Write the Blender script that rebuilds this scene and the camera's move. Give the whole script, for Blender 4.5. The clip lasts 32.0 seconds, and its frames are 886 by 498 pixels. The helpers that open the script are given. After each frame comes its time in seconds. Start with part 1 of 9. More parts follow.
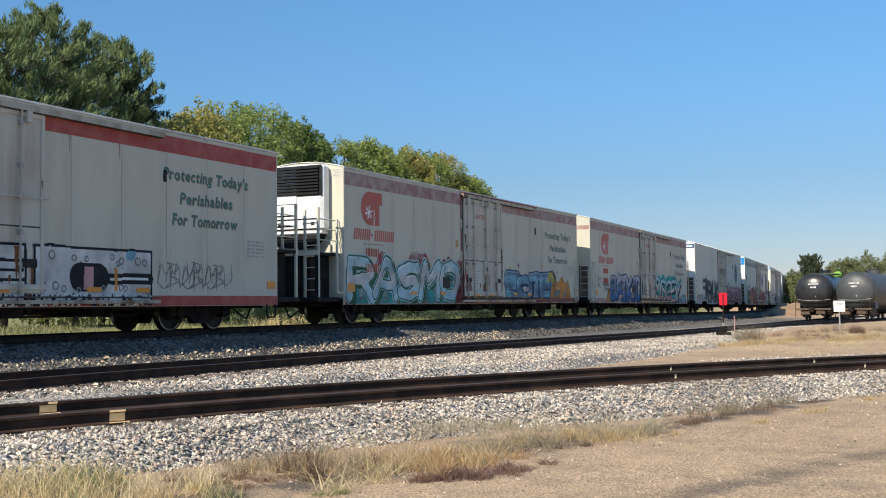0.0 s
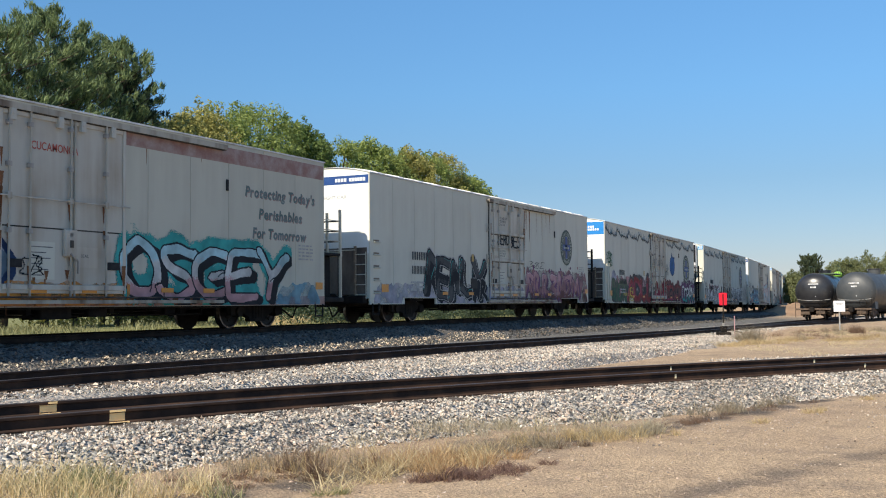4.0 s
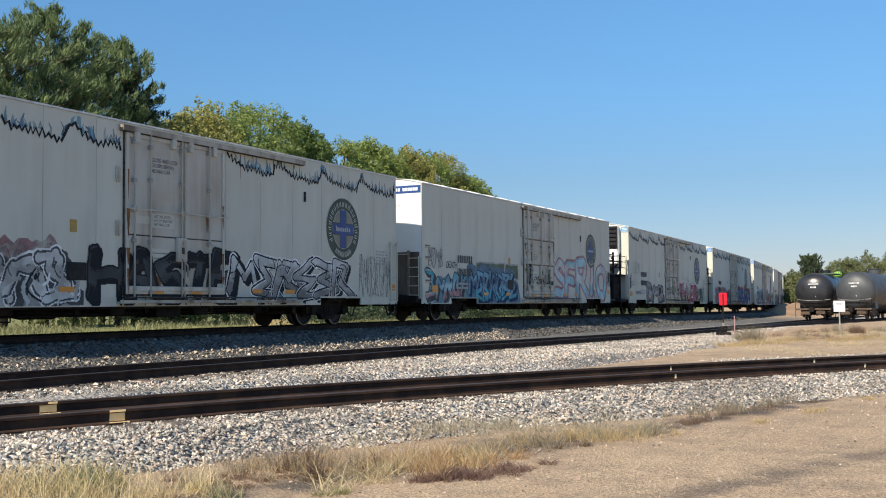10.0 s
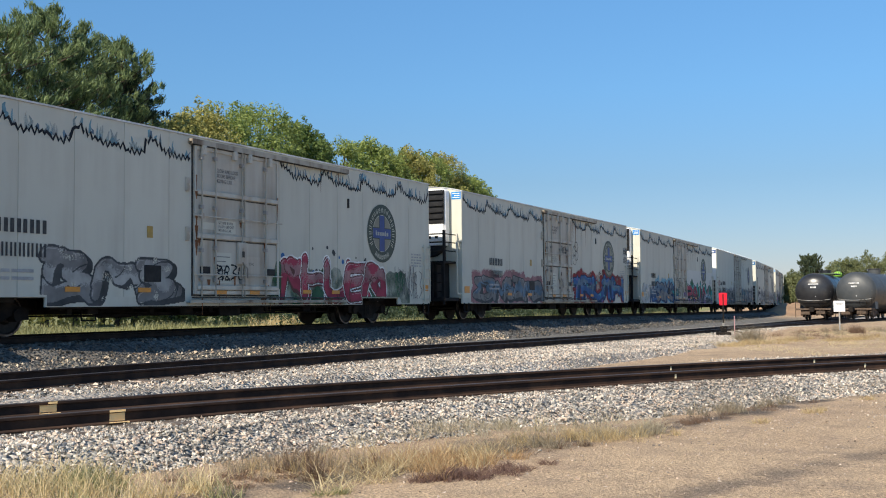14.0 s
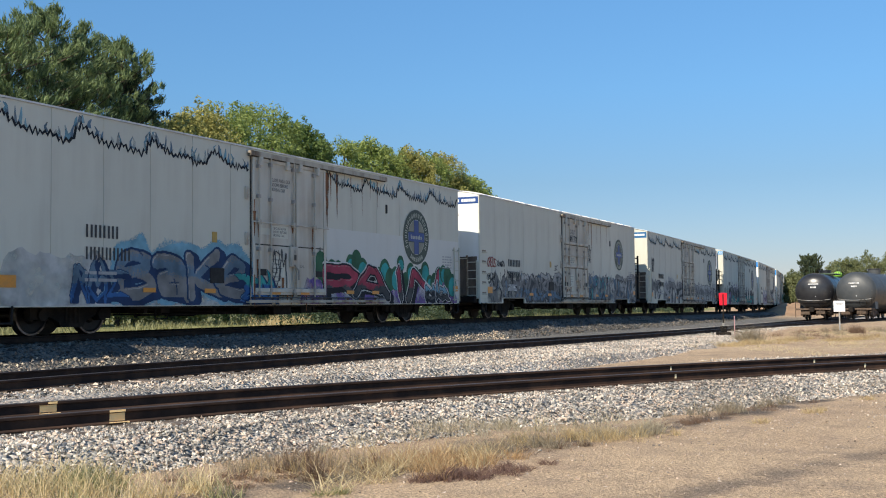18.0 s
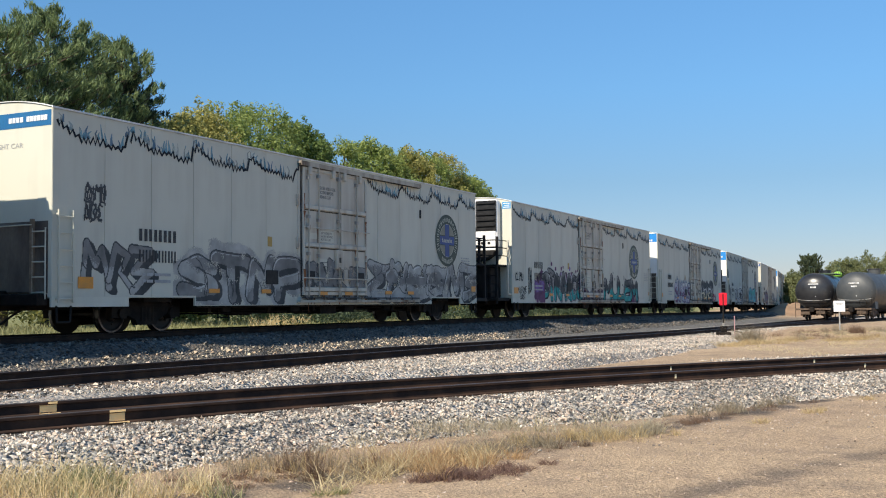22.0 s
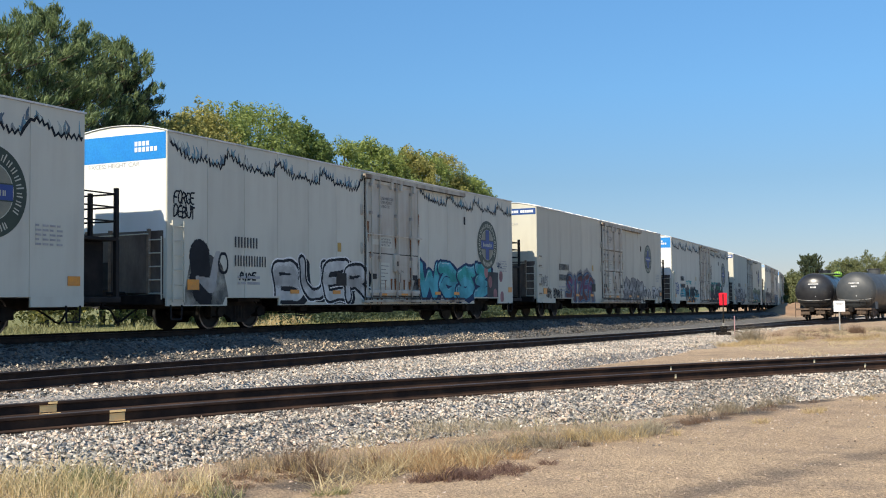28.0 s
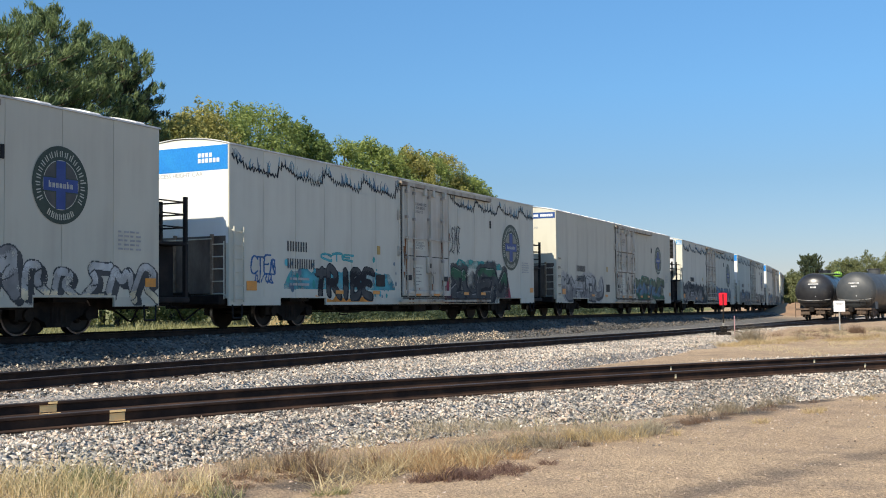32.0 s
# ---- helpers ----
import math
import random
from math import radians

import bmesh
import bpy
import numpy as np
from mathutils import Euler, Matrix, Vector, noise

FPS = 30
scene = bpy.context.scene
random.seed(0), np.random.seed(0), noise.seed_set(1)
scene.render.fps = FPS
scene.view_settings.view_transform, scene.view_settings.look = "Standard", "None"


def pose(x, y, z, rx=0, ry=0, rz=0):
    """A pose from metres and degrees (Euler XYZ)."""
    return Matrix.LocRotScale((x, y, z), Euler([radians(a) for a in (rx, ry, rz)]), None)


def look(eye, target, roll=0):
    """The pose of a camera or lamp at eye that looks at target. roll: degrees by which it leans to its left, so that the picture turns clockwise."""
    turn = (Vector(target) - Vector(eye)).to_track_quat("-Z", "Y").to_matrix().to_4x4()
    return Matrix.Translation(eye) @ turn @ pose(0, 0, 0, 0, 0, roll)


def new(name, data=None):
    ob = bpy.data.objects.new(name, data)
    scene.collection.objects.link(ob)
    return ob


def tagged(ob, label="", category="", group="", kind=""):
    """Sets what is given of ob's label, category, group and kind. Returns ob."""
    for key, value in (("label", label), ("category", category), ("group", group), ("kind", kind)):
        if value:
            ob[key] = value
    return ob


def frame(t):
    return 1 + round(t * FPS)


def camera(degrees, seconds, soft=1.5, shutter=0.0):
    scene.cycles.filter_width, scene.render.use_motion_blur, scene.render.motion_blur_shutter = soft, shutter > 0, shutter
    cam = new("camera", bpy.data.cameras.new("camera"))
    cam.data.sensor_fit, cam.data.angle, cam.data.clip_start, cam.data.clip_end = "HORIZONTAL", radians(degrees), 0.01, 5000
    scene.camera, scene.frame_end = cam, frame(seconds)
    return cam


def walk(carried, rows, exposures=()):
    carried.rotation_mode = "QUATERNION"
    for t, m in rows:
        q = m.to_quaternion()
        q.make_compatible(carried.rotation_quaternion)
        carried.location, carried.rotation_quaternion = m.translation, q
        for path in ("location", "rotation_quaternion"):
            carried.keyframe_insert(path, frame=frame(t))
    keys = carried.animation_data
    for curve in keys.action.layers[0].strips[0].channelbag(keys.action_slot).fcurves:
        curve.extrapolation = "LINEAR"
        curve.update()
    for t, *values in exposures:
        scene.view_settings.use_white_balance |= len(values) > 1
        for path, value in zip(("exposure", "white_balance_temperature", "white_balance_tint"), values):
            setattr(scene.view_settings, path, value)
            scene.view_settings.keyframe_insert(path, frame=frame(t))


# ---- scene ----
# The camera stands on the dirt beside the yard and never moves.
FOV, EYE_Z = 44.02, 1.6
HEADING, TILT, ROLL = 26.228, 2.922, 0.6
cam = camera(FOV, 32.0, soft=1.05)
_h, _t = radians(HEADING), radians(TILT)
STAND = look((0, 0, EYE_Z), (math.cos(_h) * math.cos(_t), math.sin(_h) * math.cos(_t), EYE_Z + math.sin(_t)), -ROLL)
walk(cam, [(0.0, STAND), (32.0, STAND)], exposures=[(0.0, 0.3, 7300, 10), (32.0, 0.3, 7300, 10)])

# ---- light: clear morning sky, sun behind the train and ahead of it ----
SUN_DIR = Vector((-1.15, 0.185, 1.0)).normalized()
SUN_EL = math.asin(SUN_DIR.z)
SUN_AZ = math.atan2(SUN_DIR.x, SUN_DIR.y)
world = bpy.data.worlds.new("sky")
scene.world = world
world.use_nodes = True
wn = world.node_tree.nodes
sky = wn.new("ShaderNodeTexSky")
sky.sky_type = "NISHITA"
sky.sun_disc = False
sky.sun_elevation = SUN_EL
sky.sun_rotation = SUN_AZ
sky.altitude = 100
sky.air_density = 1.0
sky.dust_density = 0.15
sky.ozone_density = 2.0
clear = wn.new("ShaderNodeMix")
clear.data_type, clear.blend_type = "RGBA", "MULTIPLY"
clear.inputs[0].default_value = 1.0
# dry air: deeper blue overhead, a soft pale blue towards the horizon all round
height = wn.new("ShaderNodeTexCoord")
apart = wn.new("ShaderNodeSeparateXYZ")
world.node_tree.links.new(height.outputs["Generated"], apart.inputs[0])
air = wn.new("ShaderNodeValToRGB")
for _p, _c in ((0.0, (0.50, 0.53, 0.78)), (0.11, (0.47, 0.66, 0.89)), (0.19, (0.51, 0.87, 1.18)), (0.26, (0.56, 0.99, 1.33)), (0.40, (0.66, 1.18, 1.56))):
    _e = air.color_ramp.elements.new(_p)
    _e.color = (*_c, 1)
air.color_ramp.elements.remove(air.color_ramp.elements[-1])
world.node_tree.links.new(apart.outputs["Z"], air.inputs[0])
world.node_tree.links.new(air.outputs[0], clear.inputs[7])
world.node_tree.links.new(sky.outputs[0], clear.inputs[6])
world.node_tree.links.new(clear.outputs[2], wn["Background"].inputs[0])
wn["Background"].inputs[1].default_value = 0.097
sun = new("sun", bpy.data.lights.new("sun", "SUN"))
sun.data.energy = 5.0
sun.data.angle = radians(0.53)
sun.data.color = (1.0, 0.96, 0.89)
sun.matrix_world = look((0, 0, 60), Vector((0, 0, 60)) - SUN_DIR)


# ---- materials ----
def nodes_of(name):
    m = bpy.data.materials.new(name)
    m.use_nodes = True
    return m, m.node_tree.nodes, m.node_tree.links, m.node_tree.nodes["Principled BSDF"]


def surface(name, base, other=None, scale=3.0, fine=40.0, rough=0.7, metal=0.0, bump=0.15, amount=0.5, stretch=(1, 1, 1), island=0.0, per_object=0.0, dist=0.01, detail=6.0, spec=0.5, lo=0.4, hi=0.65):
    """Paint, stone or soil: two colours mixed by a coarse and a fine noise, with relief."""
    m, n, l, b = nodes_of(name)
    other = other or tuple(c * 0.7 for c in base)
    tc = n.new("ShaderNodeTexCoord")
    mp = n.new("ShaderNodeMapping")
    mp.inputs["Scale"].default_value = stretch
    l.new(tc.outputs["Object"], mp.inputs["Vector"])
    coarse = n.new("ShaderNodeTexNoise")
    coarse.inputs["Scale"].default_value, coarse.inputs["Detail"].default_value = scale, detail
    fine_n = n.new("ShaderNodeTexNoise")
    fine_n.inputs["Scale"].default_value, fine_n.inputs["Detail"].default_value = fine, 4
    l.new(mp.outputs[0], coarse.inputs["Vector"])
    l.new(mp.outputs[0], fine_n.inputs["Vector"])
    ramp = n.new("ShaderNodeMapRange")
    ramp.inputs["From Min"].default_value, ramp.inputs["From Max"].default_value = lo, hi
    ramp.inputs["To Max"].default_value = amount * 2
    l.new(coarse.outputs["Fac"], ramp.inputs["Value"])
    mix = n.new("ShaderNodeMix")
    mix.data_type = "RGBA"
    mix.inputs[6].default_value, mix.inputs[7].default_value = (*base, 1), (*other, 1)
    l.new(ramp.outputs[0], mix.inputs[0])
    hsv = n.new("ShaderNodeHueSaturation")
    val = n.new("ShaderNodeMapRange")
    val.inputs["To Min"].default_value, val.inputs["To Max"].default_value = 0.75, 1.25
    l.new(fine_n.outputs["Fac"], val.inputs["Value"])
    last = val.outputs[0]
    if island or per_object:
        src = n.new("ShaderNodeNewGeometry").outputs["Random Per Island"] if island else n.new("ShaderNodeObjectInfo").outputs["Random"]
        spread = n.new("ShaderNodeMapRange")
        k = island or per_object
        spread.inputs["To Min"].default_value, spread.inputs["To Max"].default_value = 1 - k, 1 + k
        l.new(src, spread.inputs["Value"])
        mul = n.new("ShaderNodeMath")
        mul.operation = "MULTIPLY"
        l.new(last, mul.inputs[0])
        l.new(spread.outputs[0], mul.inputs[1])
        last = mul.outputs[0]
    l.new(last, hsv.inputs["Value"])
    l.new(mix.outputs[2], hsv.inputs["Color"])
    l.new(hsv.outputs[0], b.inputs["Base Color"])
    b.inputs["Roughness"].default_value, b.inputs["Metallic"].default_value = rough, metal
    b.inputs["Specular IOR Level"].default_value = spec
    if bump:
        bp = n.new("ShaderNodeBump")
        bp.inputs["Strength"].default_value, bp.inputs["Distance"].default_value = bump, dist
        l.new(fine_n.outputs["Fac"], bp.inputs["Height"])
        l.new(bp.outputs[0], b.inputs["Normal"])
    return m


def leaf_material(name, a, c, rough=0.6):
    """Leaves: the colour varies from leaf to leaf and in broad patches, and some light comes through."""
    m, n, l, b = nodes_of(name)
    geo = n.new("ShaderNodeNewGeometry")
    tc = n.new("ShaderNodeTexCoord")
    nz = n.new("ShaderNodeTexNoise")
    nz.inputs["Scale"].default_value, nz.inputs["Detail"].default_value = 0.45, 3
    l.new(tc.outputs["Object"], nz.inputs["Vector"])
    add = n.new("ShaderNodeMath")
    add.operation = "ADD"
    sc = n.new("ShaderNodeMapRange")
    sc.inputs["To Min"].default_value, sc.inputs["To Max"].default_value = -0.45, 0.45
    l.new(geo.outputs["Random Per Island"], sc.inputs["Value"])
    l.new(sc.outputs[0], add.inputs[0])
    l.new(nz.outputs["Fac"], add.inputs[1])
    mix = n.new("ShaderNodeMix")
    mix.data_type, mix.clamp_factor = "RGBA", True
    mix.inputs[6].default_value, mix.inputs[7].default_value = (*a, 1), (*c, 1)
    l.new(add.outputs[0], mix.inputs[0])
    l.new(mix.outputs[2], b.inputs["Base Color"])
    b.inputs["Roughness"].default_value = rough
    tr = n.new("ShaderNodeBsdfTranslucent")
    l.new(mix.outputs[2], tr.inputs["Color"])
    ms = n.new("ShaderNodeMixShader")
    ms.inputs[0].default_value = 0.42
    l.new(b.outputs[0], ms.inputs[1])
    l.new(tr.outputs[0], ms.inputs[2])
    l.new(ms.outputs[0], n["Material Output"].inputs["Surface"])
    return m


def spray(name, base, thin=0.0):
    """Spray paint; thin lets the metal under it show through in a cloudy way."""
    m, n, l, b = nodes_of(name)
    tc = n.new("ShaderNodeTexCoord")
    nz = n.new("ShaderNodeTexNoise")
    nz.inputs["Scale"].default_value, nz.inputs["Detail"].default_value = 2.2, 5
    l.new(tc.outputs["Object"], nz.inputs["Vector"])
    hsv = n.new("ShaderNodeHueSaturation")
    hsv.inputs["Color"].default_value = (*base, 1)
    mr = n.new("ShaderNodeMapRange")
    mr.inputs["From Min"].default_value, mr.inputs["From Max"].default_value = 0.3, 0.7
    mr.inputs["To Min"].default_value, mr.inputs["To Max"].default_value = 0.7, 1.35
    l.new(nz.outputs["Fac"], mr.inputs["Value"])
    l.new(mr.outputs[0], hsv.inputs["Value"])
    l.new(hsv.outputs[0], b.inputs["Base Color"])
    b.inputs["Roughness"].default_value = 0.7
    b.inputs["Specular IOR Level"].default_value = 0.2
    if thin:
        t = n.new("ShaderNodeBsdfTransparent")
        nz2 = n.new("ShaderNodeTexNoise")
        nz2.inputs["Scale"].default_value, nz2.inputs["Detail"].default_value = 1.7, 7
        l.new(tc.outputs["Object"], nz2.inputs["Vector"])
        mr2 = n.new("ShaderNodeMapRange")
        mr2.inputs["From Min"].default_value, mr2.inputs["From Max"].default_value = 0.36, 0.62
        mr2.inputs["To Min"].default_value, mr2.inputs["To Max"].default_value = min(1, thin + 0.35), max(0, thin - 0.35)
        l.new(nz2.outputs["Fac"], mr2.inputs["Value"])
        ms = n.new("ShaderNodeMixShader")
        l.new(mr2.outputs[0], ms.inputs[0])
        l.new(b.outputs[0], ms.inputs[1])
        l.new(t.outputs[0], ms.inputs[2])
        l.new(ms.outputs[0], n["Material Output"].inputs["Surface"])
    return m


def car_paint(name, base, dirt, streak=0.5):
    """Old white enamel: vertical dirt streaks, stains that gather nowhere in particular, a dull gloss."""
    m, n, l, b = nodes_of(name)
    tc = n.new("ShaderNodeTexCoord")
    oi = n.new("ShaderNodeObjectInfo")
    shift = n.new("ShaderNodeVectorMath")
    shift.operation = "ADD"
    l.new(tc.outputs["Object"], shift.inputs[0])
    l.new(oi.outputs["Location"], shift.inputs[1])
    mp = n.new("ShaderNodeMapping")
    mp.inputs["Scale"].default_value = (3, 3, 0.25)
    l.new(tc.outputs["Object"], mp.inputs["Vector"])
    st = n.new("ShaderNodeTexNoise")
    st.inputs["Scale"].default_value, st.inputs["Detail"].default_value = 1.0, 6
    l.new(mp.outputs[0], st.inputs["Vector"])
    bl = n.new("ShaderNodeTexNoise")
    bl.inputs["Scale"].default_value, bl.inputs["Detail"].default_value = 0.7, 8
    l.new(tc.outputs["Object"], bl.inputs["Vector"])
    mul = n.new("ShaderNodeMath")
    mul.operation = "MULTIPLY"
    l.new(st.outputs["Fac"], mul.inputs[0])
    l.new(bl.outputs["Fac"], mul.inputs[1])
    mr = n.new("ShaderNodeMapRange")
    mr.inputs["From Min"].default_value, mr.inputs["From Max"].default_value = 0.2, 0.42
    mr.inputs["To Max"].default_value = streak
    l.new(mul.outputs[0], mr.inputs["Value"])
    mix = n.new("ShaderNodeMix")
    mix.data_type = "RGBA"
    mix.inputs[6].default_value, mix.inputs[7].default_value = (*base, 1), (*dirt, 1)
    l.new(mr.outputs[0], mix.inputs[0])
    hsv = n.new("ShaderNodeHueSaturation")
    l.new(mix.outputs[2], hsv.inputs["Color"])
    vr = n.new("ShaderNodeMapRange")
    vr.inputs["To Min"].default_value, vr.inputs["To Max"].default_value = 0.95, 1.04
    l.new(oi.outputs["Random"], vr.inputs["Value"])
    l.new(vr.outputs[0], hsv.inputs["Value"])
    l.new(hsv.outputs[0], b.inputs["Base Color"])
    b.inputs["Roughness"].default_value = 0.7
    b.inputs["Specular IOR Level"].default_value = 0.2
    bp = n.new("ShaderNodeBump")
    bp.inputs["Strength"].default_value, bp.inputs["Distance"].default_value = 0.25, 0.02
    l.new(bl.outputs["Fac"], bp.inputs["Height"])
    l.new(bp.outputs[0], b.inputs["Normal"])
    return m


WHITE = car_paint("white_car_enamel", (0.61, 0.60, 0.505), (0.43, 0.39, 0.32), 0.35)
CREAM = car_paint("grey_car_enamel", (0.565, 0.545, 0.445), (0.385, 0.35, 0.29), 0.38)
DOOR_WHITE = car_paint("worn_door_enamel", (0.57, 0.54, 0.46), (0.33, 0.24, 0.16), 0.62)
RED_TRIM = surface("dark_red_trim", (0.13, 0.018, 0.028), (0.20, 0.05, 0.05), 3, 30, 0.6, bump=0.03)
FRESH_WHITE = car_paint("fresh_white_enamel", (0.66, 0.655, 0.60), (0.56, 0.54, 0.48), 0.3)
# Whiter enamel that puts the sun's brightness into the car ends.
SUNLIT_WHITE = car_paint("sunlit_end_enamel", (0.76, 0.765, 0.73), (0.62, 0.60, 0.53), 0.3)
RUSTY_DOOR = car_paint("rust_worn_enamel", (0.48, 0.44, 0.36), (0.15, 0.10, 0.065), 1.0)
ROD_STEEL = surface("rusty_rod_steel", (0.17, 0.14, 0.115), (0.38, 0.35, 0.31), 2.2, 30, 0.7, bump=0.1, stretch=(1, 1, 0.5))
ROOF_WHITE = surface("white_roof_coating", (0.78, 0.78, 0.75), (0.5, 0.48, 0.44), 1.2, 20, 0.5, bump=0.05)
BLACK = surface("black_steel_paint", (0.012, 0.012, 0.013), (0.026, 0.023, 0.021), 2.5, 30, 0.75, bump=0.1, spec=0.2)
GRIME = surface("grimy_underframe", (0.014, 0.012, 0.011), (0.032, 0.026, 0.021), 3, 25, 0.9, bump=0.3, spec=0.15)
WHEEL_STEEL = surface("wheel_steel", (0.018, 0.015, 0.013), (0.035, 0.027, 0.021), 6, 40, 0.55, metal=0.5, bump=0.1)
TREAD = surface("worn_tread_steel", (0.22, 0.20, 0.19), (0.12, 0.10, 0.09), 8, 60, 0.35, metal=0.9, bump=0.05)
UNIT_WHITE = surface("unit_white_plastic", (0.8, 0.8, 0.79), (0.68, 0.67, 0.64), 2, 25, 0.35, bump=0.03)
GRILLE = surface("grille_black_plastic", (0.012, 0.012, 0.013), (0.025, 0.025, 0.026), 5, 40, 0.55, bump=0.05, spec=0.2)
STEEL_GREY = surface("galvanised_steel", (0.42, 0.42, 0.40), (0.28, 0.25, 0.21), 4, 40, 0.5, metal=0.3, bump=0.1)
BROWN_STEEL = surface("brown_weathered_steel", (0.26, 0.20, 0.14), (0.15, 0.10, 0.065), 3, 25, 0.8, bump=0.15)
RUST_RUN = spray("rust_run", (0.21, 0.085, 0.035), 0.16)
BLUE = surface("blue_band_paint", (0.006, 0.20, 0.55), (0.010, 0.23, 0.56), 2, 20, 0.4, bump=0.02)
NAVY = surface("navy_band_paint", (0.012, 0.055, 0.20), (0.02, 0.07, 0.22), 2, 20, 0.4, bump=0.02)
TEALBLUE = surface("teal_blue_band_paint", (0.010, 0.11, 0.26), (0.015, 0.13, 0.28), 2, 20, 0.4, bump=0.02)
LIGHTBLUE = surface("light_blue_label", (0.06, 0.27, 0.50), (0.10, 0.33, 0.55), 4, 20, 0.4, bump=0.02)
INK = surface("black_stencil_paint", (0.02, 0.02, 0.022), (0.05, 0.05, 0.05), 5, 50, 0.6, bump=0)
NOTICE_INK = surface("worn_black_stencil", (0.10, 0.10, 0.10), (0.2, 0.2, 0.19), 5, 50, 0.6, bump=0)
RUBBER = surface("black_door_gasket", (0.03, 0.027, 0.024), (0.09, 0.075, 0.06), 4, 40, 0.8, bump=0.05)
PALE_INK = surface("faded_grey_stencil", (0.30, 0.31, 0.31), (0.42, 0.42, 0.41), 5, 50, 0.6, bump=0)
LOGO_GREEN = surface("logo_dark_green", (0.018, 0.035, 0.022), (0.03, 0.05, 0.03), 3, 40, 0.5, bump=0)
LOGO_BLUE = surface("logo_royal_blue", (0.014, 0.045, 0.20), (0.022, 0.06, 0.24), 3, 40, 0.5, bump=0)
LOGO_TAN = surface("logo_tan_lettering", (0.46, 0.46, 0.37), (0.50, 0.50, 0.41), 3, 40, 0.5, bump=0)
ORANGE = surface("orange_reflector_plate", (0.72, 0.27, 0.02), (0.6, 0.24, 0.04), 6, 40, 0.35, bump=0)
PLATE_YELLOW = surface("yellow_plate", (0.46, 0.28, 0.04), (0.38, 0.23, 0.05), 6, 40, 0.4, bump=0)
RED_FADED = surface("faded_red_stripe", (0.30, 0.15, 0.12), (0.40, 0.30, 0.26), 2.5, 25, 0.6, bump=0.02)
RED_STRIPE = surface("dark_red_stripe", (0.34, 0.045, 0.035), (0.40, 0.10, 0.075), 2.5, 25, 0.6, bump=0.02)
RED_LOGO = surface("red_logo_paint", (0.48, 0.075, 0.045), (0.42, 0.09, 0.06), 3, 30, 0.5, bump=0.0)
SCRIPT_GREEN = surface("dark_green_script", (0.03, 0.12, 0.085), (0.05, 0.16, 0.11), 3, 30, 0.5, bump=0.0)
SCRIPT_FADED = surface("faded_green_script", (0.08, 0.13, 0.12), (0.16, 0.20, 0.19), 3, 30, 0.6, bump=0.0)
PAINT_WHITE = surface("plain_white_paint", (0.8, 0.8, 0.79), (0.66, 0.66, 0.64), 4, 30, 0.5, bump=0.0)
RAIL_STEEL = surface("rail_rust", (0.036, 0.022, 0.017), (0.075, 0.042, 0.028), 3, 30, 0.85, bump=0.25, spec=0.2)
RAIL_HEAD = surface("rail_head_steel", (0.10, 0.08, 0.07), (0.07, 0.05, 0.04), 5, 50, 0.5, metal=0.6, bump=0.05)
TIE_WOOD = surface("creosoted_wood", (0.075, 0.055, 0.042), (0.14, 0.11, 0.085), 3, 30, 0.9, stretch=(4, 1, 4), bump=0.5, per_object=0.3)


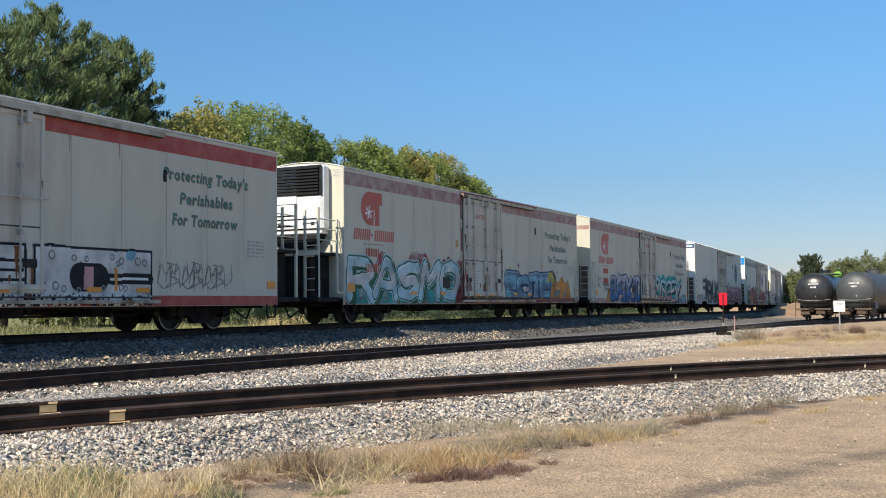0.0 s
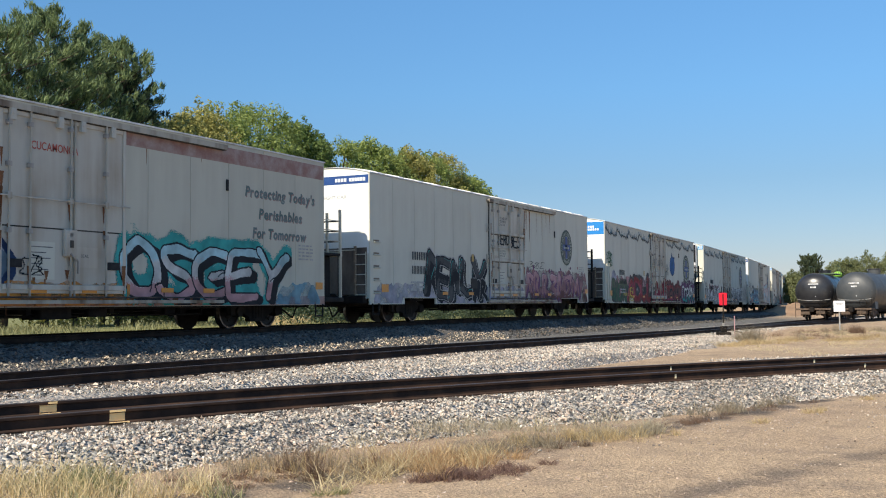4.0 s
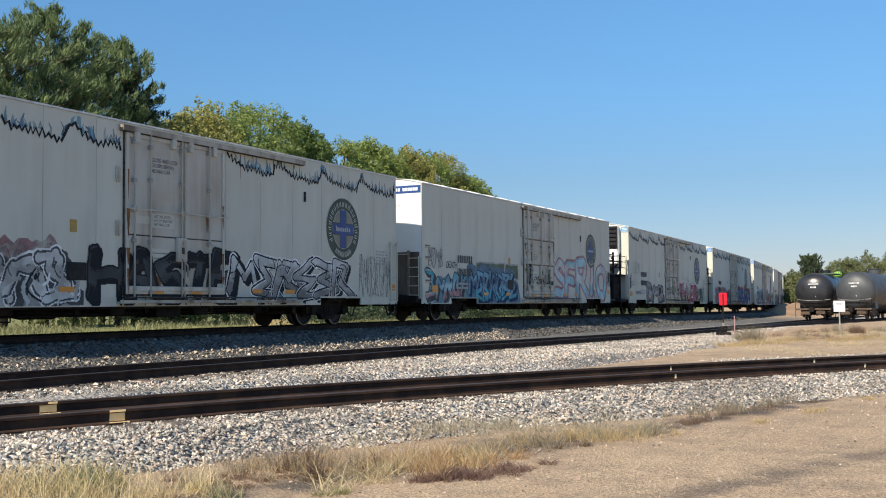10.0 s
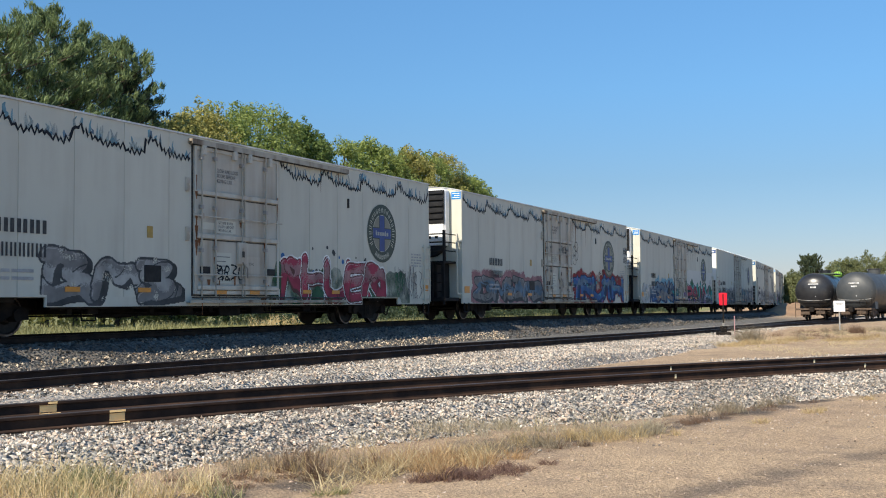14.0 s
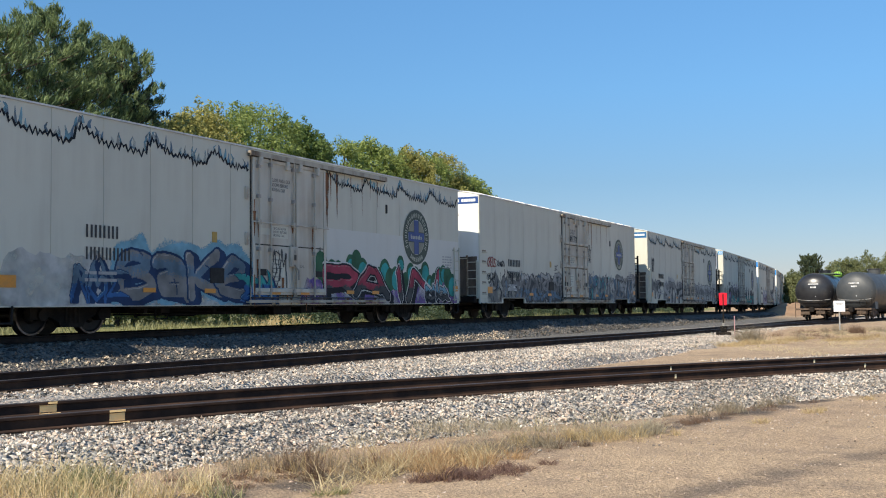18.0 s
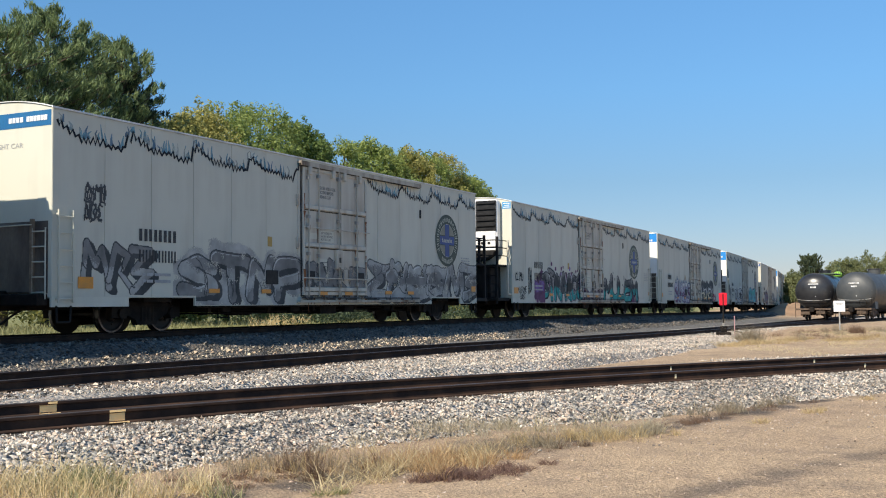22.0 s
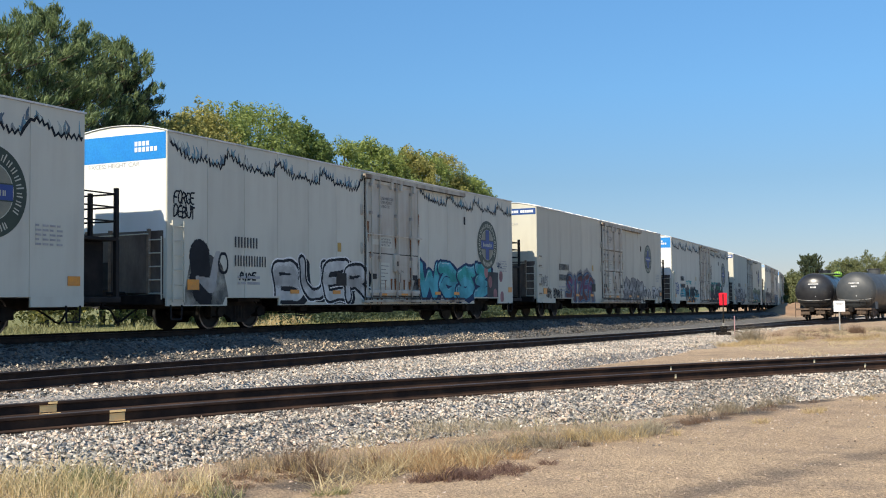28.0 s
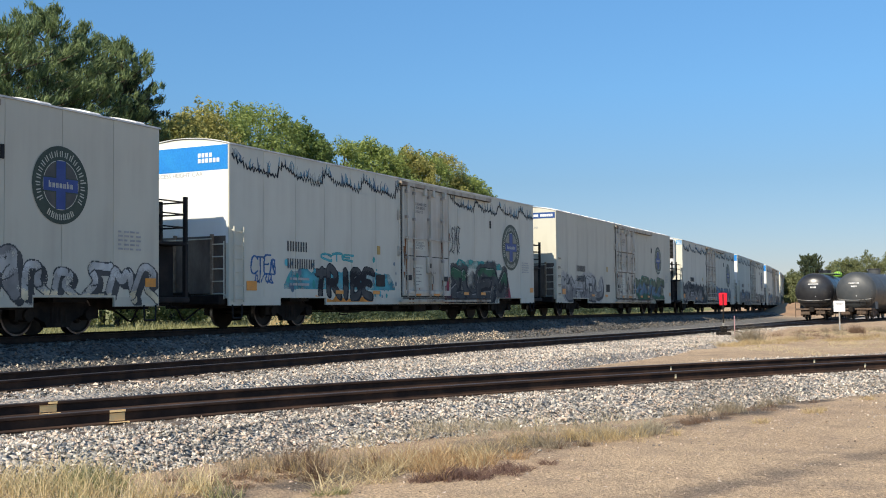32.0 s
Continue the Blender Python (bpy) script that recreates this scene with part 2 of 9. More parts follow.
def crushed_stone(name, cells=0.0, tone=(1.12, 1.05, 0.965)):
    """Broken granite, each piece of its own grey or pink; cells: pieces to the metre where the bed lies far off."""
    m, n, l, b = nodes_of(name)
    tc = n.new("ShaderNodeTexCoord")
    if cells:
        vo = n.new("ShaderNodeTexVoronoi")
        vo.inputs["Scale"].default_value = cells
        l.new(tc.outputs["Object"], vo.inputs["Vector"])
        sep = n.new("ShaderNodeSeparateColor")
        l.new(vo.outputs["Color"], sep.inputs[0])
        pick = sep.outputs[0]
    else:
        pick = n.new("ShaderNodeNewGeometry").outputs["Random Per Island"]
    ramp = n.new("ShaderNodeValToRGB")
    for p, c in ((0.0, (0.09, 0.092, 0.095)), (0.22, (0.22, 0.235, 0.245)), (0.5, (0.38, 0.385, 0.385)), (0.68, (0.49, 0.40, 0.345)), (0.85, (0.53, 0.51, 0.48))):
        ramp.color_ramp.elements.new(p).color = (*(q * t for q, t in zip(c, tone)), 1)
    ramp.color_ramp.elements.remove(ramp.color_ramp.elements[0])
    ramp.color_ramp.elements[-1].color = (0.58 * tone[0], 0.56 * tone[1], 0.52 * tone[2], 1)
    l.new(pick, ramp.inputs[0])
    nz = n.new("ShaderNodeTexNoise")
    nz.inputs["Scale"].default_value, nz.inputs["Detail"].default_value = 55, 4
    l.new(tc.outputs["Object"], nz.inputs["Vector"])
    broad = n.new("ShaderNodeTexNoise")
    broad.inputs["Scale"].default_value, broad.inputs["Detail"].default_value = 0.7, 4
    l.new(tc.outputs["Object"], broad.inputs["Vector"])
    mul = n.new("ShaderNodeMath")
    mul.operation = "MULTIPLY"
    for k, (src, lo, hi) in enumerate(((nz, 0.65, 1.3), (broad, 0.75, 1.25))):
        mr = n.new("ShaderNodeMapRange")
        mr.inputs["From Min"].default_value, mr.inputs["From Max"].default_value = 0.3, 0.7
        mr.inputs["To Min"].default_value, mr.inputs["To Max"].default_value = lo, hi
        l.new(src.outputs["Fac"], mr.inputs["Value"])
        l.new(mr.outputs[0], mul.inputs[k])
    hsv = n.new("ShaderNodeHueSaturation")
    l.new(ramp.outputs[0], hsv.inputs["Color"])
    l.new(mul.outputs[0], hsv.inputs["Value"])
    l.new(hsv.outputs[0], b.inputs["Base Color"])
    b.inputs["Roughness"].default_value = 0.9
    b.inputs["Specular IOR Level"].default_value = 0.25
    bp = n.new("ShaderNodeBump")
    bp.inputs["Strength"].default_value, bp.inputs["Distance"].default_value = (1.0, 0.05) if cells else (0.3, 0.008)
    bp.invert = bool(cells)
    l.new(vo.outputs["Distance"] if cells else nz.outputs["Fac"], bp.inputs["Height"])
    l.new(bp.outputs[0], b.inputs["Normal"])
    return m


STONE = crushed_stone("ballast_stone", 0.0, (1.24, 1.125, 0.985))
BALLAST = crushed_stone("ballast_bed", 20.0, (0.95, 0.885, 0.80))
MAIN_STONE = crushed_stone("buff_ballast_stone", 0.0, (1.15, 0.99, 0.78))
# Sooty stone of the main track, darkened further to carry the train's shadow.
SHADED_STONE = crushed_stone("shaded_sooty_stone", 0.0, (0.36, 0.345, 0.315))
SHADED_BALLAST = crushed_stone("shaded_sooty_bed", 17.0, (0.34, 0.325, 0.30))
DIRT = surface("sandy_dirt", (0.36, 0.22, 0.125), (0.27, 0.17, 0.10), 0.35, 9, 0.95, bump=0.5, dist=0.03, detail=9)
PEBBLE = surface("dirt_pebble", (0.42, 0.34, 0.27), (0.30, 0.21, 0.15), 2, 30, 0.9, bump=0.2, island=0.6)
STRAW = leaf_material("pale_dry_straw", (0.52, 0.40, 0.20), (0.84, 0.70, 0.44), 0.8)
GOLD_STRAW = leaf_material("golden_dry_straw", (0.42, 0.30, 0.15), (0.68, 0.53, 0.29), 0.8)
RUSSET = leaf_material("russet_weed", (0.17, 0.105, 0.07), (0.31, 0.20, 0.13), 0.8)
ORANGE_STRAW = leaf_material("orange_dry_straw", (0.40, 0.25, 0.12), (0.66, 0.45, 0.24), 0.8)
PALE_WEED = leaf_material("pale_tan_weed", (0.34, 0.29, 0.19), (0.58, 0.50, 0.36), 0.8)
RED_WEED = leaf_material("reddish_weed", (0.14, 0.08, 0.06), (0.25, 0.15, 0.115), 0.8)
GREYWEED = leaf_material("grey_dry_weed", (0.26, 0.21, 0.14), (0.42, 0.35, 0.24), 0.8)
GREENGRASS = leaf_material("green_field_grass", (0.19, 0.19, 0.08), (0.40, 0.385, 0.20), 0.8)
BARK = surface("tree_bark", (0.12, 0.085, 0.06), (0.07, 0.05, 0.04), 2, 16, 0.95, stretch=(3, 3, 0.5), bump=0.8, dist=0.03)
LEAF = leaf_material("willow_leaf", (0.095, 0.155, 0.032), (0.38, 0.44, 0.13))
LEAF_GOLD = leaf_material("turning_leaf", (0.15, 0.175, 0.04), (0.52, 0.46, 0.15))
LEAF_DARK = leaf_material("deep_green_leaf", (0.075, 0.13, 0.03), (0.19, 0.26, 0.07))
NEEDLE = leaf_material("pine_needle", (0.062, 0.105, 0.046), (0.30, 0.38, 0.16))
NEEDLE_DARK = leaf_material("dark_pine_needle", (0.03, 0.055, 0.035), (0.09, 0.125, 0.065))
FAR_NEEDLE = leaf_material("far_pine_needle", (0.05, 0.075, 0.04), (0.12, 0.15, 0.075))
FAR_LEAF = leaf_material("far_woods_leaf", (0.11, 0.135, 0.05), (0.26, 0.27, 0.12))
TANK_BLACK = surface("tank_black_paint", (0.018, 0.018, 0.020), (0.035, 0.034, 0.034), 1.5, 20, 0.32, bump=0.04)
RUSTY_GEAR = surface("rusty_running_gear", (0.13, 0.088, 0.06), (0.06, 0.042, 0.03), 5, 25, 0.85, bump=0.2)
TANK_GREY = surface("tank_dull_black_paint", (0.05, 0.055, 0.057), (0.075, 0.077, 0.075), 1.2, 20, 0.5, bump=0.05)
TARGET_RED = surface("red_target_enamel", (0.75, 0.012, 0.03), (0.65, 0.015, 0.035), 6, 30, 0.4, bump=0)
LIME = surface("lime_cover", (0.26, 0.52, 0.05), (0.22, 0.45, 0.06), 6, 30, 0.6, bump=0)
GREEN_DULL = surface("dull_green_cover", (0.07, 0.12, 0.06), (0.1, 0.15, 0.08), 6, 30, 0.6, bump=0)

PAINT = {}
for _name, _c in dict(ice=(0.34, 0.52, 0.55), sky=(0.16, 0.34, 0.42), teal=(0.03, 0.30, 0.28), aqua=(0.07, 0.36, 0.42), blue=(0.032, 0.115, 0.28), navy=(0.016, 0.04, 0.10), ink=(0.016, 0.018, 0.022), grey=(0.205, 0.20, 0.19), silver=(0.365, 0.36, 0.335), dark=(0.068, 0.07, 0.07), red=(0.245, 0.034, 0.032), crimson=(0.345, 0.05, 0.08), pink=(0.44, 0.25, 0.25), rose=(0.33, 0.17, 0.17), plum=(0.14, 0.06, 0.12), purple=(0.20, 0.12, 0.33), brown=(0.135, 0.055, 0.048), orange=(0.62, 0.25, 0.05), yellow=(0.60, 0.47, 0.08), green=(0.035, 0.11, 0.06), olive=(0.12, 0.15, 0.09), white=(0.72, 0.72, 0.69), lilac=(0.40, 0.39, 0.45), cream=(0.66, 0.57, 0.38), mark=(0.95, 0.64, 0.30), steel=(0.11, 0.18, 0.24), pale=(0.51, 0.515, 0.49)).items():
    PAINT[_name] = spray("spray_" + _name, _c)
    PAINT["~" + _name] = spray("mist_" + _name, _c, 0.42)


# ---- mesh helpers ----
class Build:
    """Collects simple solids into one mesh."""

    def __init__(self):
        self.v, self.f, self.mi = [], [], []

    def add(self, verts, faces, mat=0):
        k = len(self.v)
        self.v += [tuple(p) for p in verts]
        self.f += [tuple(i + k for i in q) for q in faces]
        self.mi += [mat] * len(faces)
        return self

    def box(self, x0, y0, z0, x1, y1, z1, mat=0, b=0.0):
        if b:
            pts = []
            for z, i in ((z0, b), (z0 + b, 0), (z1 - b, 0), (z1, b)):
                pts += [(x0 + i, y0 + b, z), (x0 + b, y0 + i, z), (x1 - b, y0 + i, z), (x1 - i, y0 + b, z), (x1 - i, y1 - b, z), (x1 - b, y1 - i, z), (x0 + b, y1 - i, z), (x0 + i, y1 - b, z)]
            fs = [tuple(range(7, -1, -1)), tuple(range(24, 32))]
            for r in range(3):
                fs += [(r * 8 + i, r * 8 + (i + 1) % 8, r * 8 + 8 + (i + 1) % 8, r * 8 + 8 + i) for i in range(8)]
            return self.add(pts, fs, mat)
        p = [(x, y, z) for z in (z0, z1) for x, y in ((x0, y0), (x1, y0), (x1, y1), (x0, y1))]
        return self.add(p, [(3, 2, 1, 0), (4, 5, 6, 7), (0, 1, 5, 4), (1, 2, 6, 5), (2, 3, 7, 6), (3, 0, 4, 7)], mat)

    def cyl(self, a, c, r, n=8, mat=0, r2=None, cap=True):
        a, c = Vector(a), Vector(c)
        r2 = r if r2 is None else r2
        d = (c - a).normalized()
        u = d.orthogonal().normalized()
        w = d.cross(u)
        ring = [(math.cos(2 * math.pi * i / n), math.sin(2 * math.pi * i / n)) for i in range(n)]
        p = [a + u * x * r + w * y * r for x, y in ring] + [c + u * x * r2 + w * y * r2 for x, y in ring]
        fs = [(i, (i + 1) % n, n + (i + 1) % n, n + i) for i in range(n)]
        if cap:
            fs += [tuple(range(n - 1, -1, -1)), tuple(range(n, 2 * n))]
        return self.add(p, fs, mat)

    def tube(self, pts, r, n=6, mat=0):
        for a, c in zip(pts, pts[1:]):
            self.cyl(a, c, r, n, mat)
        return self

    def lathe(self, prof, axis="x", n=24, mat=0, at=(0, 0, 0), cap=True):
        """prof: (along, radius) rows turned round an axis."""
        pts, fs = [], []
        for s, r in prof:
            for i in range(n):
                q = 2 * math.pi * i / n
                a, c = r * math.cos(q), r * math.sin(q)
                p = (s, a, c) if axis == "x" else (a, s, c) if axis == "y" else (a, c, s)
                pts.append((p[0] + at[0], p[1] + at[1], p[2] + at[2]))
        for j in range(len(prof) - 1):
            fs += [(j * n + i, j * n + (i + 1) % n, j * n + n + (i + 1) % n, j * n + n + i) for i in range(n)]
        if cap:
            fs += [tuple(range(n - 1, -1, -1)), tuple(range((len(prof) - 1) * n, len(prof) * n))]
        return self.add(pts, fs, mat)

    def prism(self, prof, x0, x1, mat=0):
        """A (y, z) outline drawn out along x."""
        n = len(prof)
        p = [(x0, y, z) for y, z in prof] + [(x1, y, z) for y, z in prof]
        return self.add(p, [(i, (i + 1) % n, n + (i + 1) % n, n + i) for i in range(n)] + [tuple(range(n - 1, -1, -1)), tuple(range(n, 2 * n))], mat)

    def slab(self, prof, y0, y1, mat=0):
        """An (x, z) outline given thickness along y."""
        n = len(prof)
        p = [(x, y0, z) for x, z in prof] + [(x, y1, z) for x, z in prof]
        return self.add(p, [(i, (i + 1) % n, n + (i + 1) % n, n + i) for i in range(n)] + [tuple(range(n - 1, -1, -1)), tuple(range(n, 2 * n))], mat)

    def ribbon(self, pts, w, y, mat=0, taper=False):
        """A flat brush stroke on a car side, in (x, z)."""
        p, n = [], len(pts)
        for i, (x, z) in enumerate(pts):
            a, c = pts[max(0, i - 1)], pts[min(n - 1, i + 1)]
            dx, dz = c[0] - a[0], c[1] - a[1]
            k = math.hypot(dx, dz) or 1
            ww = w * (1 - 0.8 * i / (n - 1)) if taper else w
            p += [(x - dz / k * ww / 2, y - 0.0002 * (i % 3), z + dx / k * ww / 2), (x + dz / k * ww / 2, y - 0.0002 * (i % 3), z - dx / k * ww / 2)]
        return self.add(p, [(2 * i + 1, 2 * i + 3, 2 * i + 2, 2 * i) for i in range(n - 1)], mat)

    def mesh(self, name, *mats, smooth=False):
        me = bpy.data.meshes.new(name)
        me.from_pydata(self.v, [], self.f)
        for m in mats:
            me.materials.append(m)
        if len(mats) > 1:
            me.polygons.foreach_set("material_index", self.mi)
        bm = bmesh.new()
        bm.from_mesh(me)
        bmesh.ops.recalc_face_normals(bm, faces=bm.faces)
        bm.to_mesh(me)
        bm.free()
        if smooth:
            me.shade_smooth()
        return me


def part(name, mesh, parent, label="", at=None):
    """Links a mesh as one part under a thing or a part."""
    ob = new(name, mesh)
    ob.parent = parent
    if at is not None:
        ob.matrix_basis = at
    if label:
        tagged(ob, label=label)
    return ob


def big_mesh(name, verts, faces, mat):
    """A mesh from arrays; faces all have the same number of corners."""
    me = bpy.data.meshes.new(name)
    v, f = np.asarray(verts, np.float32), np.asarray(faces, np.int32)
    k = f.shape[1]
    me.vertices.add(len(v))
    me.vertices.foreach_set("co", v.ravel())
    me.loops.add(f.size)
    me.loops.foreach_set("vertex_index", f.ravel())
    me.polygons.add(len(f))
    me.polygons.foreach_set("loop_start", np.arange(0, f.size, k, dtype=np.int32))
    me.update(calc_edges=True)
    me.shade_flat()
    me.materials.append(mat)
    return me


GLYPHS = {}


def glyph(ch, offset=0.0):
    """Corners and faces of one character of the built-in font, one unit high, and its width."""
    key = (ch, offset)
    if key not in GLYPHS:
        cu = bpy.data.curves.new("glyph", "FONT")
        cu.body, cu.offset, cu.resolution_u = ch, offset, 3
        ob = bpy.data.objects.new("glyph", cu)
        me = bpy.data.meshes.new_from_object(ob)
        co = np.array([v.co[:2] for v in me.vertices]) if len(me.vertices) else np.zeros((0, 2))
        GLYPHS[key] = (co, [tuple(p.vertices) for p in me.polygons])
        bpy.data.objects.remove(ob)
        bpy.data.curves.remove(cu)
        bpy.data.meshes.remove(me)
    return GLYPHS[key]


def letters(b, text, x, z, h, y, mat=0, shear=0.0, squeeze=1.0, width=None, bold=0.0):
    """Plain lettering on a car side. x, z: its lower left corner; h: the height of capitals. Returns where it ends."""
    s = h / 0.69
    xs = []
    for ch in text:
        if ch == " ":
            xs.append(None)
            continue
        co, fs = glyph(ch, bold)
        xs.append((co[:, 0].min(), co[:, 0].max()))
    total = sum((0.3 if q is None else q[1] - q[0] + 0.07) for q in xs)
    k = squeeze if width is None else width / (total * s)
    for ch, q in zip(text, xs):
        if q is None:
            x += 0.3 * s * k
            continue
        co, fs = glyph(ch, bold)
        b.add([(x + (p[0] - q[0]) * s * k + shear * p[1] * s, y, z + p[1] * s) for p in co], fs, mat)
        x += (q[1] - q[0] + 0.07) * s * k
    return x


# ---- the lie of the land ----
def main_y(x):
    d = max(0.0, x - CURVE_X)
    return MAIN_Y + (CURVE_R - math.sqrt(max(1.0, CURVE_R ** 2 - min(d, 0.8 * CURVE_R) ** 2)))


MAIN_Y, CURVE_X, CURVE_R = 19.57, 48.0, 850.0
MAIN_Z, MAIN_FALL_X, MAIN_FALL = 1.01, 46.0, 0.006


def main_path(s):
    """Place and heading on the main track, s metres along it; s is x on the straight."""
    if s <= CURVE_X:
        x, y, a = s, MAIN_Y, 0.0
    else:
        a = (s - CURVE_X) / CURVE_R
        x, y = CURVE_X + CURVE_R * math.sin(a), MAIN_Y + CURVE_R * (1 - math.cos(a))
    d = max(0.0, s - MAIN_FALL_X)
    return Vector((x, y, MAIN_Z - MAIN_FALL * d * d / (d + 12.0))), a


def lerp_rows(rows, x):
    for (a, p), (c, q) in zip(rows, rows[1:]):
        if x <= c:
            return p + (q - p) * max(0.0, (x - a)) / (c - a)
    return rows[-1][1]


MID_Z = [(-40, 0.65), (12, 0.65), (24, 0.57), (39, 0.41), (52, 0.29), (78, 0.16), (95, 0.08), (160, -0.1)]


def mid_path():
    return [Vector((x, 12.62 - 0.0022 * max(0, x - 20), lerp_rows(MID_Z, x))) for x in range(-30, 136, 1)]


def branch_path():
    """The turnout that leaves the middle track towards the second tank car."""
    out = []
    for i in range(0, 84):
        x = 52.0 + i
        y = 12.55 - 0.0025 * min(i, 24) ** 2 - max(0, i - 24) * 0.12
        out.append(Vector((x, y, lerp_rows(MID_Z, x) - 0.004)))
    return out


def near_path():
    out = []
    for i in range(-12, 46):
        x = -0.5 + i * 0.8
        d = min(max(x - 7.66, -6.0), 14.0)
        y = 8.6 - 0.36 * d - 0.0135 * d * d
        if x - 7.66 > 14.0:
            y += (x - 7.66 - 14.0) * (-0.36 - 0.027 * 14.0)
        if x - 7.66 < -6.0:
            y += (x - 7.66 + 6.0) * (-0.36 + 0.027 * 6.0)
        slope = -0.36 - 0.027 * d
        k = math.hypot(1, slope)
        out.append(Vector((x - slope / k * 0.755, y + 0.755 / k, 0.55)))
    return out


MAIN_LINE = [main_path(float(s))[0] for s in range(-45, 216, 2)]
MID_LINE, BRANCH_LINE, NEAR_LINE = mid_path(), branch_path(), near_path()


def sideways(line):
    """A unit vector to the left of the way at each point of a line."""
    out = []
    for i in range(len(line)):
        d = line[min(i + 1, len(line) - 1)] - line[max(i - 1, 0)]
        out.append(Vector((-d.y, d.x, 0)).normalized())
    return out


def ground_z(x, y):
    """Dirt and field, without the ballast beds."""
    fall = 0.0032 * max(0.0, x - 22.0) if x < 140 else 0.378
    base = 0.10 - fall
    back = (y - main_y(min(x, 300.0)) + 5.0) / 6.0
    t = min(1.0, max(0.0, back))
    base += t * t * (3 - 2 * t) * (0.72 + 0.25 * fall)
    mid = min(1.0, max(0.0, (y - 7.2 + 0.42 * max(0.0, x - 9)) / 3.0))
    base += 0.14 * mid * (1 - t)
    if 46 < x < 140:
        # the yard throat is dug out for the middle track and its turnout
        side = 12.55 - 0.0025 * min(max(x - 52, 0), 24) ** 2 - max(0.0, x - 76) * 0.12
        away = max(0.0, side - 1.2 - y, y - 15.2)
        base -= 0.26 * min(1.0, (x - 46) / 8) * max(0.0, 1 - away / 0.8)
    r = math.hypot(x, y)
    bumps = 0.05 * noise.noise((x * 0.35, y * 0.35, 0)) + 0.02 * noise.noise((x * 1.7, y * 1.7, 3))
    if r > 120:
        bumps += 0.4 * noise.noise((x * 0.01, y * 0.01, 7)) * min(1, (r - 120) / 200)
    return base + bumps


def axis_steps(lo, hi, fine_lo, fine_hi, fine, grow=1.28):
    out = list(np.arange(fine_lo, fine_hi, fine))
    d, x = fine, fine_lo
    while x > lo:
        d *= grow
        x -= d
        out.insert(0, x)
    d, x = fine, out[-1]
    while x < hi:
        d *= grow
        x += d
        out.append(x)
    return out


def build_ground():
    xs, ys = axis_steps(-3000, 3500, 0, 70, 0.55), axis_steps(-3000, 3500, -2, 30, 0.5)
    v = [(x, y, ground_z(x, y)) for x in xs for y in ys]
    n = len(ys)
    f = [(i * n + j, (i + 1) * n + j, (i + 1) * n + j + 1, i * n + j + 1) for i in range(len(xs) - 1) for j in range(n - 1)]
    me = big_mesh("ground", v, f, GROUND)
    me.shade_smooth()
    return tagged(new("ground", me), "sandy dirt yard with dry grass running to green field", "ground", kind="structure")


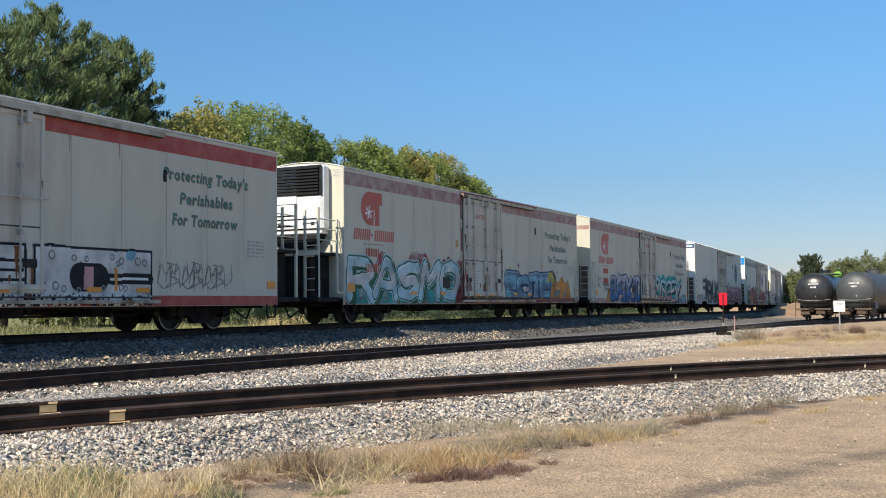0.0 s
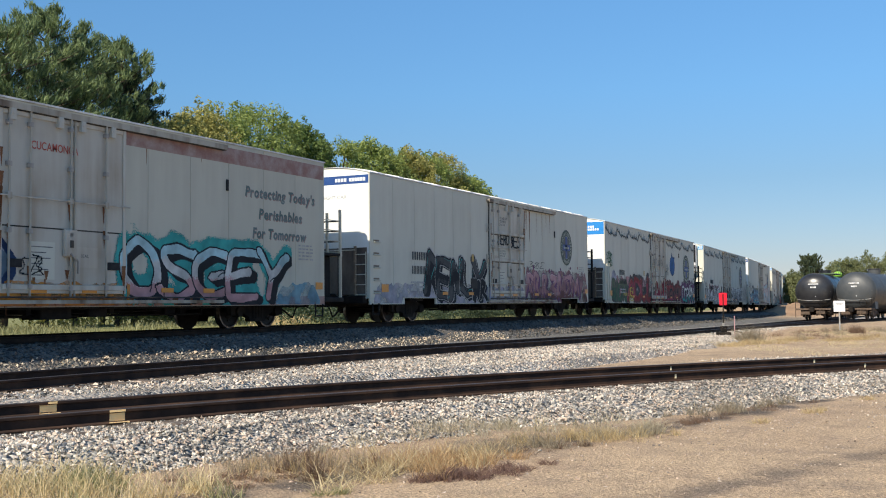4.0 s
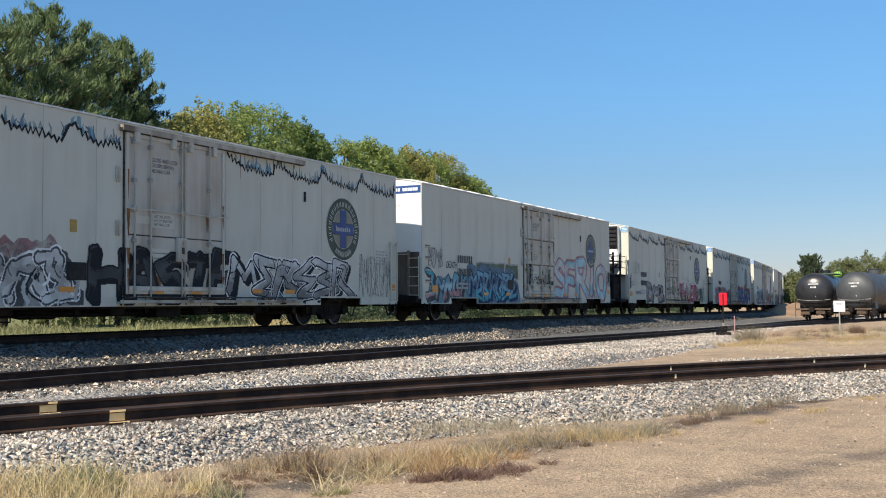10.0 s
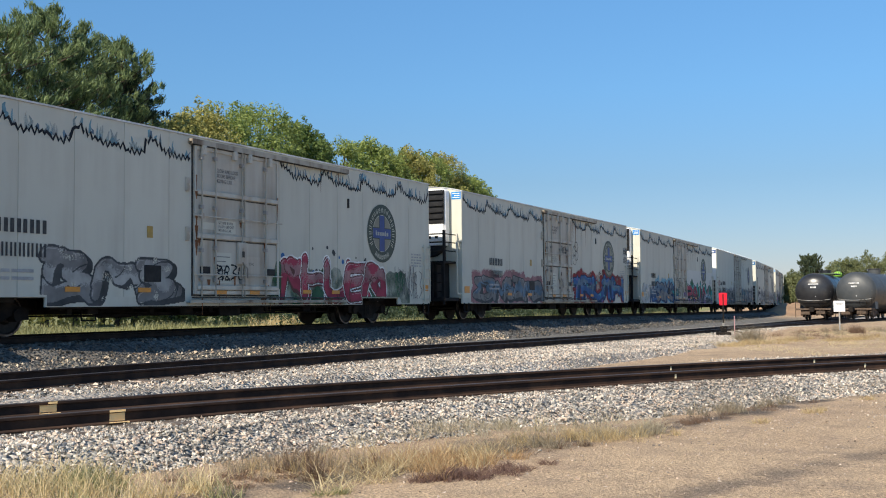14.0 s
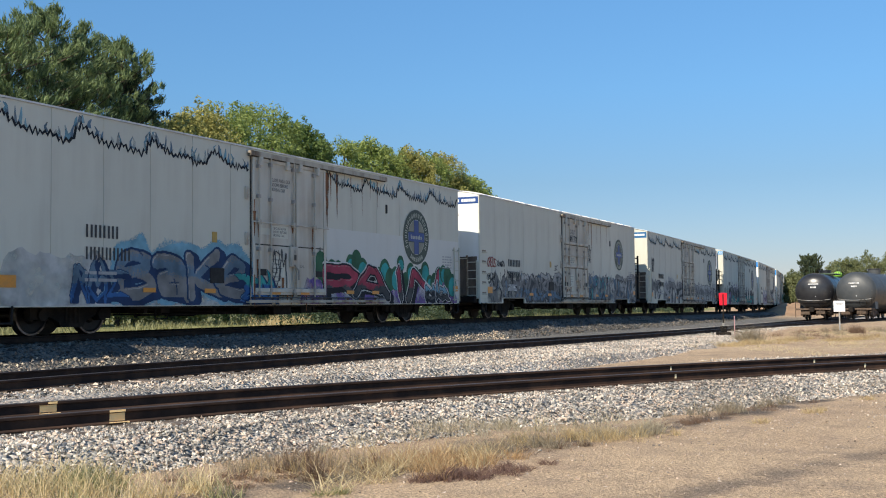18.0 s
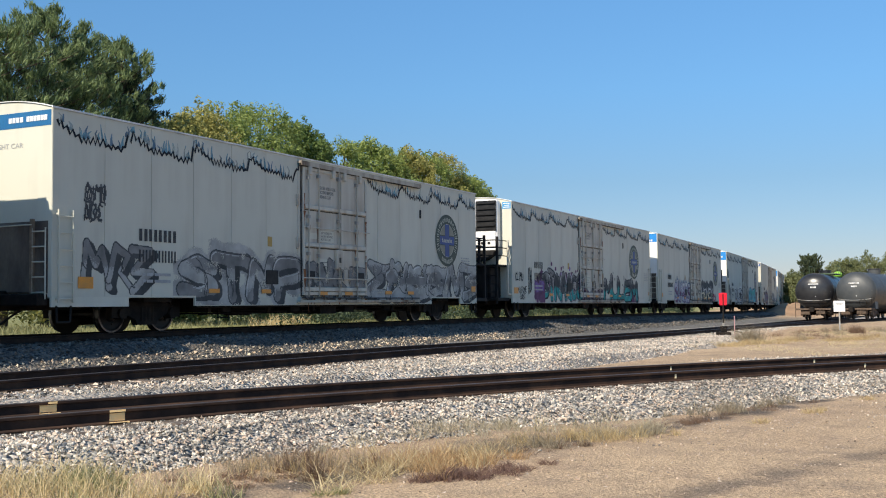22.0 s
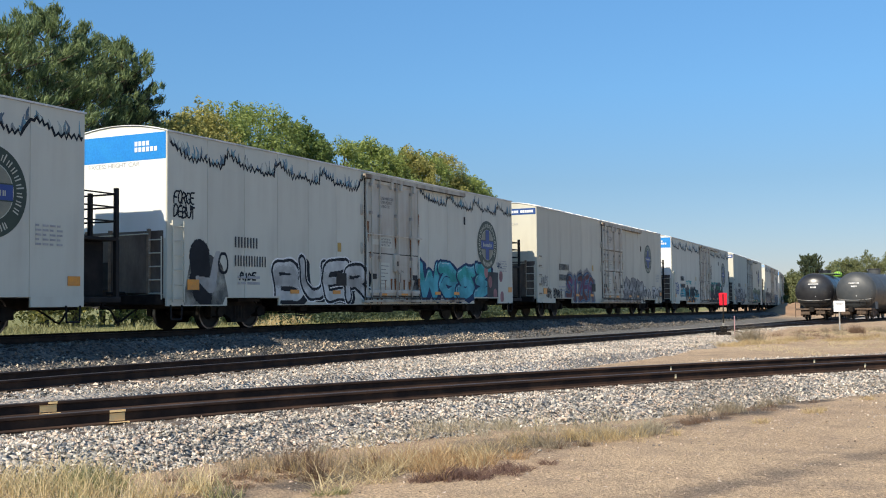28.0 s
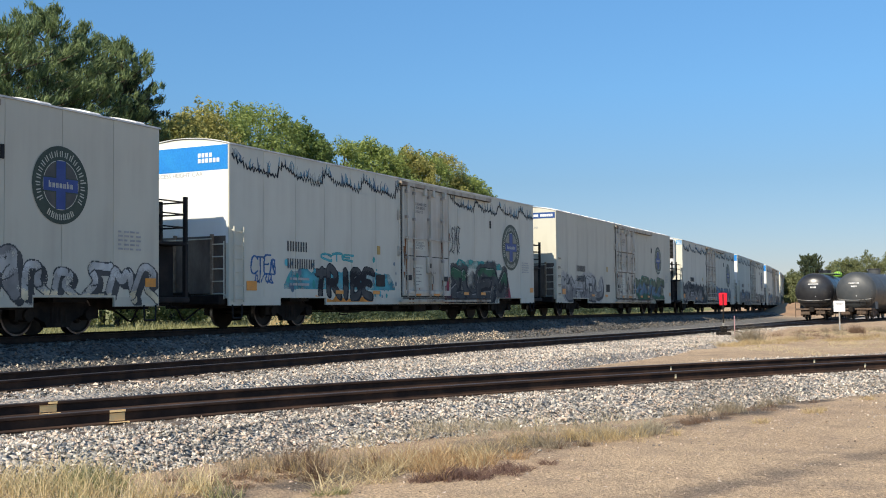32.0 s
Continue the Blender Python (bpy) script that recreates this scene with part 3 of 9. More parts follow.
def ground_material():
    """Sandy dirt beside the yard, weedy field behind the main track and far off."""
    m, n, l, b = nodes_of("yard_ground")
    tc = n.new("ShaderNodeTexCoord")
    sep = n.new("ShaderNodeSeparateXYZ")
    l.new(tc.outputs["Object"], sep.inputs[0])

    def noise_tex(scale, detail=6):
        t = n.new("ShaderNodeTexNoise")
        t.inputs["Scale"].default_value, t.inputs["Detail"].default_value = scale, detail
        l.new(tc.outputs["Object"], t.inputs["Vector"])
        return t.outputs["Fac"]

    def rng(sock, a, c, lo=0.0, hi=1.0):
        t = n.new("ShaderNodeMapRange")
        for k, q in (("From Min", a), ("From Max", c), ("To Min", lo), ("To Max", hi)):
            t.inputs[k].default_value = q
        l.new(sock, t.inputs["Value"])
        return t.outputs[0]

    def math_node(op, p, q):
        t = n.new("ShaderNodeMath")
        t.operation = op
        for i, s in enumerate((p, q)):
            if isinstance(s, (int, float)):
                t.inputs[i].default_value = s
            else:
                l.new(s, t.inputs[i])
        return t.outputs[0]

    def mixc(fac, p, q):
        t = n.new("ShaderNodeMix")
        t.data_type, t.clamp_factor = "RGBA", True
        l.new(fac, t.inputs[0])
        for i, s in ((6, p), (7, q)):
            if isinstance(s, tuple):
                t.inputs[i].default_value = (*s, 1)
            else:
                l.new(s, t.inputs[i])
        return t.outputs[2]

    broad, mid, fine = noise_tex(0.22, 8), noise_tex(2.2, 8), noise_tex(38, 5)
    sand = mixc(rng(broad, 0.35, 0.65), (0.515, 0.37, 0.235), (0.42, 0.295, 0.19))
    sand = mixc(rng(mid, 0.45, 0.75, 0, 0.6), sand, (0.27, 0.195, 0.14))
    sand = mixc(rng(noise_tex(0.55, 7), 0.56, 0.72, 0, 0.55), sand, (0.22, 0.175, 0.135))
    # oily strip along the ballast toe and the ruts of a vehicle
    for px, py, ux, uy, wide, strength in ((14.4, 3.18, 0.952, -0.306, 0.42, 0.95), (8.82, 2.12, 0.932, -0.362, 0.30, 0.62)):
        d = math_node("ADD", math_node("MULTIPLY", math_node("SUBTRACT", sep.outputs["X"], px), -uy), math_node("MULTIPLY", math_node("SUBTRACT", sep.outputs["Y"], py), ux))
        band = rng(math_node("ABSOLUTE", math_node("ADD", d, math_node("MULTIPLY", math_node("SUBTRACT", mid, 0.5), wide)), 0.0), wide, wide * 0.3)
        sand = mixc(math_node("MULTIPLY", math_node("MULTIPLY", band, strength), math_node("MULTIPLY", rng(broad, 0.30, 0.46), rng(mid, 0.32, 0.55, 0.35, 1.0))), sand, (0.125, 0.10, 0.08))
    weeds = mixc(rng(mid, 0.3, 0.7), (0.53, 0.37, 0.23), (0.40, 0.27, 0.16))
    green = mixc(rng(mid, 0.3, 0.7), (0.27, 0.26, 0.115), (0.18, 0.185, 0.07))
    # weedy strip on the far side of the near track, and green beyond the main one
    far = rng(math_node("ADD", sep.outputs["X"], math_node("MULTIPLY", broad, 26.0)), 42.0, 60.0)
    col = mixc(math_node("MULTIPLY", far, rng(broad, 0.35, 0.6)), sand, weeds)
    # gravel between the tracks, its grey darkened to stand for the train's shadow
    gravel = mixc(rng(noise_tex(16, 4), 0.35, 0.65), (0.08, 0.077, 0.07), (0.24, 0.23, 0.21))
    between = math_node("ADD", sep.outputs["Y"], math_node("MULTIPLY", math_node("SUBTRACT", mid, 0.5), 0.8))
    col = mixc(math_node("MULTIPLY", rng(between, 13.2, 13.8), rng(sep.outputs["X"], 125.0, 100.0)), col, gravel)
    back = rng(math_node("SUBTRACT", sep.outputs["Y"], math_node("MULTIPLY", math_node("POWER", math_node("MAXIMUM", math_node("SUBTRACT", sep.outputs["X"], 49.0), 0.0), 2.0), 0.0009)), 22.5, 24.5)
    col = mixc(back, col, green)
    hsv = n.new("ShaderNodeHueSaturation")
    l.new(col, hsv.inputs["Color"])
    l.new(math_node("MULTIPLY", rng(fine, 0.25, 0.75, 0.45, 1.5), rng(noise_tex(120, 3), 0.3, 0.7, 0.55, 1.45)), hsv.inputs["Value"])
    l.new(hsv.outputs[0], b.inputs["Base Color"])
    b.inputs["Roughness"].default_value = 0.95
    b.inputs["Specular IOR Level"].default_value = 0.2
    bp = n.new("ShaderNodeBump")
    bp.inputs["Strength"].default_value, bp.inputs["Distance"].default_value = 0.9, 0.04
    l.new(math_node("ADD", fine, math_node("MULTIPLY", mid, 2.0)), bp.inputs["Height"])
    l.new(bp.outputs[0], b.inputs["Normal"])
    return m


GROUND = ground_material()
build_ground()


RAIL_H = 0.146


def bed_profile(d, left, right):
    """Height of a ballast bed against its tie tops, d metres to the left of the centre line."""
    e = max(0.0, d - left, -d - right)
    return -0.03 - 0.42 * e - (0.01 if abs(d) < 0.62 else 0.0)


def build_bed(name, line, left, right, reach, label, mat=BALLAST):
    side = sideways(line)
    v = []
    for i, (p, s) in enumerate(zip(line, side)):
        rt = right(p.x) if callable(right) else right
        ds = (-rt - reach, -rt - reach / 2, -rt, -rt + 0.4, -0.95, -0.62, -0.55, 0, 0.55, 0.62, 0.95, left - 0.4, left, left + reach / 2, left + reach)
        for d in ds:
            q = p + s * d
            v.append((q.x, q.y, p.z - RAIL_H + 0.002 + bed_profile(d, left, rt) + 0.012 * noise.noise((q.x * 1.1, q.y * 1.1, 5)) - 0.012))
    n = len(ds)
    f = [(i * n + j + 1, i * n + j, (i + 1) * n + j, (i + 1) * n + j + 1) for i in range(len(line) - 1) for j in range(n - 1)]
    me = big_mesh(name, v, f, mat)
    return tagged(new(name, me), label, "ballast", kind="structure")


build_bed("ballast_bed_main", MAIN_LINE, 2.2, 2.0, 2.0, "raised bed of sooty crushed stone under main track, darkened for shade", SHADED_BALLAST)
MID_WIDTH = [(-60, 2.2), (14, 2.4), (20, 4.2), (28, 4.9), (36, 4.9), (50, 3.6), (70, 2.6), (200, 2.4)]
build_bed("ballast_bed_middle", MID_LINE, 2.9, lambda x: lerp_rows(MID_WIDTH, x), 1.6, "bed of grey crushed stone under middle track")
build_bed("ballast_bed_branch", BRANCH_LINE, 1.4, 1.5, 1.2, "bed of grey crushed stone under turnout track")
NEAR_WIDTH = [(-20, 1.75), (8.5, 1.7), (11, 1.55), (14.5, 1.45), (60, 1.45)]
build_bed("ballast_bed_near", NEAR_LINE, 2.6, lambda x: lerp_rows(NEAR_WIDTH, x), 1.3, "bed of grey crushed stone under near track")

TIE_MESH = Build().box(-0.115, -1.3, -0.17, 0.115, 1.3, 0.0, b=0.012).mesh("tie", TIE_WOOD)


def build_track(name, line, label, lo, hi, every=0.56):
    """Two rails on ties. lo, hi: the stretch in x that gets ties."""
    track = tagged(new(name), label, "railway track", kind="structure")
    side = sideways(line)
    prof = [(-0.07, 0.0), (0.07, 0.0), (0.07, 0.012), (0.012, 0.03), (0.012, 0.13), (0.037, 0.145), (0.037, 0.175), (0.03, 0.182), (-0.03, 0.182), (-0.037, 0.175), (-0.037, 0.145), (-0.012, 0.13), (-0.012, 0.03), (-0.07, 0.012)]
    n = len(prof)
    for sgn in (1, -1):
        b = Build()
        pts = [(p + s * (sgn * 0.753 + a)) + Vector((0, 0, (z - 0.182) * RAIL_H / 0.182)) for p, s in zip(line, side) for a, z in prof]
        fs, mi = [], []
        for i in range(len(line) - 1):
            for j in range(n):
                fs.append((i * n + j, i * n + (j + 1) % n, (i + 1) * n + (j + 1) % n, (i + 1) * n + j))
                mi.append(1 if j in (7, 8, 6) else 0)
        b.v, b.f, b.mi = [tuple(p) for p in pts], fs, mi
        part("rail", b.mesh("rail", RAIL_STEEL, RAIL_HEAD), track, "rust-brown steel rail")
    dist, last = 0.0, 0.0
    rnd = random.Random(name)
    for p, q in zip(line, line[1:]):
        step = (q - p).length
        while last < dist + step:
            c = p.lerp(q, (last - dist) / step)
            if lo < c.x < hi:
                a = math.atan2(q.y - p.y, q.x - p.x)
                part("tie", TIE_MESH, track, at=pose(c.x, c.y, c.z - RAIL_H - rnd.uniform(0, 0.012), 0, 0, math.degrees(a) + rnd.uniform(-1.5, 1.5)))
            last += every
        dist += step
    return track


# ---- refrigerator cars: meshes shared by the whole train ----
BODY, PITCH, SPEED, FIRST = 22.0, 24.76, 11.762, 15.24
HW, SILL, EAVE = 1.6, 0.63, 5.0
END_UNIT, END_BLIND = 10.57, 11.43
HALF = BODY / 2
SIDE = -HW - 0.012
FLOOR = 0.84


def body_mesh(name, mat):
    b = Build()
    arch = [(-HW + 0.05 + (2 * HW - 0.1) * i / 10, EAVE + 0.17 * (1 - (2 * i / 10 - 1) ** 2)) for i in range(11)]
    prof = [(-HW, FLOOR), (-HW, EAVE - 0.05)] + arch + [(HW, EAVE - 0.05), (HW, FLOOR)]
    b.prism(prof, -HALF, HALF)
    return b.mesh(name, mat)


def roof_mesh(name, mat, ribs):
    b = Build()
    n = 12
    outer = [(-HW - 0.04 + (2 * HW + 0.08) * i / n, EAVE - 0.01 + 0.22 * (1 - (2 * i / n - 1) ** 2)) for i in range(n + 1)]
    prof = [(-HW - 0.04, EAVE - 0.05)] + outer + [(HW + 0.04, EAVE - 0.05), (HW + 0.02, EAVE - 0.05)] + [(y * 0.985, z - 0.02) for y, z in reversed(outer)] + [(-HW - 0.02, EAVE - 0.05)]
    b.prism(prof, -HALF - 0.03, HALF + 0.03)
    if ribs:
        k = 15
        for i in range(k):
            x = -HALF + 0.7 + (BODY - 1.4) * i / (k - 1)
            inner = [(y, z) for y, z in outer]
            up = [(y * 0.97, z + 0.045) for y, z in outer]
            b.prism(inner + up[::-1], x - 0.16, x + 0.16)
    return b.mesh(name, mat)


def panel_mesh(w, mat, name="side_panel"):
    b = Build()
    b.box(-w / 2 + 0.007, -0.012, 0, w / 2 - 0.007, 0.0, EAVE - 0.055 - FLOOR, b=0.004)
    return b.mesh(name, mat)


PANELS = 14
PANEL_W = BODY / PANELS
SKIRT = {}


def skirt_mesh(w, mat):
    key = (round(w, 3), mat.name)
    if key not in SKIRT:
        SKIRT[key] = Build().box(0, -0.062, SILL, w, 0.0, FLOOR + 0.02, b=0.004).mesh("skirt", mat)
    return SKIRT[key]


def wheelset_mesh():
    b = Build()
    b.cyl((0, -0.95, 0), (0, 0.95, 0), 0.085, 10)
    for s in (-1, 1):
        y = s * 0.72
        b.lathe([(y - s * 0.07, 0.49), (y - s * 0.04, 0.485), (y - s * 0.035, 0.46), (y + s * 0.07, 0.452), (y + s * 0.07, 0.40), (y + s * 0.045, 0.37), (y + s * 0.03, 0.2), (y + s * 0.075, 0.15), (y + s * 0.075, 0.09)], "y", 28, 0)
        b.lathe([(y - s * 0.034, 0.461), (y + s * 0.072, 0.453)], "y", 28, 1, cap=False)
        b.lathe([(y + s * 0.071, 0.453), (y + s * 0.073, 0.412)], "y", 28, 1, cap=False)
        b.box(-0.05, y + s * 0.065 - 0.012, 0.22, 0.05, y + s * 0.065 + 0.012, 0.27)
    return b.mesh("wheelset", WHEEL_STEEL, TREAD)


def sideframe_mesh():
    b = Build()
    for s in (-1, 1):
        y0, y1 = sorted((s * 0.94, s * 1.10))
        b.slab([(-1.22, 0.36), (-1.22, 0.60), (-0.95, 0.66), (-0.3, 0.80), (0.3, 0.80), (0.95, 0.66), (1.22, 0.60), (1.22, 0.36), (1.0, 0.36), (0.86, 0.50), (0.40, 0.30), (0.34, 0.18), (-0.34, 0.18), (-0.40, 0.30), (-0.86, 0.50), (-1.0, 0.36)], y0, y1)
        for x in (-0.89, 0.89):
            b.cyl((x, s * 0.92, 0.46), (x, s * 1.17, 0.46), 0.14, 12)
        for x in (-0.2, -0.07, 0.07, 0.2):
            b.cyl((x, s * 1.07, 0.28), (x, s * 1.07, 0.62), 0.055, 8)
    b.box(-0.25, -1.05, 0.42, 0.25, 1.05, 0.66, b=0.03)
    b.box(-0.75, -0.7, 0.40, -0.65, 0.7, 0.52).box(0.65, -0.7, 0.40, 0.75, 0.7, 0.52)
    return b.mesh("side_frame", GRIME)


WHEELSET, SIDEFRAME = wheelset_mesh(), sideframe_mesh()


def underframe_mesh():
    b = Build()
    b.box(-11.7, -0.32, 0.56, 11.7, 0.32, 1.0, b=0.02)
    for x in (-5.6, -2.9, -0.6, 1.9, 4.4):
        b.slab([(x - 0.06, 0.46), (x + 0.06, 0.46), (x + 0.09, FLOOR), (x - 0.09, FLOOR)], -1.25, 1.3)
    for s in (-1, 1):
        b.box(-6.4, s * 1.42 - 0.06, 0.58, 6.4, s * 1.42 + 0.06, 0.66)
        b.box(s * 7.85 - 0.5, -1.45, 0.74, s * 7.85 + 0.5, 1.45, FLOOR + 0.01)
        b.tube([(-5.5, s * 1.0, 0.42), (5.5, s * 1.0, 0.42)], 0.022)
    return b.mesh("underframe", GRIME)


def tank_mesh():
    b = Build()
    b.lathe([(-0.65, 0.05), (-0.6, 0.2), (-0.5, 0.24), (0.5, 0.24), (0.6, 0.2), (0.65, 0.05)], "x", 16)
    b.box(-0.35, -0.03, 0.15, -0.3, 0.03, 0.45).box(0.3, -0.03, 0.15, 0.35, 0.03, 0.45)
    return b.mesh("air_reservoir", GRIME, smooth=False)


def coupler_mesh():
    b = Build()
    b.box(-0.55, -0.10, 0.74, 0.35, 0.10, 0.94, b=0.03)
    b.slab([(-0.92, 0.66), (-0.92, 1.0), (-0.80, 1.03), (-0.52, 0.98), (-0.52, 0.70), (-0.80, 0.64)], -0.16, 0.16)
    return b.mesh("coupler", GRIME)


def hose_mesh():
    pts = [(-1.05 + 1.7 * i / 12, -0.45 - 0.05 * math.sin(i), 0.62 - 0.36 * math.sin(math.pi * min(1, i / 9)) ** 2 + 0.03 * math.sin(i * 1.3)) for i in range(13)]
    return Build().tube(pts, 0.026, 6).cyl((-1.05, -0.45, 0.62), (-1.05, -0.45, 0.72), 0.04, 6).cyl((0.65, -0.4, 0.62), (0.65, -0.4, 0.8), 0.03, 6).mesh("brake_hose", GRIME)


def ladder_mesh(top, name="ladder", rail_mat=None):
    b = Build()
    for x in (0.0, 0.42):
        b.box(x - 0.02, -0.10, 0.72, x + 0.02, -0.06, top)
        for z in (0.8, top - 0.1):
            b.box(x - 0.02, -0.10, z - 0.02, x + 0.02, 0.02, z + 0.02)
    k = int((top - 0.72) / 0.36)
    for i in range(k + 1):
        z = 0.8 + i * 0.36
        b.cyl((0, -0.08, z), (0.42, -0.08, z), 0.016, 6)
    return b.mesh(name, rail_mat or CREAM)


UNDERFRAME, RESERVOIR, COUPLER, HOSE = underframe_mesh(), tank_mesh(), coupler_mesh(), hose_mesh()
LADDER = ladder_mesh(2.75)
STEP_SLOT = Build().box(-0.19, -0.004, -0.02, 0.19, 0.0, 0.035).mesh("step_slot", BROWN_STEEL)
STEP_RUNG = Build().cyl((-0.21, -0.03, -0.05), (0.21, -0.03, -0.05), 0.024, 6).mesh("step_rung", CREAM)
FUEL_TANK = Build().lathe([(-0.8, 0.08), (-0.76, 0.22), (-0.7, 0.25), (0.7, 0.25), (0.76, 0.22), (0.8, 0.08)], "x", 18).mesh("fuel_tank", GRIME)
SILL_STEP = Build().tube([(0, -0.03, 0.66), (0.02, -0.03, 0.30), (0.40, -0.03, 0.30), (0.42, -0.03, 0.66)], 0.024).mesh("sill_step", BLACK)
BRAKE_RIGGING = Build().tube([(-5.8, -1.15, 0.56), (-2.4, -1.15, 0.46), (2.2, -1.15, 0.5), (5.9, -1.15, 0.58)], 0.016).tube([(-5.4, -0.7, 0.40), (0.4, -0.7, 0.52), (5.6, -0.7, 0.42)], 0.018)
for _x in (-4.9, -4.6, -2.2, -1.7, -1.2, 0.3, 0.9, 2.6, 3.1, 4.3, 5.2):
    BRAKE_RIGGING.tube([(_x, -1.2, 0.66), (_x + 0.03, -1.2, 0.66 - 0.1 - 0.14 * abs(math.sin(_x * 7)))], 0.022)
for _x, _w, _h in ((-1.9, 0.5, 0.22), (-0.3, 0.9, 0.3), (1.1, 0.6, 0.26), (3.7, 0.4, 0.22), (-5.1, 0.35, 0.2)):
    BRAKE_RIGGING.box(_x, -1.3, 0.66 - _h, _x + _w, -0.7, 0.66, b=0.02)
BRAKE_RIGGING = BRAKE_RIGGING.mesh("brake_rigging", GRIME)
BRAKE_LEVER = Build().tube([(-0.6, -1.2, 0.66), (-0.6, -1.2, 0.32), (-0.15, -1.2, 0.32), (-0.15, -1.2, 0.66)], 0.018).mesh("crossover_step", GRIME)


# the refrigeration end; built for an end that faces -x, its wall at x = 0
def unit_mesh():
    b = Build()
    b.box(-0.46, -1.12, 2.95, 0.0, 1.12, 5.06, b=0.09)
    b.box(-0.42, -1.05, 2.86, 0.0, 1.05, 2.96, b=0.03)
    b.box(-0.49, -0.16, 3.82, -0.45, 0.78, 4.98, b=0.015)
    return b.mesh("refrigeration_unit", UNIT_WHITE)


def unit_frame_mesh():
    b = Build()
    b.box(-0.475, -1.07, 3.70, -0.44, 1.07, 3.82, b=0.01).box(-0.475, 0.80, 3.70, -0.44, 1.07, 5.0, b=0.01)
    b.box(-0.475, -1.09, 3.70, -0.44, -0.16, 5.0, b=0.01)
    return b.mesh("unit_frame", GRILLE)


def wide_frame_mesh():
    return Build().box(-0.475, -1.09, 4.05, -0.44, 0.9, 5.03, b=0.02).mesh("unit_frame", GRILLE)


def grille_slat_mesh(w):
    return Build().slab([(-0.02, -0.05), (-0.085, -0.02), (-0.085, 0.02), (-0.02, 0.05)], 0, w).mesh("grille_slat", GRILLE)


def platform_mesh():
    b = Build()
    b.box(-1.25, -1.45, 2.16, -0.02, 1.45, 2.24, b=0.01)
    b.box(-1.15, -1.1, 0.86, -0.05, 1.1, 2.16, b=0.03)
    b.box(-1.30, -1.5, 0.72, -0.05, 1.5, 0.86, b=0.02)
    for y in (-1.4, 1.4):
        b.box(-1.28, y - 0.05, 0.86, -1.18, y + 0.05, 2.2)
    return b.mesh("platform", BLACK)


def ladder_rungs_mesh():
    b = Build()
    for y in (-1.43, -0.95):
        b.box(-1.27, y - 0.03, 0.6, -1.21, y + 0.03, 2.24)
    for i in range(5):
        b.cyl((-1.24, -1.43, 0.75 + 0.34 * i), (-1.24, -0.95, 0.75 + 0.34 * i), 0.018, 6)
    return b.mesh("platform_ladder", BLACK)


POST = Build().box(-1.24, -0.045, 2.24, -1.15, 0.045, 3.40).mesh("railing_post", BLACK)
LONG_BAR = Build().cyl((-1.2, -1.43, 0), (-1.2, 1.43, 0), 0.024, 6).mesh("railing_bar", BLACK)
SHORT_BAR = Build().cyl((-1.2, 0, 0), (-0.02, 0, 0), 0.02, 6).mesh("railing_bar", BLACK)
PALE_POST = Build().box(-1.24, -0.035, 0.86, -1.17, 0.035, 3.62).mesh("railing_post", CREAM)
PALE_SHORT = Build().cyl((-1.2, 0, 0), (-0.02, 0, 0), 0.018, 6).mesh("railing_bar", CREAM)
PALE_RUNG = Build().cyl((-1.24, -1.43, 0), (-1.24, -0.95, 0), 0.018, 6).mesh("ladder_rung", CREAM)
PALE_BEAM = Build().box(-1.28, -1.46, 2.14, -1.24, 1.46, 2.30).mesh("platform_edge", CREAM)


# Black solid below the unit, added in place of the dark shade there.
def bowl_mesh():
    b = Build()
    pts = [(-0.44 + 0.0, y, z) for y, z in [(-1.0, 2.9), (-0.85, 2.66), (-0.55, 2.48), (0, 2.40), (0.55, 2.48), (0.85, 2.66), (1.0, 2.9)]]
    b.prism([(p[1], p[2]) for p in pts], -0.40, 0.0)
    return b.mesh("unit_shade", BLACK)


UNIT, UNIT_FRAME, WIDE_FRAME, PLATFORM, PLATFORM_LADDER, UNIT_SHADE = unit_mesh(), unit_frame_mesh(), wide_frame_mesh(), platform_mesh(), ladder_rungs_mesh(), bowl_mesh()
SLAT, WIDE_SLAT = grille_slat_mesh(0.82), grille_slat_mesh(1.8)
UNIT_VENT = Build().box(-0.475, -0.06, 3.14, -0.45, 0.06, 3.24).mesh("unit_vent", GRILLE)
MARK_TEAL = Build().box(-0.50, 0.14, 4.28, -0.487, 0.24, 4.44).box(-0.50, 0.42, 4.28, -0.487, 0.52, 4.44).mesh("unit_emblem", PAINT["teal"])
MARK_INK = Build().box(-0.50, 0.27, 4.26, -0.487, 0.39, 4.48).box(-0.50, 0.18, 4.44, -0.487, 0.48, 4.50).mesh("unit_emblem_bar", INK)
UNIT_LABEL = {m.name: Build().box(-0.006, -0.2, 4.66, 0.0, 0.2, 4.95).mesh("end_label", m) for m in (LIGHTBLUE, BLUE, CREAM)}
LABEL_BARS = Build()
for _k in range(3):
    LABEL_BARS.box(-0.009, -0.15, 4.71 + 0.08 * _k, -0.006, 0.15 - 0.06 * (_k % 2), 4.74 + 0.08 * _k)
LABEL_BARS, LABEL_BARS_INK = LABEL_BARS.mesh("label_bars", PAINT_WHITE), LABEL_BARS.mesh("label_bars", PALE_INK)
END_POST = Build().box(-0.32, -1.56, 1.0, -0.26, -1.50, 3.3).box(-0.32, -1.56, 0.98, 0.0, -1.5, 1.04).box(-0.32, -1.56, 3.0, 0.0, -1.5, 3.05).mesh("grab_post", CREAM)


def band_mesh(z0, z1, mat):
    return Build().box(-0.006, -1.57, z0, 0.0, 1.57, z1).mesh("end_band", mat)


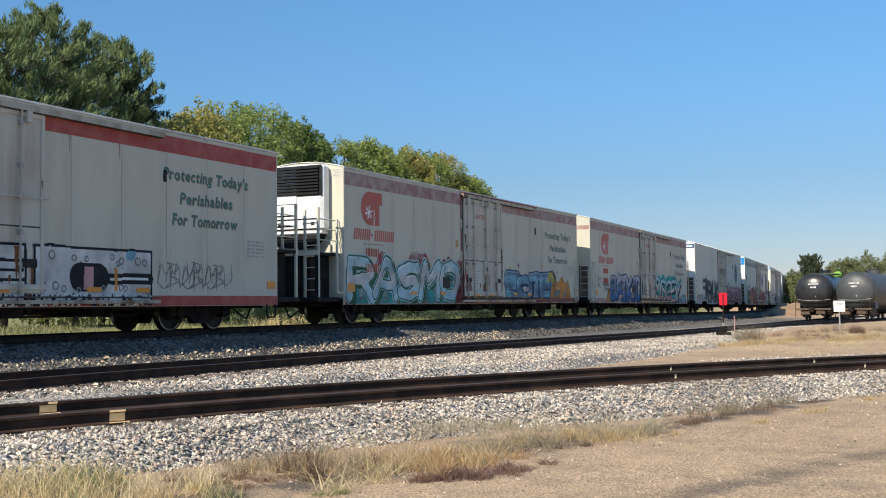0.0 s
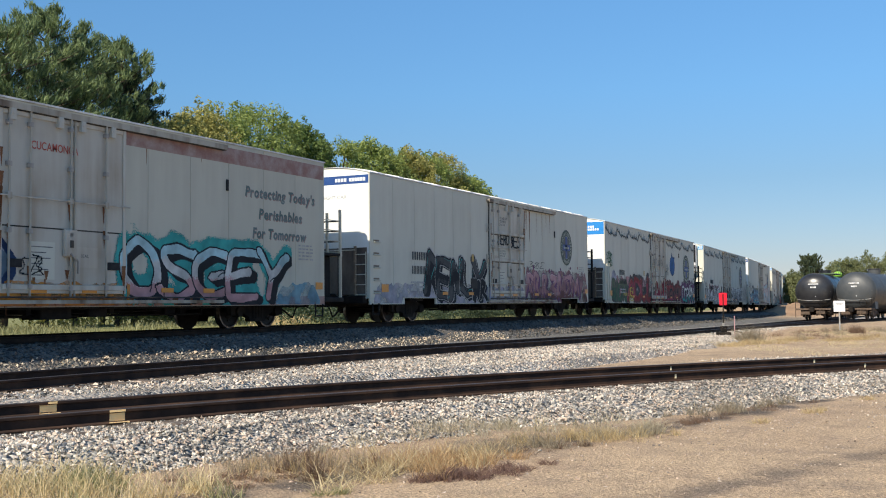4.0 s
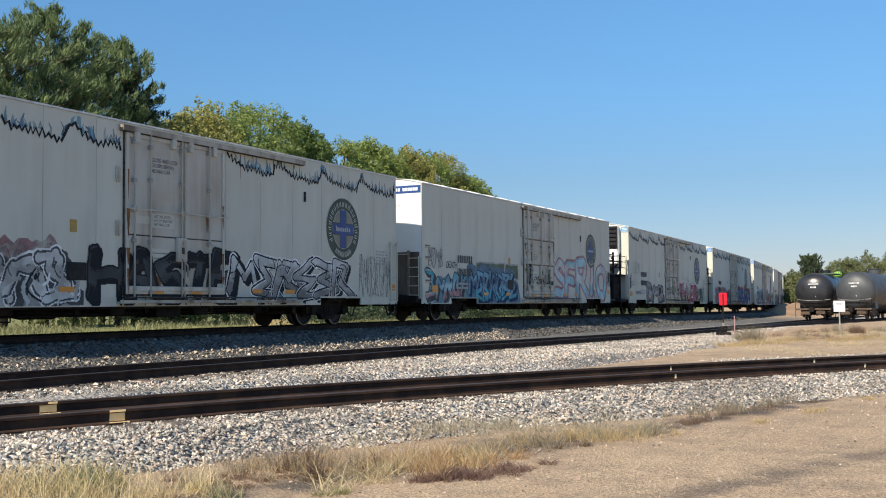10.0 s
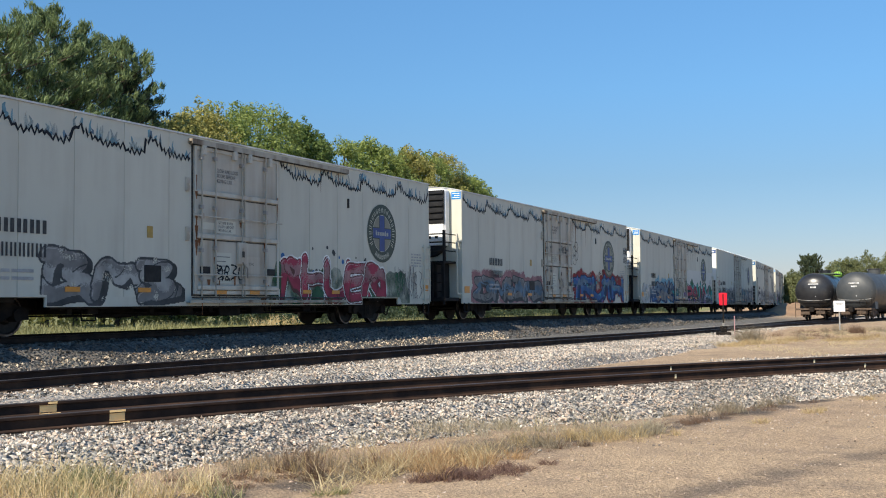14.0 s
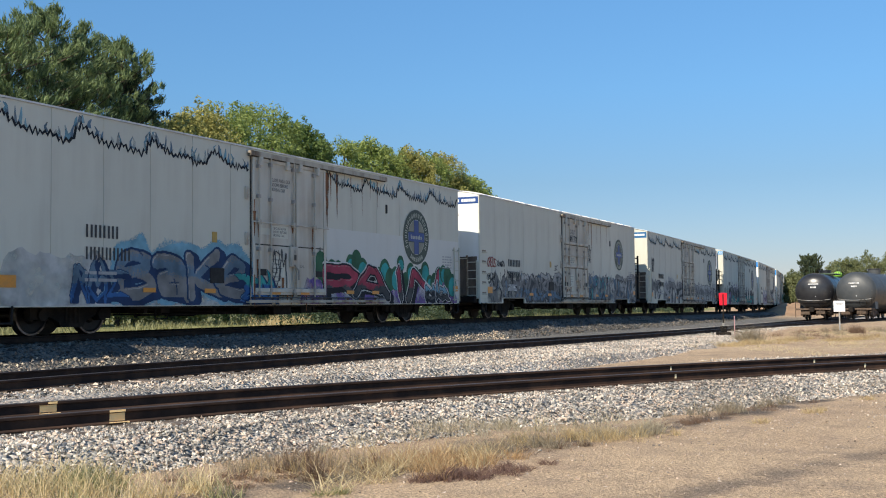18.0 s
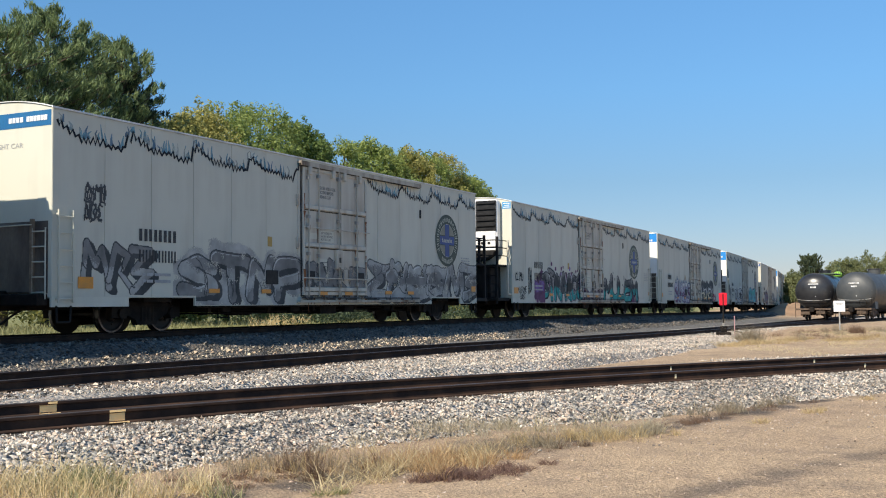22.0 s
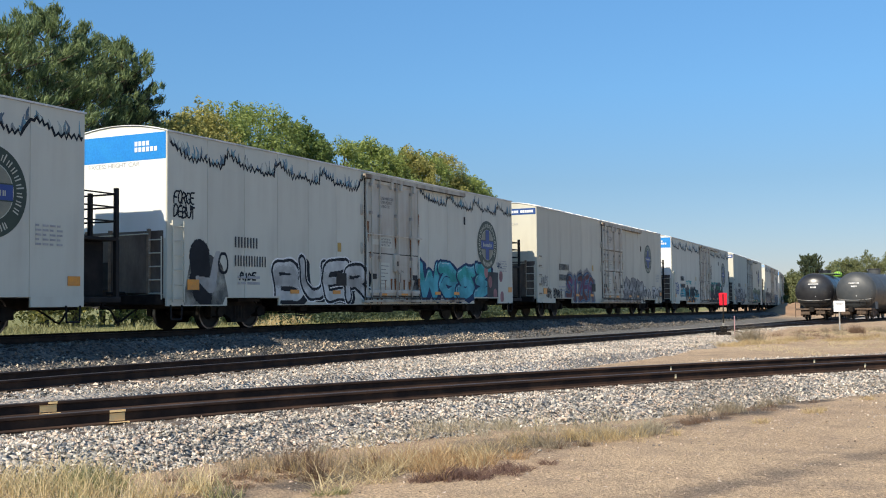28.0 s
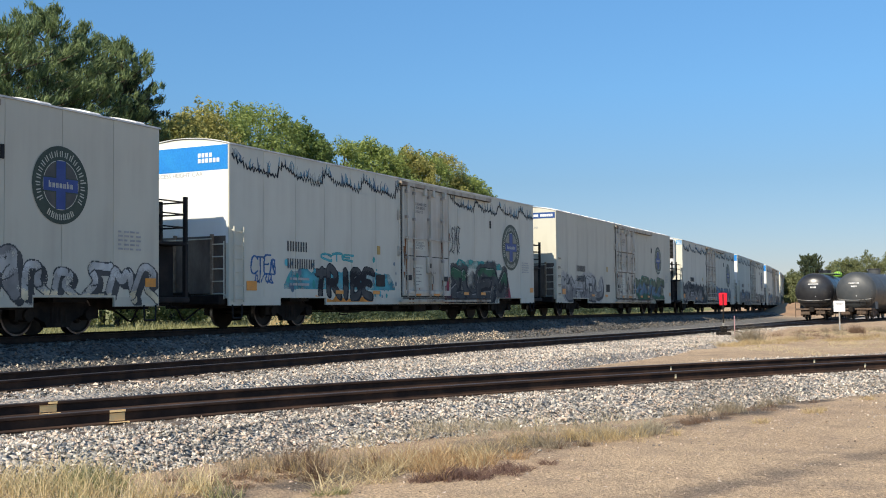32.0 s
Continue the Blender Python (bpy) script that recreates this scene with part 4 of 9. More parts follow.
BANDS = {"blue": band_mesh(4.28, 4.95, BLUE), "navy": band_mesh(4.62, 4.90, NAVY), "tealband": band_mesh(4.58, 4.92, TEALBLUE), "short": band_mesh(4.45, 4.97, BLUE), "red": band_mesh(4.40, 4.60, RED_FADED)}


END_FIGURE = Build().box(-0.012, -0.09, 0, -0.007, 0, 0.115).mesh("end_figure", PAINT_WHITE)


def end_figures(car, m, rows):
    """Number on the end band, a plain bar to each figure. rows: y of the first, foot, count, pitch."""
    for y, z, n, step in rows:
        for i in range(n):
            part("end_figure", END_FIGURE, car, at=m @ pose(0, y - i * step, z))


def end_caption_mesh():
    b = Build()
    letters(b, "EXCESS HEIGHT CAR", 0, 0, 0.11, 0, width=1.7)
    b.v = [(-0.008, 0.95 - p[0], 4.14 + p[2]) for p in b.v]
    return b.mesh("end_caption", PALE_INK)


END_CAPTION = end_caption_mesh()
BLIND_LADDER = Build().tube([(-0.08, -1.1, 0.8), (-0.08, -1.1, 2.35)], 0.018).tube([(-0.08, -1.5, 0.8), (-0.08, -1.5, 2.35)], 0.018)
for _i in range(5):
    BLIND_LADDER.cyl((-0.08, -1.5, 0.95 + 0.33 * _i), (-0.08, -1.1, 0.95 + 0.33 * _i), 0.016, 6)
BLIND_LADDER = BLIND_LADDER.mesh("end_ladder", CREAM)


def end_sheet_mesh():
    """Added sheet over the upper end up to the roof arch, whitened for sunlight."""
    b = Build()
    arch = [(-HW + 0.08 + (2 * HW - 0.16) * i / 10, EAVE - 0.03 + 0.17 * (1 - (2 * i / 10 - 1) ** 2)) for i in range(11)]
    b.prism([(-HW + 0.03, 2.3), (-HW + 0.03, EAVE - 0.08)] + arch + [(HW - 0.03, EAVE - 0.08), (HW - 0.03, 2.3)], -0.003, 0.0)
    return b.mesh("end_sheet", SUNLIT_WHITE)


SUNLIT_SHEET = end_sheet_mesh()
# Rusty brown of the lower ends, darkened further for the next car's shadow.
SHADED_RUSTY = surface("shaded_rusty_sheet", (0.17, 0.135, 0.105), (0.075, 0.052, 0.04), 1.6, 18, 0.8, bump=0.15, stretch=(1, 1, 0.4))
END_SHADE = Build().box(-0.012, -1.5, 0.93, 0.0, 1.5, 2.5, b=0.004).mesh("end_shade_plate", SHADED_RUSTY)
END_PANEL = Build().box(-0.05, -1.05, 0.95, 0.0, 0.15, 2.45, b=0.012).mesh("end_gate", SHADED_RUSTY)
END_STILE = Build().box(-0.10, -0.035, 0.92, 0.0, 0.035, 2.55, b=0.008).mesh("end_stile", BROWN_STEEL)
END_HATCH = Build().box(-0.07, 0.2, 1.05, 0.0, 0.85, 1.75, b=0.012).mesh("end_hatch", GRILLE)
END_BEAM = Build().box(-0.30, -1.5, 0.66, 0.0, 1.5, 0.92, b=0.02).mesh("end_sill", GRIME)
END_GRAB = Build().tube([(-0.02, 1.2, 2.4), (-0.12, 1.2, 2.4), (-0.12, -1.1, 2.42), (-0.02, -1.1, 2.42)], 0.014).mesh("end_grab_bar", CREAM)

# side furniture
SLOT = Build().box(-0.05, -0.035, 0.0, 0.05, 0.0, 0.30, b=0.01).mesh("vent_slot", GRILLE)
DARK_BOX = Build().box(-0.30, -0.02, -0.2, 0.30, 0.0, 0.2, b=0.01).mesh("inspection_box", GRILLE)
REFLECTOR = Build().box(-0.22, -0.008, -0.055, 0.22, 0.0, 0.055).mesh("reflector", ORANGE)
PLACARD = Build().box(-0.23, -0.008, -0.13, 0.23, 0.0, 0.13).mesh("orange_placard", ORANGE)
SMALL_PLATE = Build().box(-0.10, -0.01, -0.14, 0.10, 0.0, 0.14).box(-0.07, -0.013, 0.0, 0.07, -0.01, 0.10).mesh("yellow_notice", PLATE_YELLOW)
DATA_BARS = Build()
for _r in range(5):
    for _k in range(4):
        DATA_BARS.box(0.03 + 0.2 * _k, -0.004, -0.1 * _r, 0.03 + 0.2 * _k + (0.16 if (_r + _k) % 3 else 0.1), 0.0, -0.1 * _r + 0.045)
DATA_BARS = DATA_BARS.mesh("data_stencil", PALE_INK)
WEIGHT_BARS = Build()
for _r in range(2):
    WEIGHT_BARS.box(0.0, -0.004, -0.16 * _r, 0.1, 0.0, -0.16 * _r + 0.07).box(0.14, -0.004, -0.16 * _r, 0.36, 0.0, -0.16 * _r + 0.07).box(0.42, -0.004, -0.16 * _r, 1.0, 0.0, -0.16 * _r + 0.07)
WEIGHT_BARS = WEIGHT_BARS.mesh("weight_stencil", PALE_INK)


def figure_mesh(name, wide, w):
    """One letter or figure of the owner's mark, as two plain uprights."""
    return Build().box(0, -0.004, 0, w, 0, 0.29).box(wide - w, -0.004, 0, wide, 0, 0.29).mesh(name, INK)


# letter, its pitch; figure, its pitch
NAME_SANS = (figure_mesh("owner_letter", 0.20, 0.06), 0.27, figure_mesh("number_figure", 0.18, 0.05), 0.245)
NAME_SERIF = (figure_mesh("owner_letter", 0.28, 0.10), 0.345, figure_mesh("number_figure", 0.17, 0.05), 0.228)


def disc(b, r0, r1, y, mat, n=48, a0=0.0, a1=2 * math.pi, sx=1.0):
    pts = []
    for i in range(n + 1):
        a = a0 + (a1 - a0) * i / n
        pts += [(r0 * math.cos(a) * sx, y, r0 * math.sin(a)), (r1 * math.cos(a) * sx, y, r1 * math.sin(a))]
    b.add(pts, [(2 * i, 2 * i + 1, 2 * i + 3, 2 * i + 2) for i in range(n)], mat)


LOGO_FIELD = surface("logo_khaki_field", (0.235, 0.225, 0.165), (0.19, 0.185, 0.14), 3, 40, 0.5, bump=0)
LOGO_BLACK = surface("logo_black_field", (0.05, 0.05, 0.045), (0.075, 0.07, 0.06), 3, 40, 0.5, bump=0)


def emblem_mesh(field):
    """A round emblem: dark ring with tan bars for lettering, a field within and a blue cross."""
    b = Build()
    disc(b, 0.0, 0.97, 0.0, 0)
    disc(b, 0.0, 0.60, -0.003, 3)
    disc(b, 0.60, 0.62, -0.004, 2)
    b.box(-0.19, -0.0045, -0.60, 0.19, -0.003, 0.60, 0).box(-0.60, -0.0045, -0.19, 0.60, -0.003, 0.19, 0)
    b.box(-0.16, -0.006, -0.60, 0.16, -0.003, 0.60, 1).box(-0.60, -0.006, -0.16, 0.60, -0.003, 0.16, 1)
    for k in range(7):
        x = -0.42 + 0.125 * k
        b.box(x, -0.009, -0.075, x + 0.035, -0.006, 0.09 if k in (0, 5) else 0.04, 2).box(x + 0.05, -0.009, -0.075, x + 0.08, -0.006, 0.04, 2)
    for k in range(19):
        # two uprights to each letter of the rim
        a = math.radians(208 - k * 13.1)
        top = 0.90 if k in (0, 11, 15) else 0.86
        disc(b, 0.70, top, -0.004, 2, 2, a - 0.07, a - 0.032)
        disc(b, 0.70, 0.84, -0.004, 2, 2, a + 0.022, a + 0.055)
    for k in range(7):
        a = math.radians(240 + k * 10)
        disc(b, 0.71, 0.87, -0.004, 2, 2, a - 0.065, a - 0.02)
        disc(b, 0.73, 0.87, -0.004, 2, 2, a + 0.015, a + 0.055)
    return b.mesh("round_emblem", LOGO_GREEN, LOGO_BLUE, LOGO_TAN, field)


EMBLEM, EMBLEM_DARK = emblem_mesh(LOGO_FIELD), emblem_mesh(LOGO_BLACK)


# ---- doors ----
DOOR_X0, DOOR_X1, DOOR_Z0, DOOR_Z1 = -1.82, 1.88, 0.92, 4.72
LEAF_MESH = Build().box(DOOR_X0, -0.05, DOOR_Z0, DOOR_X1, 0.0, DOOR_Z1, b=0.012).mesh("door_leaf", DOOR_WHITE)
STILE = Build().box(0, -0.085, DOOR_Z0, 0.10, -0.05, DOOR_Z1, b=0.01).mesh("door_stile", DOOR_WHITE)
RAIL_STRIP = Build().box(DOOR_X0 + 0.10, -0.085, 0, DOOR_X1 - 0.10, -0.05, 0.1, b=0.01).mesh("door_edge", DOOR_WHITE)
ROD_MESH = Build().cyl((0, -0.12, 0.86), (0, -0.12, 4.76), 0.024, 8).mesh("locking_rod", RUSTY_DOOR)
ROD_GUIDE = Build().box(-0.055, -0.15, -0.05, 0.055, -0.05, 0.05, b=0.008).mesh("rod_guide", ROD_STEEL)
ROD_CLAMP = Build().box(-0.06, -0.16, -0.07, 0.06, -0.08, 0.07, b=0.012).mesh("rod_clamp", DOOR_WHITE)
BAR_MESH = Build().prism([(-0.05, -0.07), (-0.115, -0.05), (-0.115, 0.05), (-0.05, 0.07)], DOOR_X0 + 0.10, DOOR_X1 - 0.10).mesh("door_bar", DOOR_WHITE)
THIN_BAR = Build().cyl((DOOR_X0 - 0.1, -0.14, 0), (DOOR_X1 + 0.06, -0.14, 0), 0.017, 6).mesh("operating_bar", DOOR_WHITE)
LOCKBOX = Build().box(-0.18, -0.15, -0.30, 0.18, -0.05, 0.30, b=0.02).mesh("lock_box", DOOR_WHITE)
LOCK_SLOT = Build().box(-0.05, -0.16, -0.10, 0.05, -0.15, 0.06).mesh("lock_slot", RUBBER)
HANDLE = Build().tube([(-0.05, -0.17, 0.1), (0.16, -0.17, -0.05), (0.16, -0.17, -0.32)], 0.022).mesh("door_handle", ROD_STEEL)
TRACK_TOP = Build().box(-2.0, -0.15, 4.80, 5.62, 0.0, 4.87).box(-2.0, -0.15, 4.74, 5.62, -0.13, 4.80).mesh("door_track", RUSTY_DOOR)
# Black strip along the track's underside, drawn for the shadow line there.
TRACK_SHADE = Build().box(-1.98, -0.125, 4.725, 5.6, -0.02, 4.742).mesh("track_shade", RUBBER)
TRACK_LOW = Build().box(-2.05, -0.13, 0.70, 5.5, 0.0, 0.74).box(-2.05, -0.13, 0.74, 5.5, -0.11, 0.78).mesh("lower_door_track", RUSTY_DOOR)
HINGE = Build().box(-0.06, -0.05, -0.18, 0.06, 0.0, 0.18, b=0.01).box(-0.03, -0.08, -0.14, 0.03, -0.05, -0.02).box(-0.03, -0.08, 0.02, 0.03, -0.05, 0.14).mesh("door_stop", DOOR_WHITE)
HANGER = Build().box(-0.07, -0.16, 4.50, 0.07, -0.05, 4.74, b=0.01).cyl((0, -0.17, 4.66), (0, -0.15, 4.66), 0.05, 10).mesh("door_hanger", DOOR_WHITE)
GASKET = Build().box(DOOR_X0 - 0.04, -0.03, DOOR_Z0 - 0.04, DOOR_X0, 0.0, DOOR_Z1 + 0.02).box(DOOR_X1, -0.03, DOOR_Z0 - 0.04, DOOR_X1 + 0.04, 0.0, DOOR_Z1 + 0.02).box(DOOR_X0, -0.03, DOOR_Z0 - 0.04, DOOR_X1, 0.0, DOOR_Z0).mesh("door_gasket", RUBBER)
# Dark strip for the door's seam and for the shade under its bars.
SEAM_SHADE = Build().box(DOOR_X0 + 0.1, -0.054, -0.02, DOOR_X1 - 0.1, -0.05, 0.012).mesh("seam_shade", RUBBER)
NOTICE_FRAME = Build().box(-0.9, -0.057, 2.53, -0.10, -0.05, 2.87).mesh("notice_panel", WHITE)
SIDE_NOTICE = Build().box(-1.46, -0.057, 2.60, -0.99, -0.05, 2.78).mesh("notice_panel", WHITE)
LOAD_PANEL = Build().box(-1.0, -0.057, 1.22, -0.28, -0.05, 2.02).mesh("notice_panel", WHITE)
LOAD_LINE = Build().box(0, -0.060, 0, 0.6, -0.057, 0.022).mesh("notice_line", NOTICE_INK)
SEAL_PANEL = Build().box(0.3, -0.057, 1.5, 1.0, -0.05, 1.95).mesh("notice_panel", DOOR_WHITE)
LOW_BAR = Build().cyl((-2.0, -0.15, 0), (5.4, -0.15, 0), 0.02, 6).mesh("lower_rail", RUBBER)
DOOR_REFLECTOR = Build().box(-0.22, -0.097, -0.05, 0.22, -0.086, 0.05).mesh("reflector", ORANGE)
DARK_HATCH = Build().box(-0.20, -0.075, -0.09, 0.20, -0.05, 0.09, b=0.008).mesh("inspection_box", GRILLE)
DRIPS = {}


def drip_mesh(w, tall, lean):
    """A ragged run of rust, widest at its head."""
    key = (round(w, 2), round(tall, 1), lean)
    if key not in DRIPS:
        b = Build()
        n = 7
        pts = [(w * (0.5 - 0.42 * k / n + 0.05 * math.sin(3 * k + lean)), -tall * k / n) for k in range(n + 1)]
        left = [(-w * (0.5 - 0.44 * k / n + 0.05 * math.cos(2 * k + lean)), -tall * k / n) for k in range(n + 1)]
        b.add([(x, 0, z) for x, z in left] + [(x, 0, z) for x, z in pts], [(k + 1, n + 2 + k, n + 1 + k, k) for k in range(n)])
        DRIPS[key] = b.mesh("rust_streak", RUST_RUN)
    return DRIPS[key]


def notice_mesh(rows, x, z, h, w):
    b = Build()
    for i, row in enumerate(rows):
        letters(b, row, x, z - 1.42 * h * i, h, -0.0595, width=w * len(row) / max(len(r) for r in rows), bold=0.012)
    return b.mesh("door_notice", NOTICE_INK)


CLOSE_NOTICE = notice_mesh(("CLOSE AND LOCK", "DOORS BEFORE", "MOVING CAR"), -0.93, 4.12, 0.095, 0.95)
SECURE_NOTICE = notice_mesh(("SECURE BOTH", "HASPS BEFORE", "MOVING CAR"), -0.83, 2.765, 0.068, 0.66)
SEAL_NOTICE = notice_mesh(("SEAL",), 0.48, 1.72, 0.07, 0.25)


def add_door(car, style, streaks, seed, worded=True):
    rnd = random.Random(seed)
    door = part("door", LEAF_MESH, car, "white plug door with rusty locking rods", pose(0, -HW - 0.012, 0))
    for x in (DOOR_X0, DOOR_X1 - 0.10):
        part("door_stile", STILE, door, at=pose(x, 0, 0))
    for z in (DOOR_Z0, DOOR_Z1 - 0.1):
        part("door_edge", RAIL_STRIP, door, at=pose(0, 0, z))
    rods = (-1.58, -1.02, 0.12, 1.2)
    for x in rods:
        part("locking_rod", ROD_MESH, door, at=pose(x, 0, 0))
        for z in ((1.02, 2.2, 3.6, 4.5) if style == "rods" else (1.3, 2.1, 3.2, 4.45)):
            part("rod_guide", ROD_GUIDE, door, at=pose(x, 0, z + rnd.uniform(-0.06, 0.06)))
    part("locking_rod", ROD_MESH, door, at=pose(0.26, 0.03, 0))
    if style == "rods":
        part("door_bar", BAR_MESH, door, at=pose(0, 0, 1.05))
        part("seam_shade", SEAM_SHADE, door, at=pose(0, 0, 2.32))
    else:
        for z in (1.1, 2.42, 3.54):
            part("door_bar", BAR_MESH, door, at=pose(0, 0, z))
            # dark strip below the bar, standing for its shade
            part("seam_shade", SEAM_SHADE, door, at=pose(0, 0, z - 0.085))
        part("operating_bar", THIN_BAR, door, at=pose(0, 0, 1.43))
    part("operating_bar", THIN_BAR, door, at=pose(0, 0, 2.93))
    for x in (-1.58, 0.12, 1.2):
        part("rod_clamp", ROD_CLAMP, door, at=pose(x, 0, 2.93))
    box = part("lock_box", LOCKBOX, door, at=pose(0.12, 0, 2.02))
    part("lock_slot", LOCK_SLOT, box)
    part("door_handle", HANDLE, door, at=pose(0.12, 0, 1.68))
    for x in (-1.38, 1.5):
        part("inspection_box", DARK_HATCH, door, at=pose(x, 0, 1.55))
    part("door_gasket", GASKET, door)
    if worded:
        part("door_notice", SECURE_NOTICE, part("notice_panel", NOTICE_FRAME, door))
        part("notice_panel", SIDE_NOTICE, door)
    load = part("notice_panel", LOAD_PANEL, door)
    for k in range(6):
        part("notice_line", LOAD_LINE, load, at=Matrix.LocRotScale((-0.94, 0, 1.9 - 0.12 * k), None, ((1.0, 0.7, 0.9, 0.55, 0.8, 0.5)[k], 1, 1)))
    part("door_notice", SEAL_NOTICE, part("notice_panel", SEAL_PANEL, door))
    if worded:
        part("door_notice", CLOSE_NOTICE, door)
    for x in (-0.75, 0.72):
        part("reflector", DOOR_REFLECTOR, door, at=pose(x, 0, 0.98))
    part("lower_rail", LOW_BAR, car, at=pose(0, -HW - 0.012, 0.84))
    for x in (-1.5, -0.2, 0.46, 1.4):
        part("door_hanger", HANGER, door, at=pose(x, 0, 0))
    part("track_shade", TRACK_SHADE, part("door_track", TRACK_TOP, car, at=pose(0, -HW - 0.012, 0)))
    part("lower_door_track", TRACK_LOW, car, at=pose(0, -HW - 0.012, 0))
    for z in (2.45, 3.7):
        part("door_stop", HINGE, car, at=pose(-2.04, -HW - 0.012, z))
    for k in range(24):
        # rust runs from the fittings and along the foot of the door
        x, z = rnd.choice([(rnd.choice(rods) + rnd.uniform(-0.06, 0.06), rnd.choice((2.9, 2.35, 1.9, 1.5))), (rnd.uniform(-1.7, 1.7), 1.0 + rnd.uniform(0, 0.5)), (rnd.choice((-1.76, 1.8)), rnd.uniform(1.2, 4.0))])
        part("rust_streak", drip_mesh(rnd.choice((0.05, 0.08, 0.14)), rnd.choice((0.2, 0.4, 0.7)), k % 3), door, at=pose(x, -0.0615 - 0.0003 * k if abs(x) < 1.7 else -0.0875, z))
    for k in range(7):
        part("rust_streak", drip_mesh(rnd.choice((0.14, 0.2)), 0.2, k % 3), car, at=pose(rnd.uniform(-1.9, 5.2), SIDE - 0.0145, 0.85))
    for x in (2.66, 4.2, 4.72, 5.22):
        if rnd.random() < 0.7:
            part("rust_streak", drip_mesh(0.05, rnd.choice((0.4, 0.7)), 1), car, at=pose(x, SIDE - 0.0015, 4.72))
    if streaks:
        for x, w, tall in ((2.08, 0.26, 1.7), (2.3, 0.08, 0.9), (2.66, 0.14, 1.4), (3.5, 0.05, 1.0), (4.2, 0.05, 1.2), (5.2, 0.05, 0.9)):
            part("rust_streak", drip_mesh(w, tall, 2), car, "orange-brown rust run", pose(x, SIDE - 0.0012, 4.68))
    return door


BODY_MESH = {"white": body_mesh("body", WHITE), "cream": body_mesh("body", CREAM)}
ROOF_MESH = {"flat": roof_mesh("roof", ROOF_WHITE, False), "ribbed": roof_mesh("roof", ROOF_WHITE, True)}
PANEL_MESH = {"white": panel_mesh(PANEL_W, WHITE), "cream": panel_mesh(PANEL_W, CREAM)}


def add_unit_end(car, e, left, wide, label_mat):
    """The end with the refrigeration unit and its platform. e: where the wall stands."""
    m = pose(e, 0, 0) if left else pose(e, 0, 0, 0, 0, 180)
    unit = part("refrigeration_unit", UNIT, car, "white refrigeration unit with black grille", m)
    if wide:
        part("unit_frame", WIDE_FRAME, unit)
        for i in range(9):
            part("grille_slat", WIDE_SLAT, unit, at=pose(-0.46, -1.0, 4.14 + 0.1 * i))
    else:
        part("unit_frame", UNIT_FRAME, unit)
        for i in range(5):
            part("grille_slat", SLAT, unit, at=pose(-0.46, -1.03, 3.92 + 0.24 * i))
        part("unit_emblem", MARK_TEAL, unit)
        part("unit_emblem_bar", MARK_INK, unit)
    for y in (-0.75, -0.45, 0.5):
        part("unit_vent", UNIT_VENT, unit, at=pose(0, y, 0))
    part("unit_shade", UNIT_SHADE, car, at=m)
    part("platform", PLATFORM, car, "black steel end platform with equipment box", m)
    if wide:
        part("platform_edge", PALE_BEAM, car, "pale platform edge beam", m)
        for k in range(8):
            part("ladder_rung", PALE_RUNG, car, at=m @ pose(0, 0, 0.75 + 0.34 * k))
    else:
        part("platform_ladder", PLATFORM_LADDER, car, at=m)
    post, bar, side_bar = (PALE_POST, LONG_BAR, PALE_SHORT) if wide else (POST, LONG_BAR, SHORT_BAR)
    for y in (-1.43, -0.95, 0.95, 1.43) if wide else (-1.43, -0.62, 0.62, 1.43):
        part("railing_post", post, car, at=m @ pose(0, y, 0 if abs(y) > 1 else -0.08))
    for z in (2.62, 2.95, 3.26):
        part("railing_bar", bar, car, at=m @ pose(0, 0, z))
        for y in (-1.43, 1.43):
            part("railing_bar", side_bar, car, at=m @ pose(0, y, z))
    for y in (-1.38, 1.38):
        part("label_bars", LABEL_BARS_INK if wide else LABEL_BARS, part("end_label", UNIT_LABEL[label_mat.name], car, at=m @ pose(0, y, 0)))
    part("grab_post", END_POST, car, at=m)


def add_blind_end(car, e, left, band, bright):
    m = pose(e, 0, 0) if left else pose(e, 0, 0, 0, 0, 180)
    part("end_band", BANDS[band], car, at=m)
    if band in ("blue", "short"):
        end_figures(car, m, [(-0.58, 4.64, 4, 0.125), (-0.58, 4.49, 6, 0.125)])
    elif band in ("navy", "tealband"):
        end_figures(car, m, [(-0.30, 4.70, 4, 0.115), (-0.84, 4.70, 6, 0.105)])
    if band != "red":
        part("end_caption", END_CAPTION, car, at=m)
    part("end_ladder", BLIND_LADDER, car, at=m)
    if band in ("blue", "short", "navy") and bright:
        part("end_sheet", SUNLIT_SHEET, car, at=m)
    # added plate over the lower end, dark where the next car's shadow falls
    part("end_shade_plate", END_SHADE, car, "rust-brown plate added low on the end, darkened for shade", m)
    part("end_gate", END_PANEL, car, at=m)
    for y in (-1.08, 0.17, 0.95):
        part("end_stile", END_STILE, car, at=m @ pose(0, y, 0))
    part("end_hatch", END_HATCH, car, at=m)
    part("end_sill", END_BEAM, car, at=m)
    part("end_grab_bar", END_GRAB, car, at=m)


WHEELSETS = []


STRAIGHT = (0, 1, 2, 4, 8, 9, 12)


def cut_outs(i):
    """Where the side sill is cut away over the trucks, if it is."""
    return () if i in STRAIGHT else ((-9.05, -6.65), (6.65, 9.05))


def sill_runs(i, x0, x1):
    """The stretches of a car's side sill: straight through, or cut away over the trucks."""
    return ((x0, x1),) if i in STRAIGHT else ((x0, -9.05), (-6.65, 6.65), (9.05, x1))


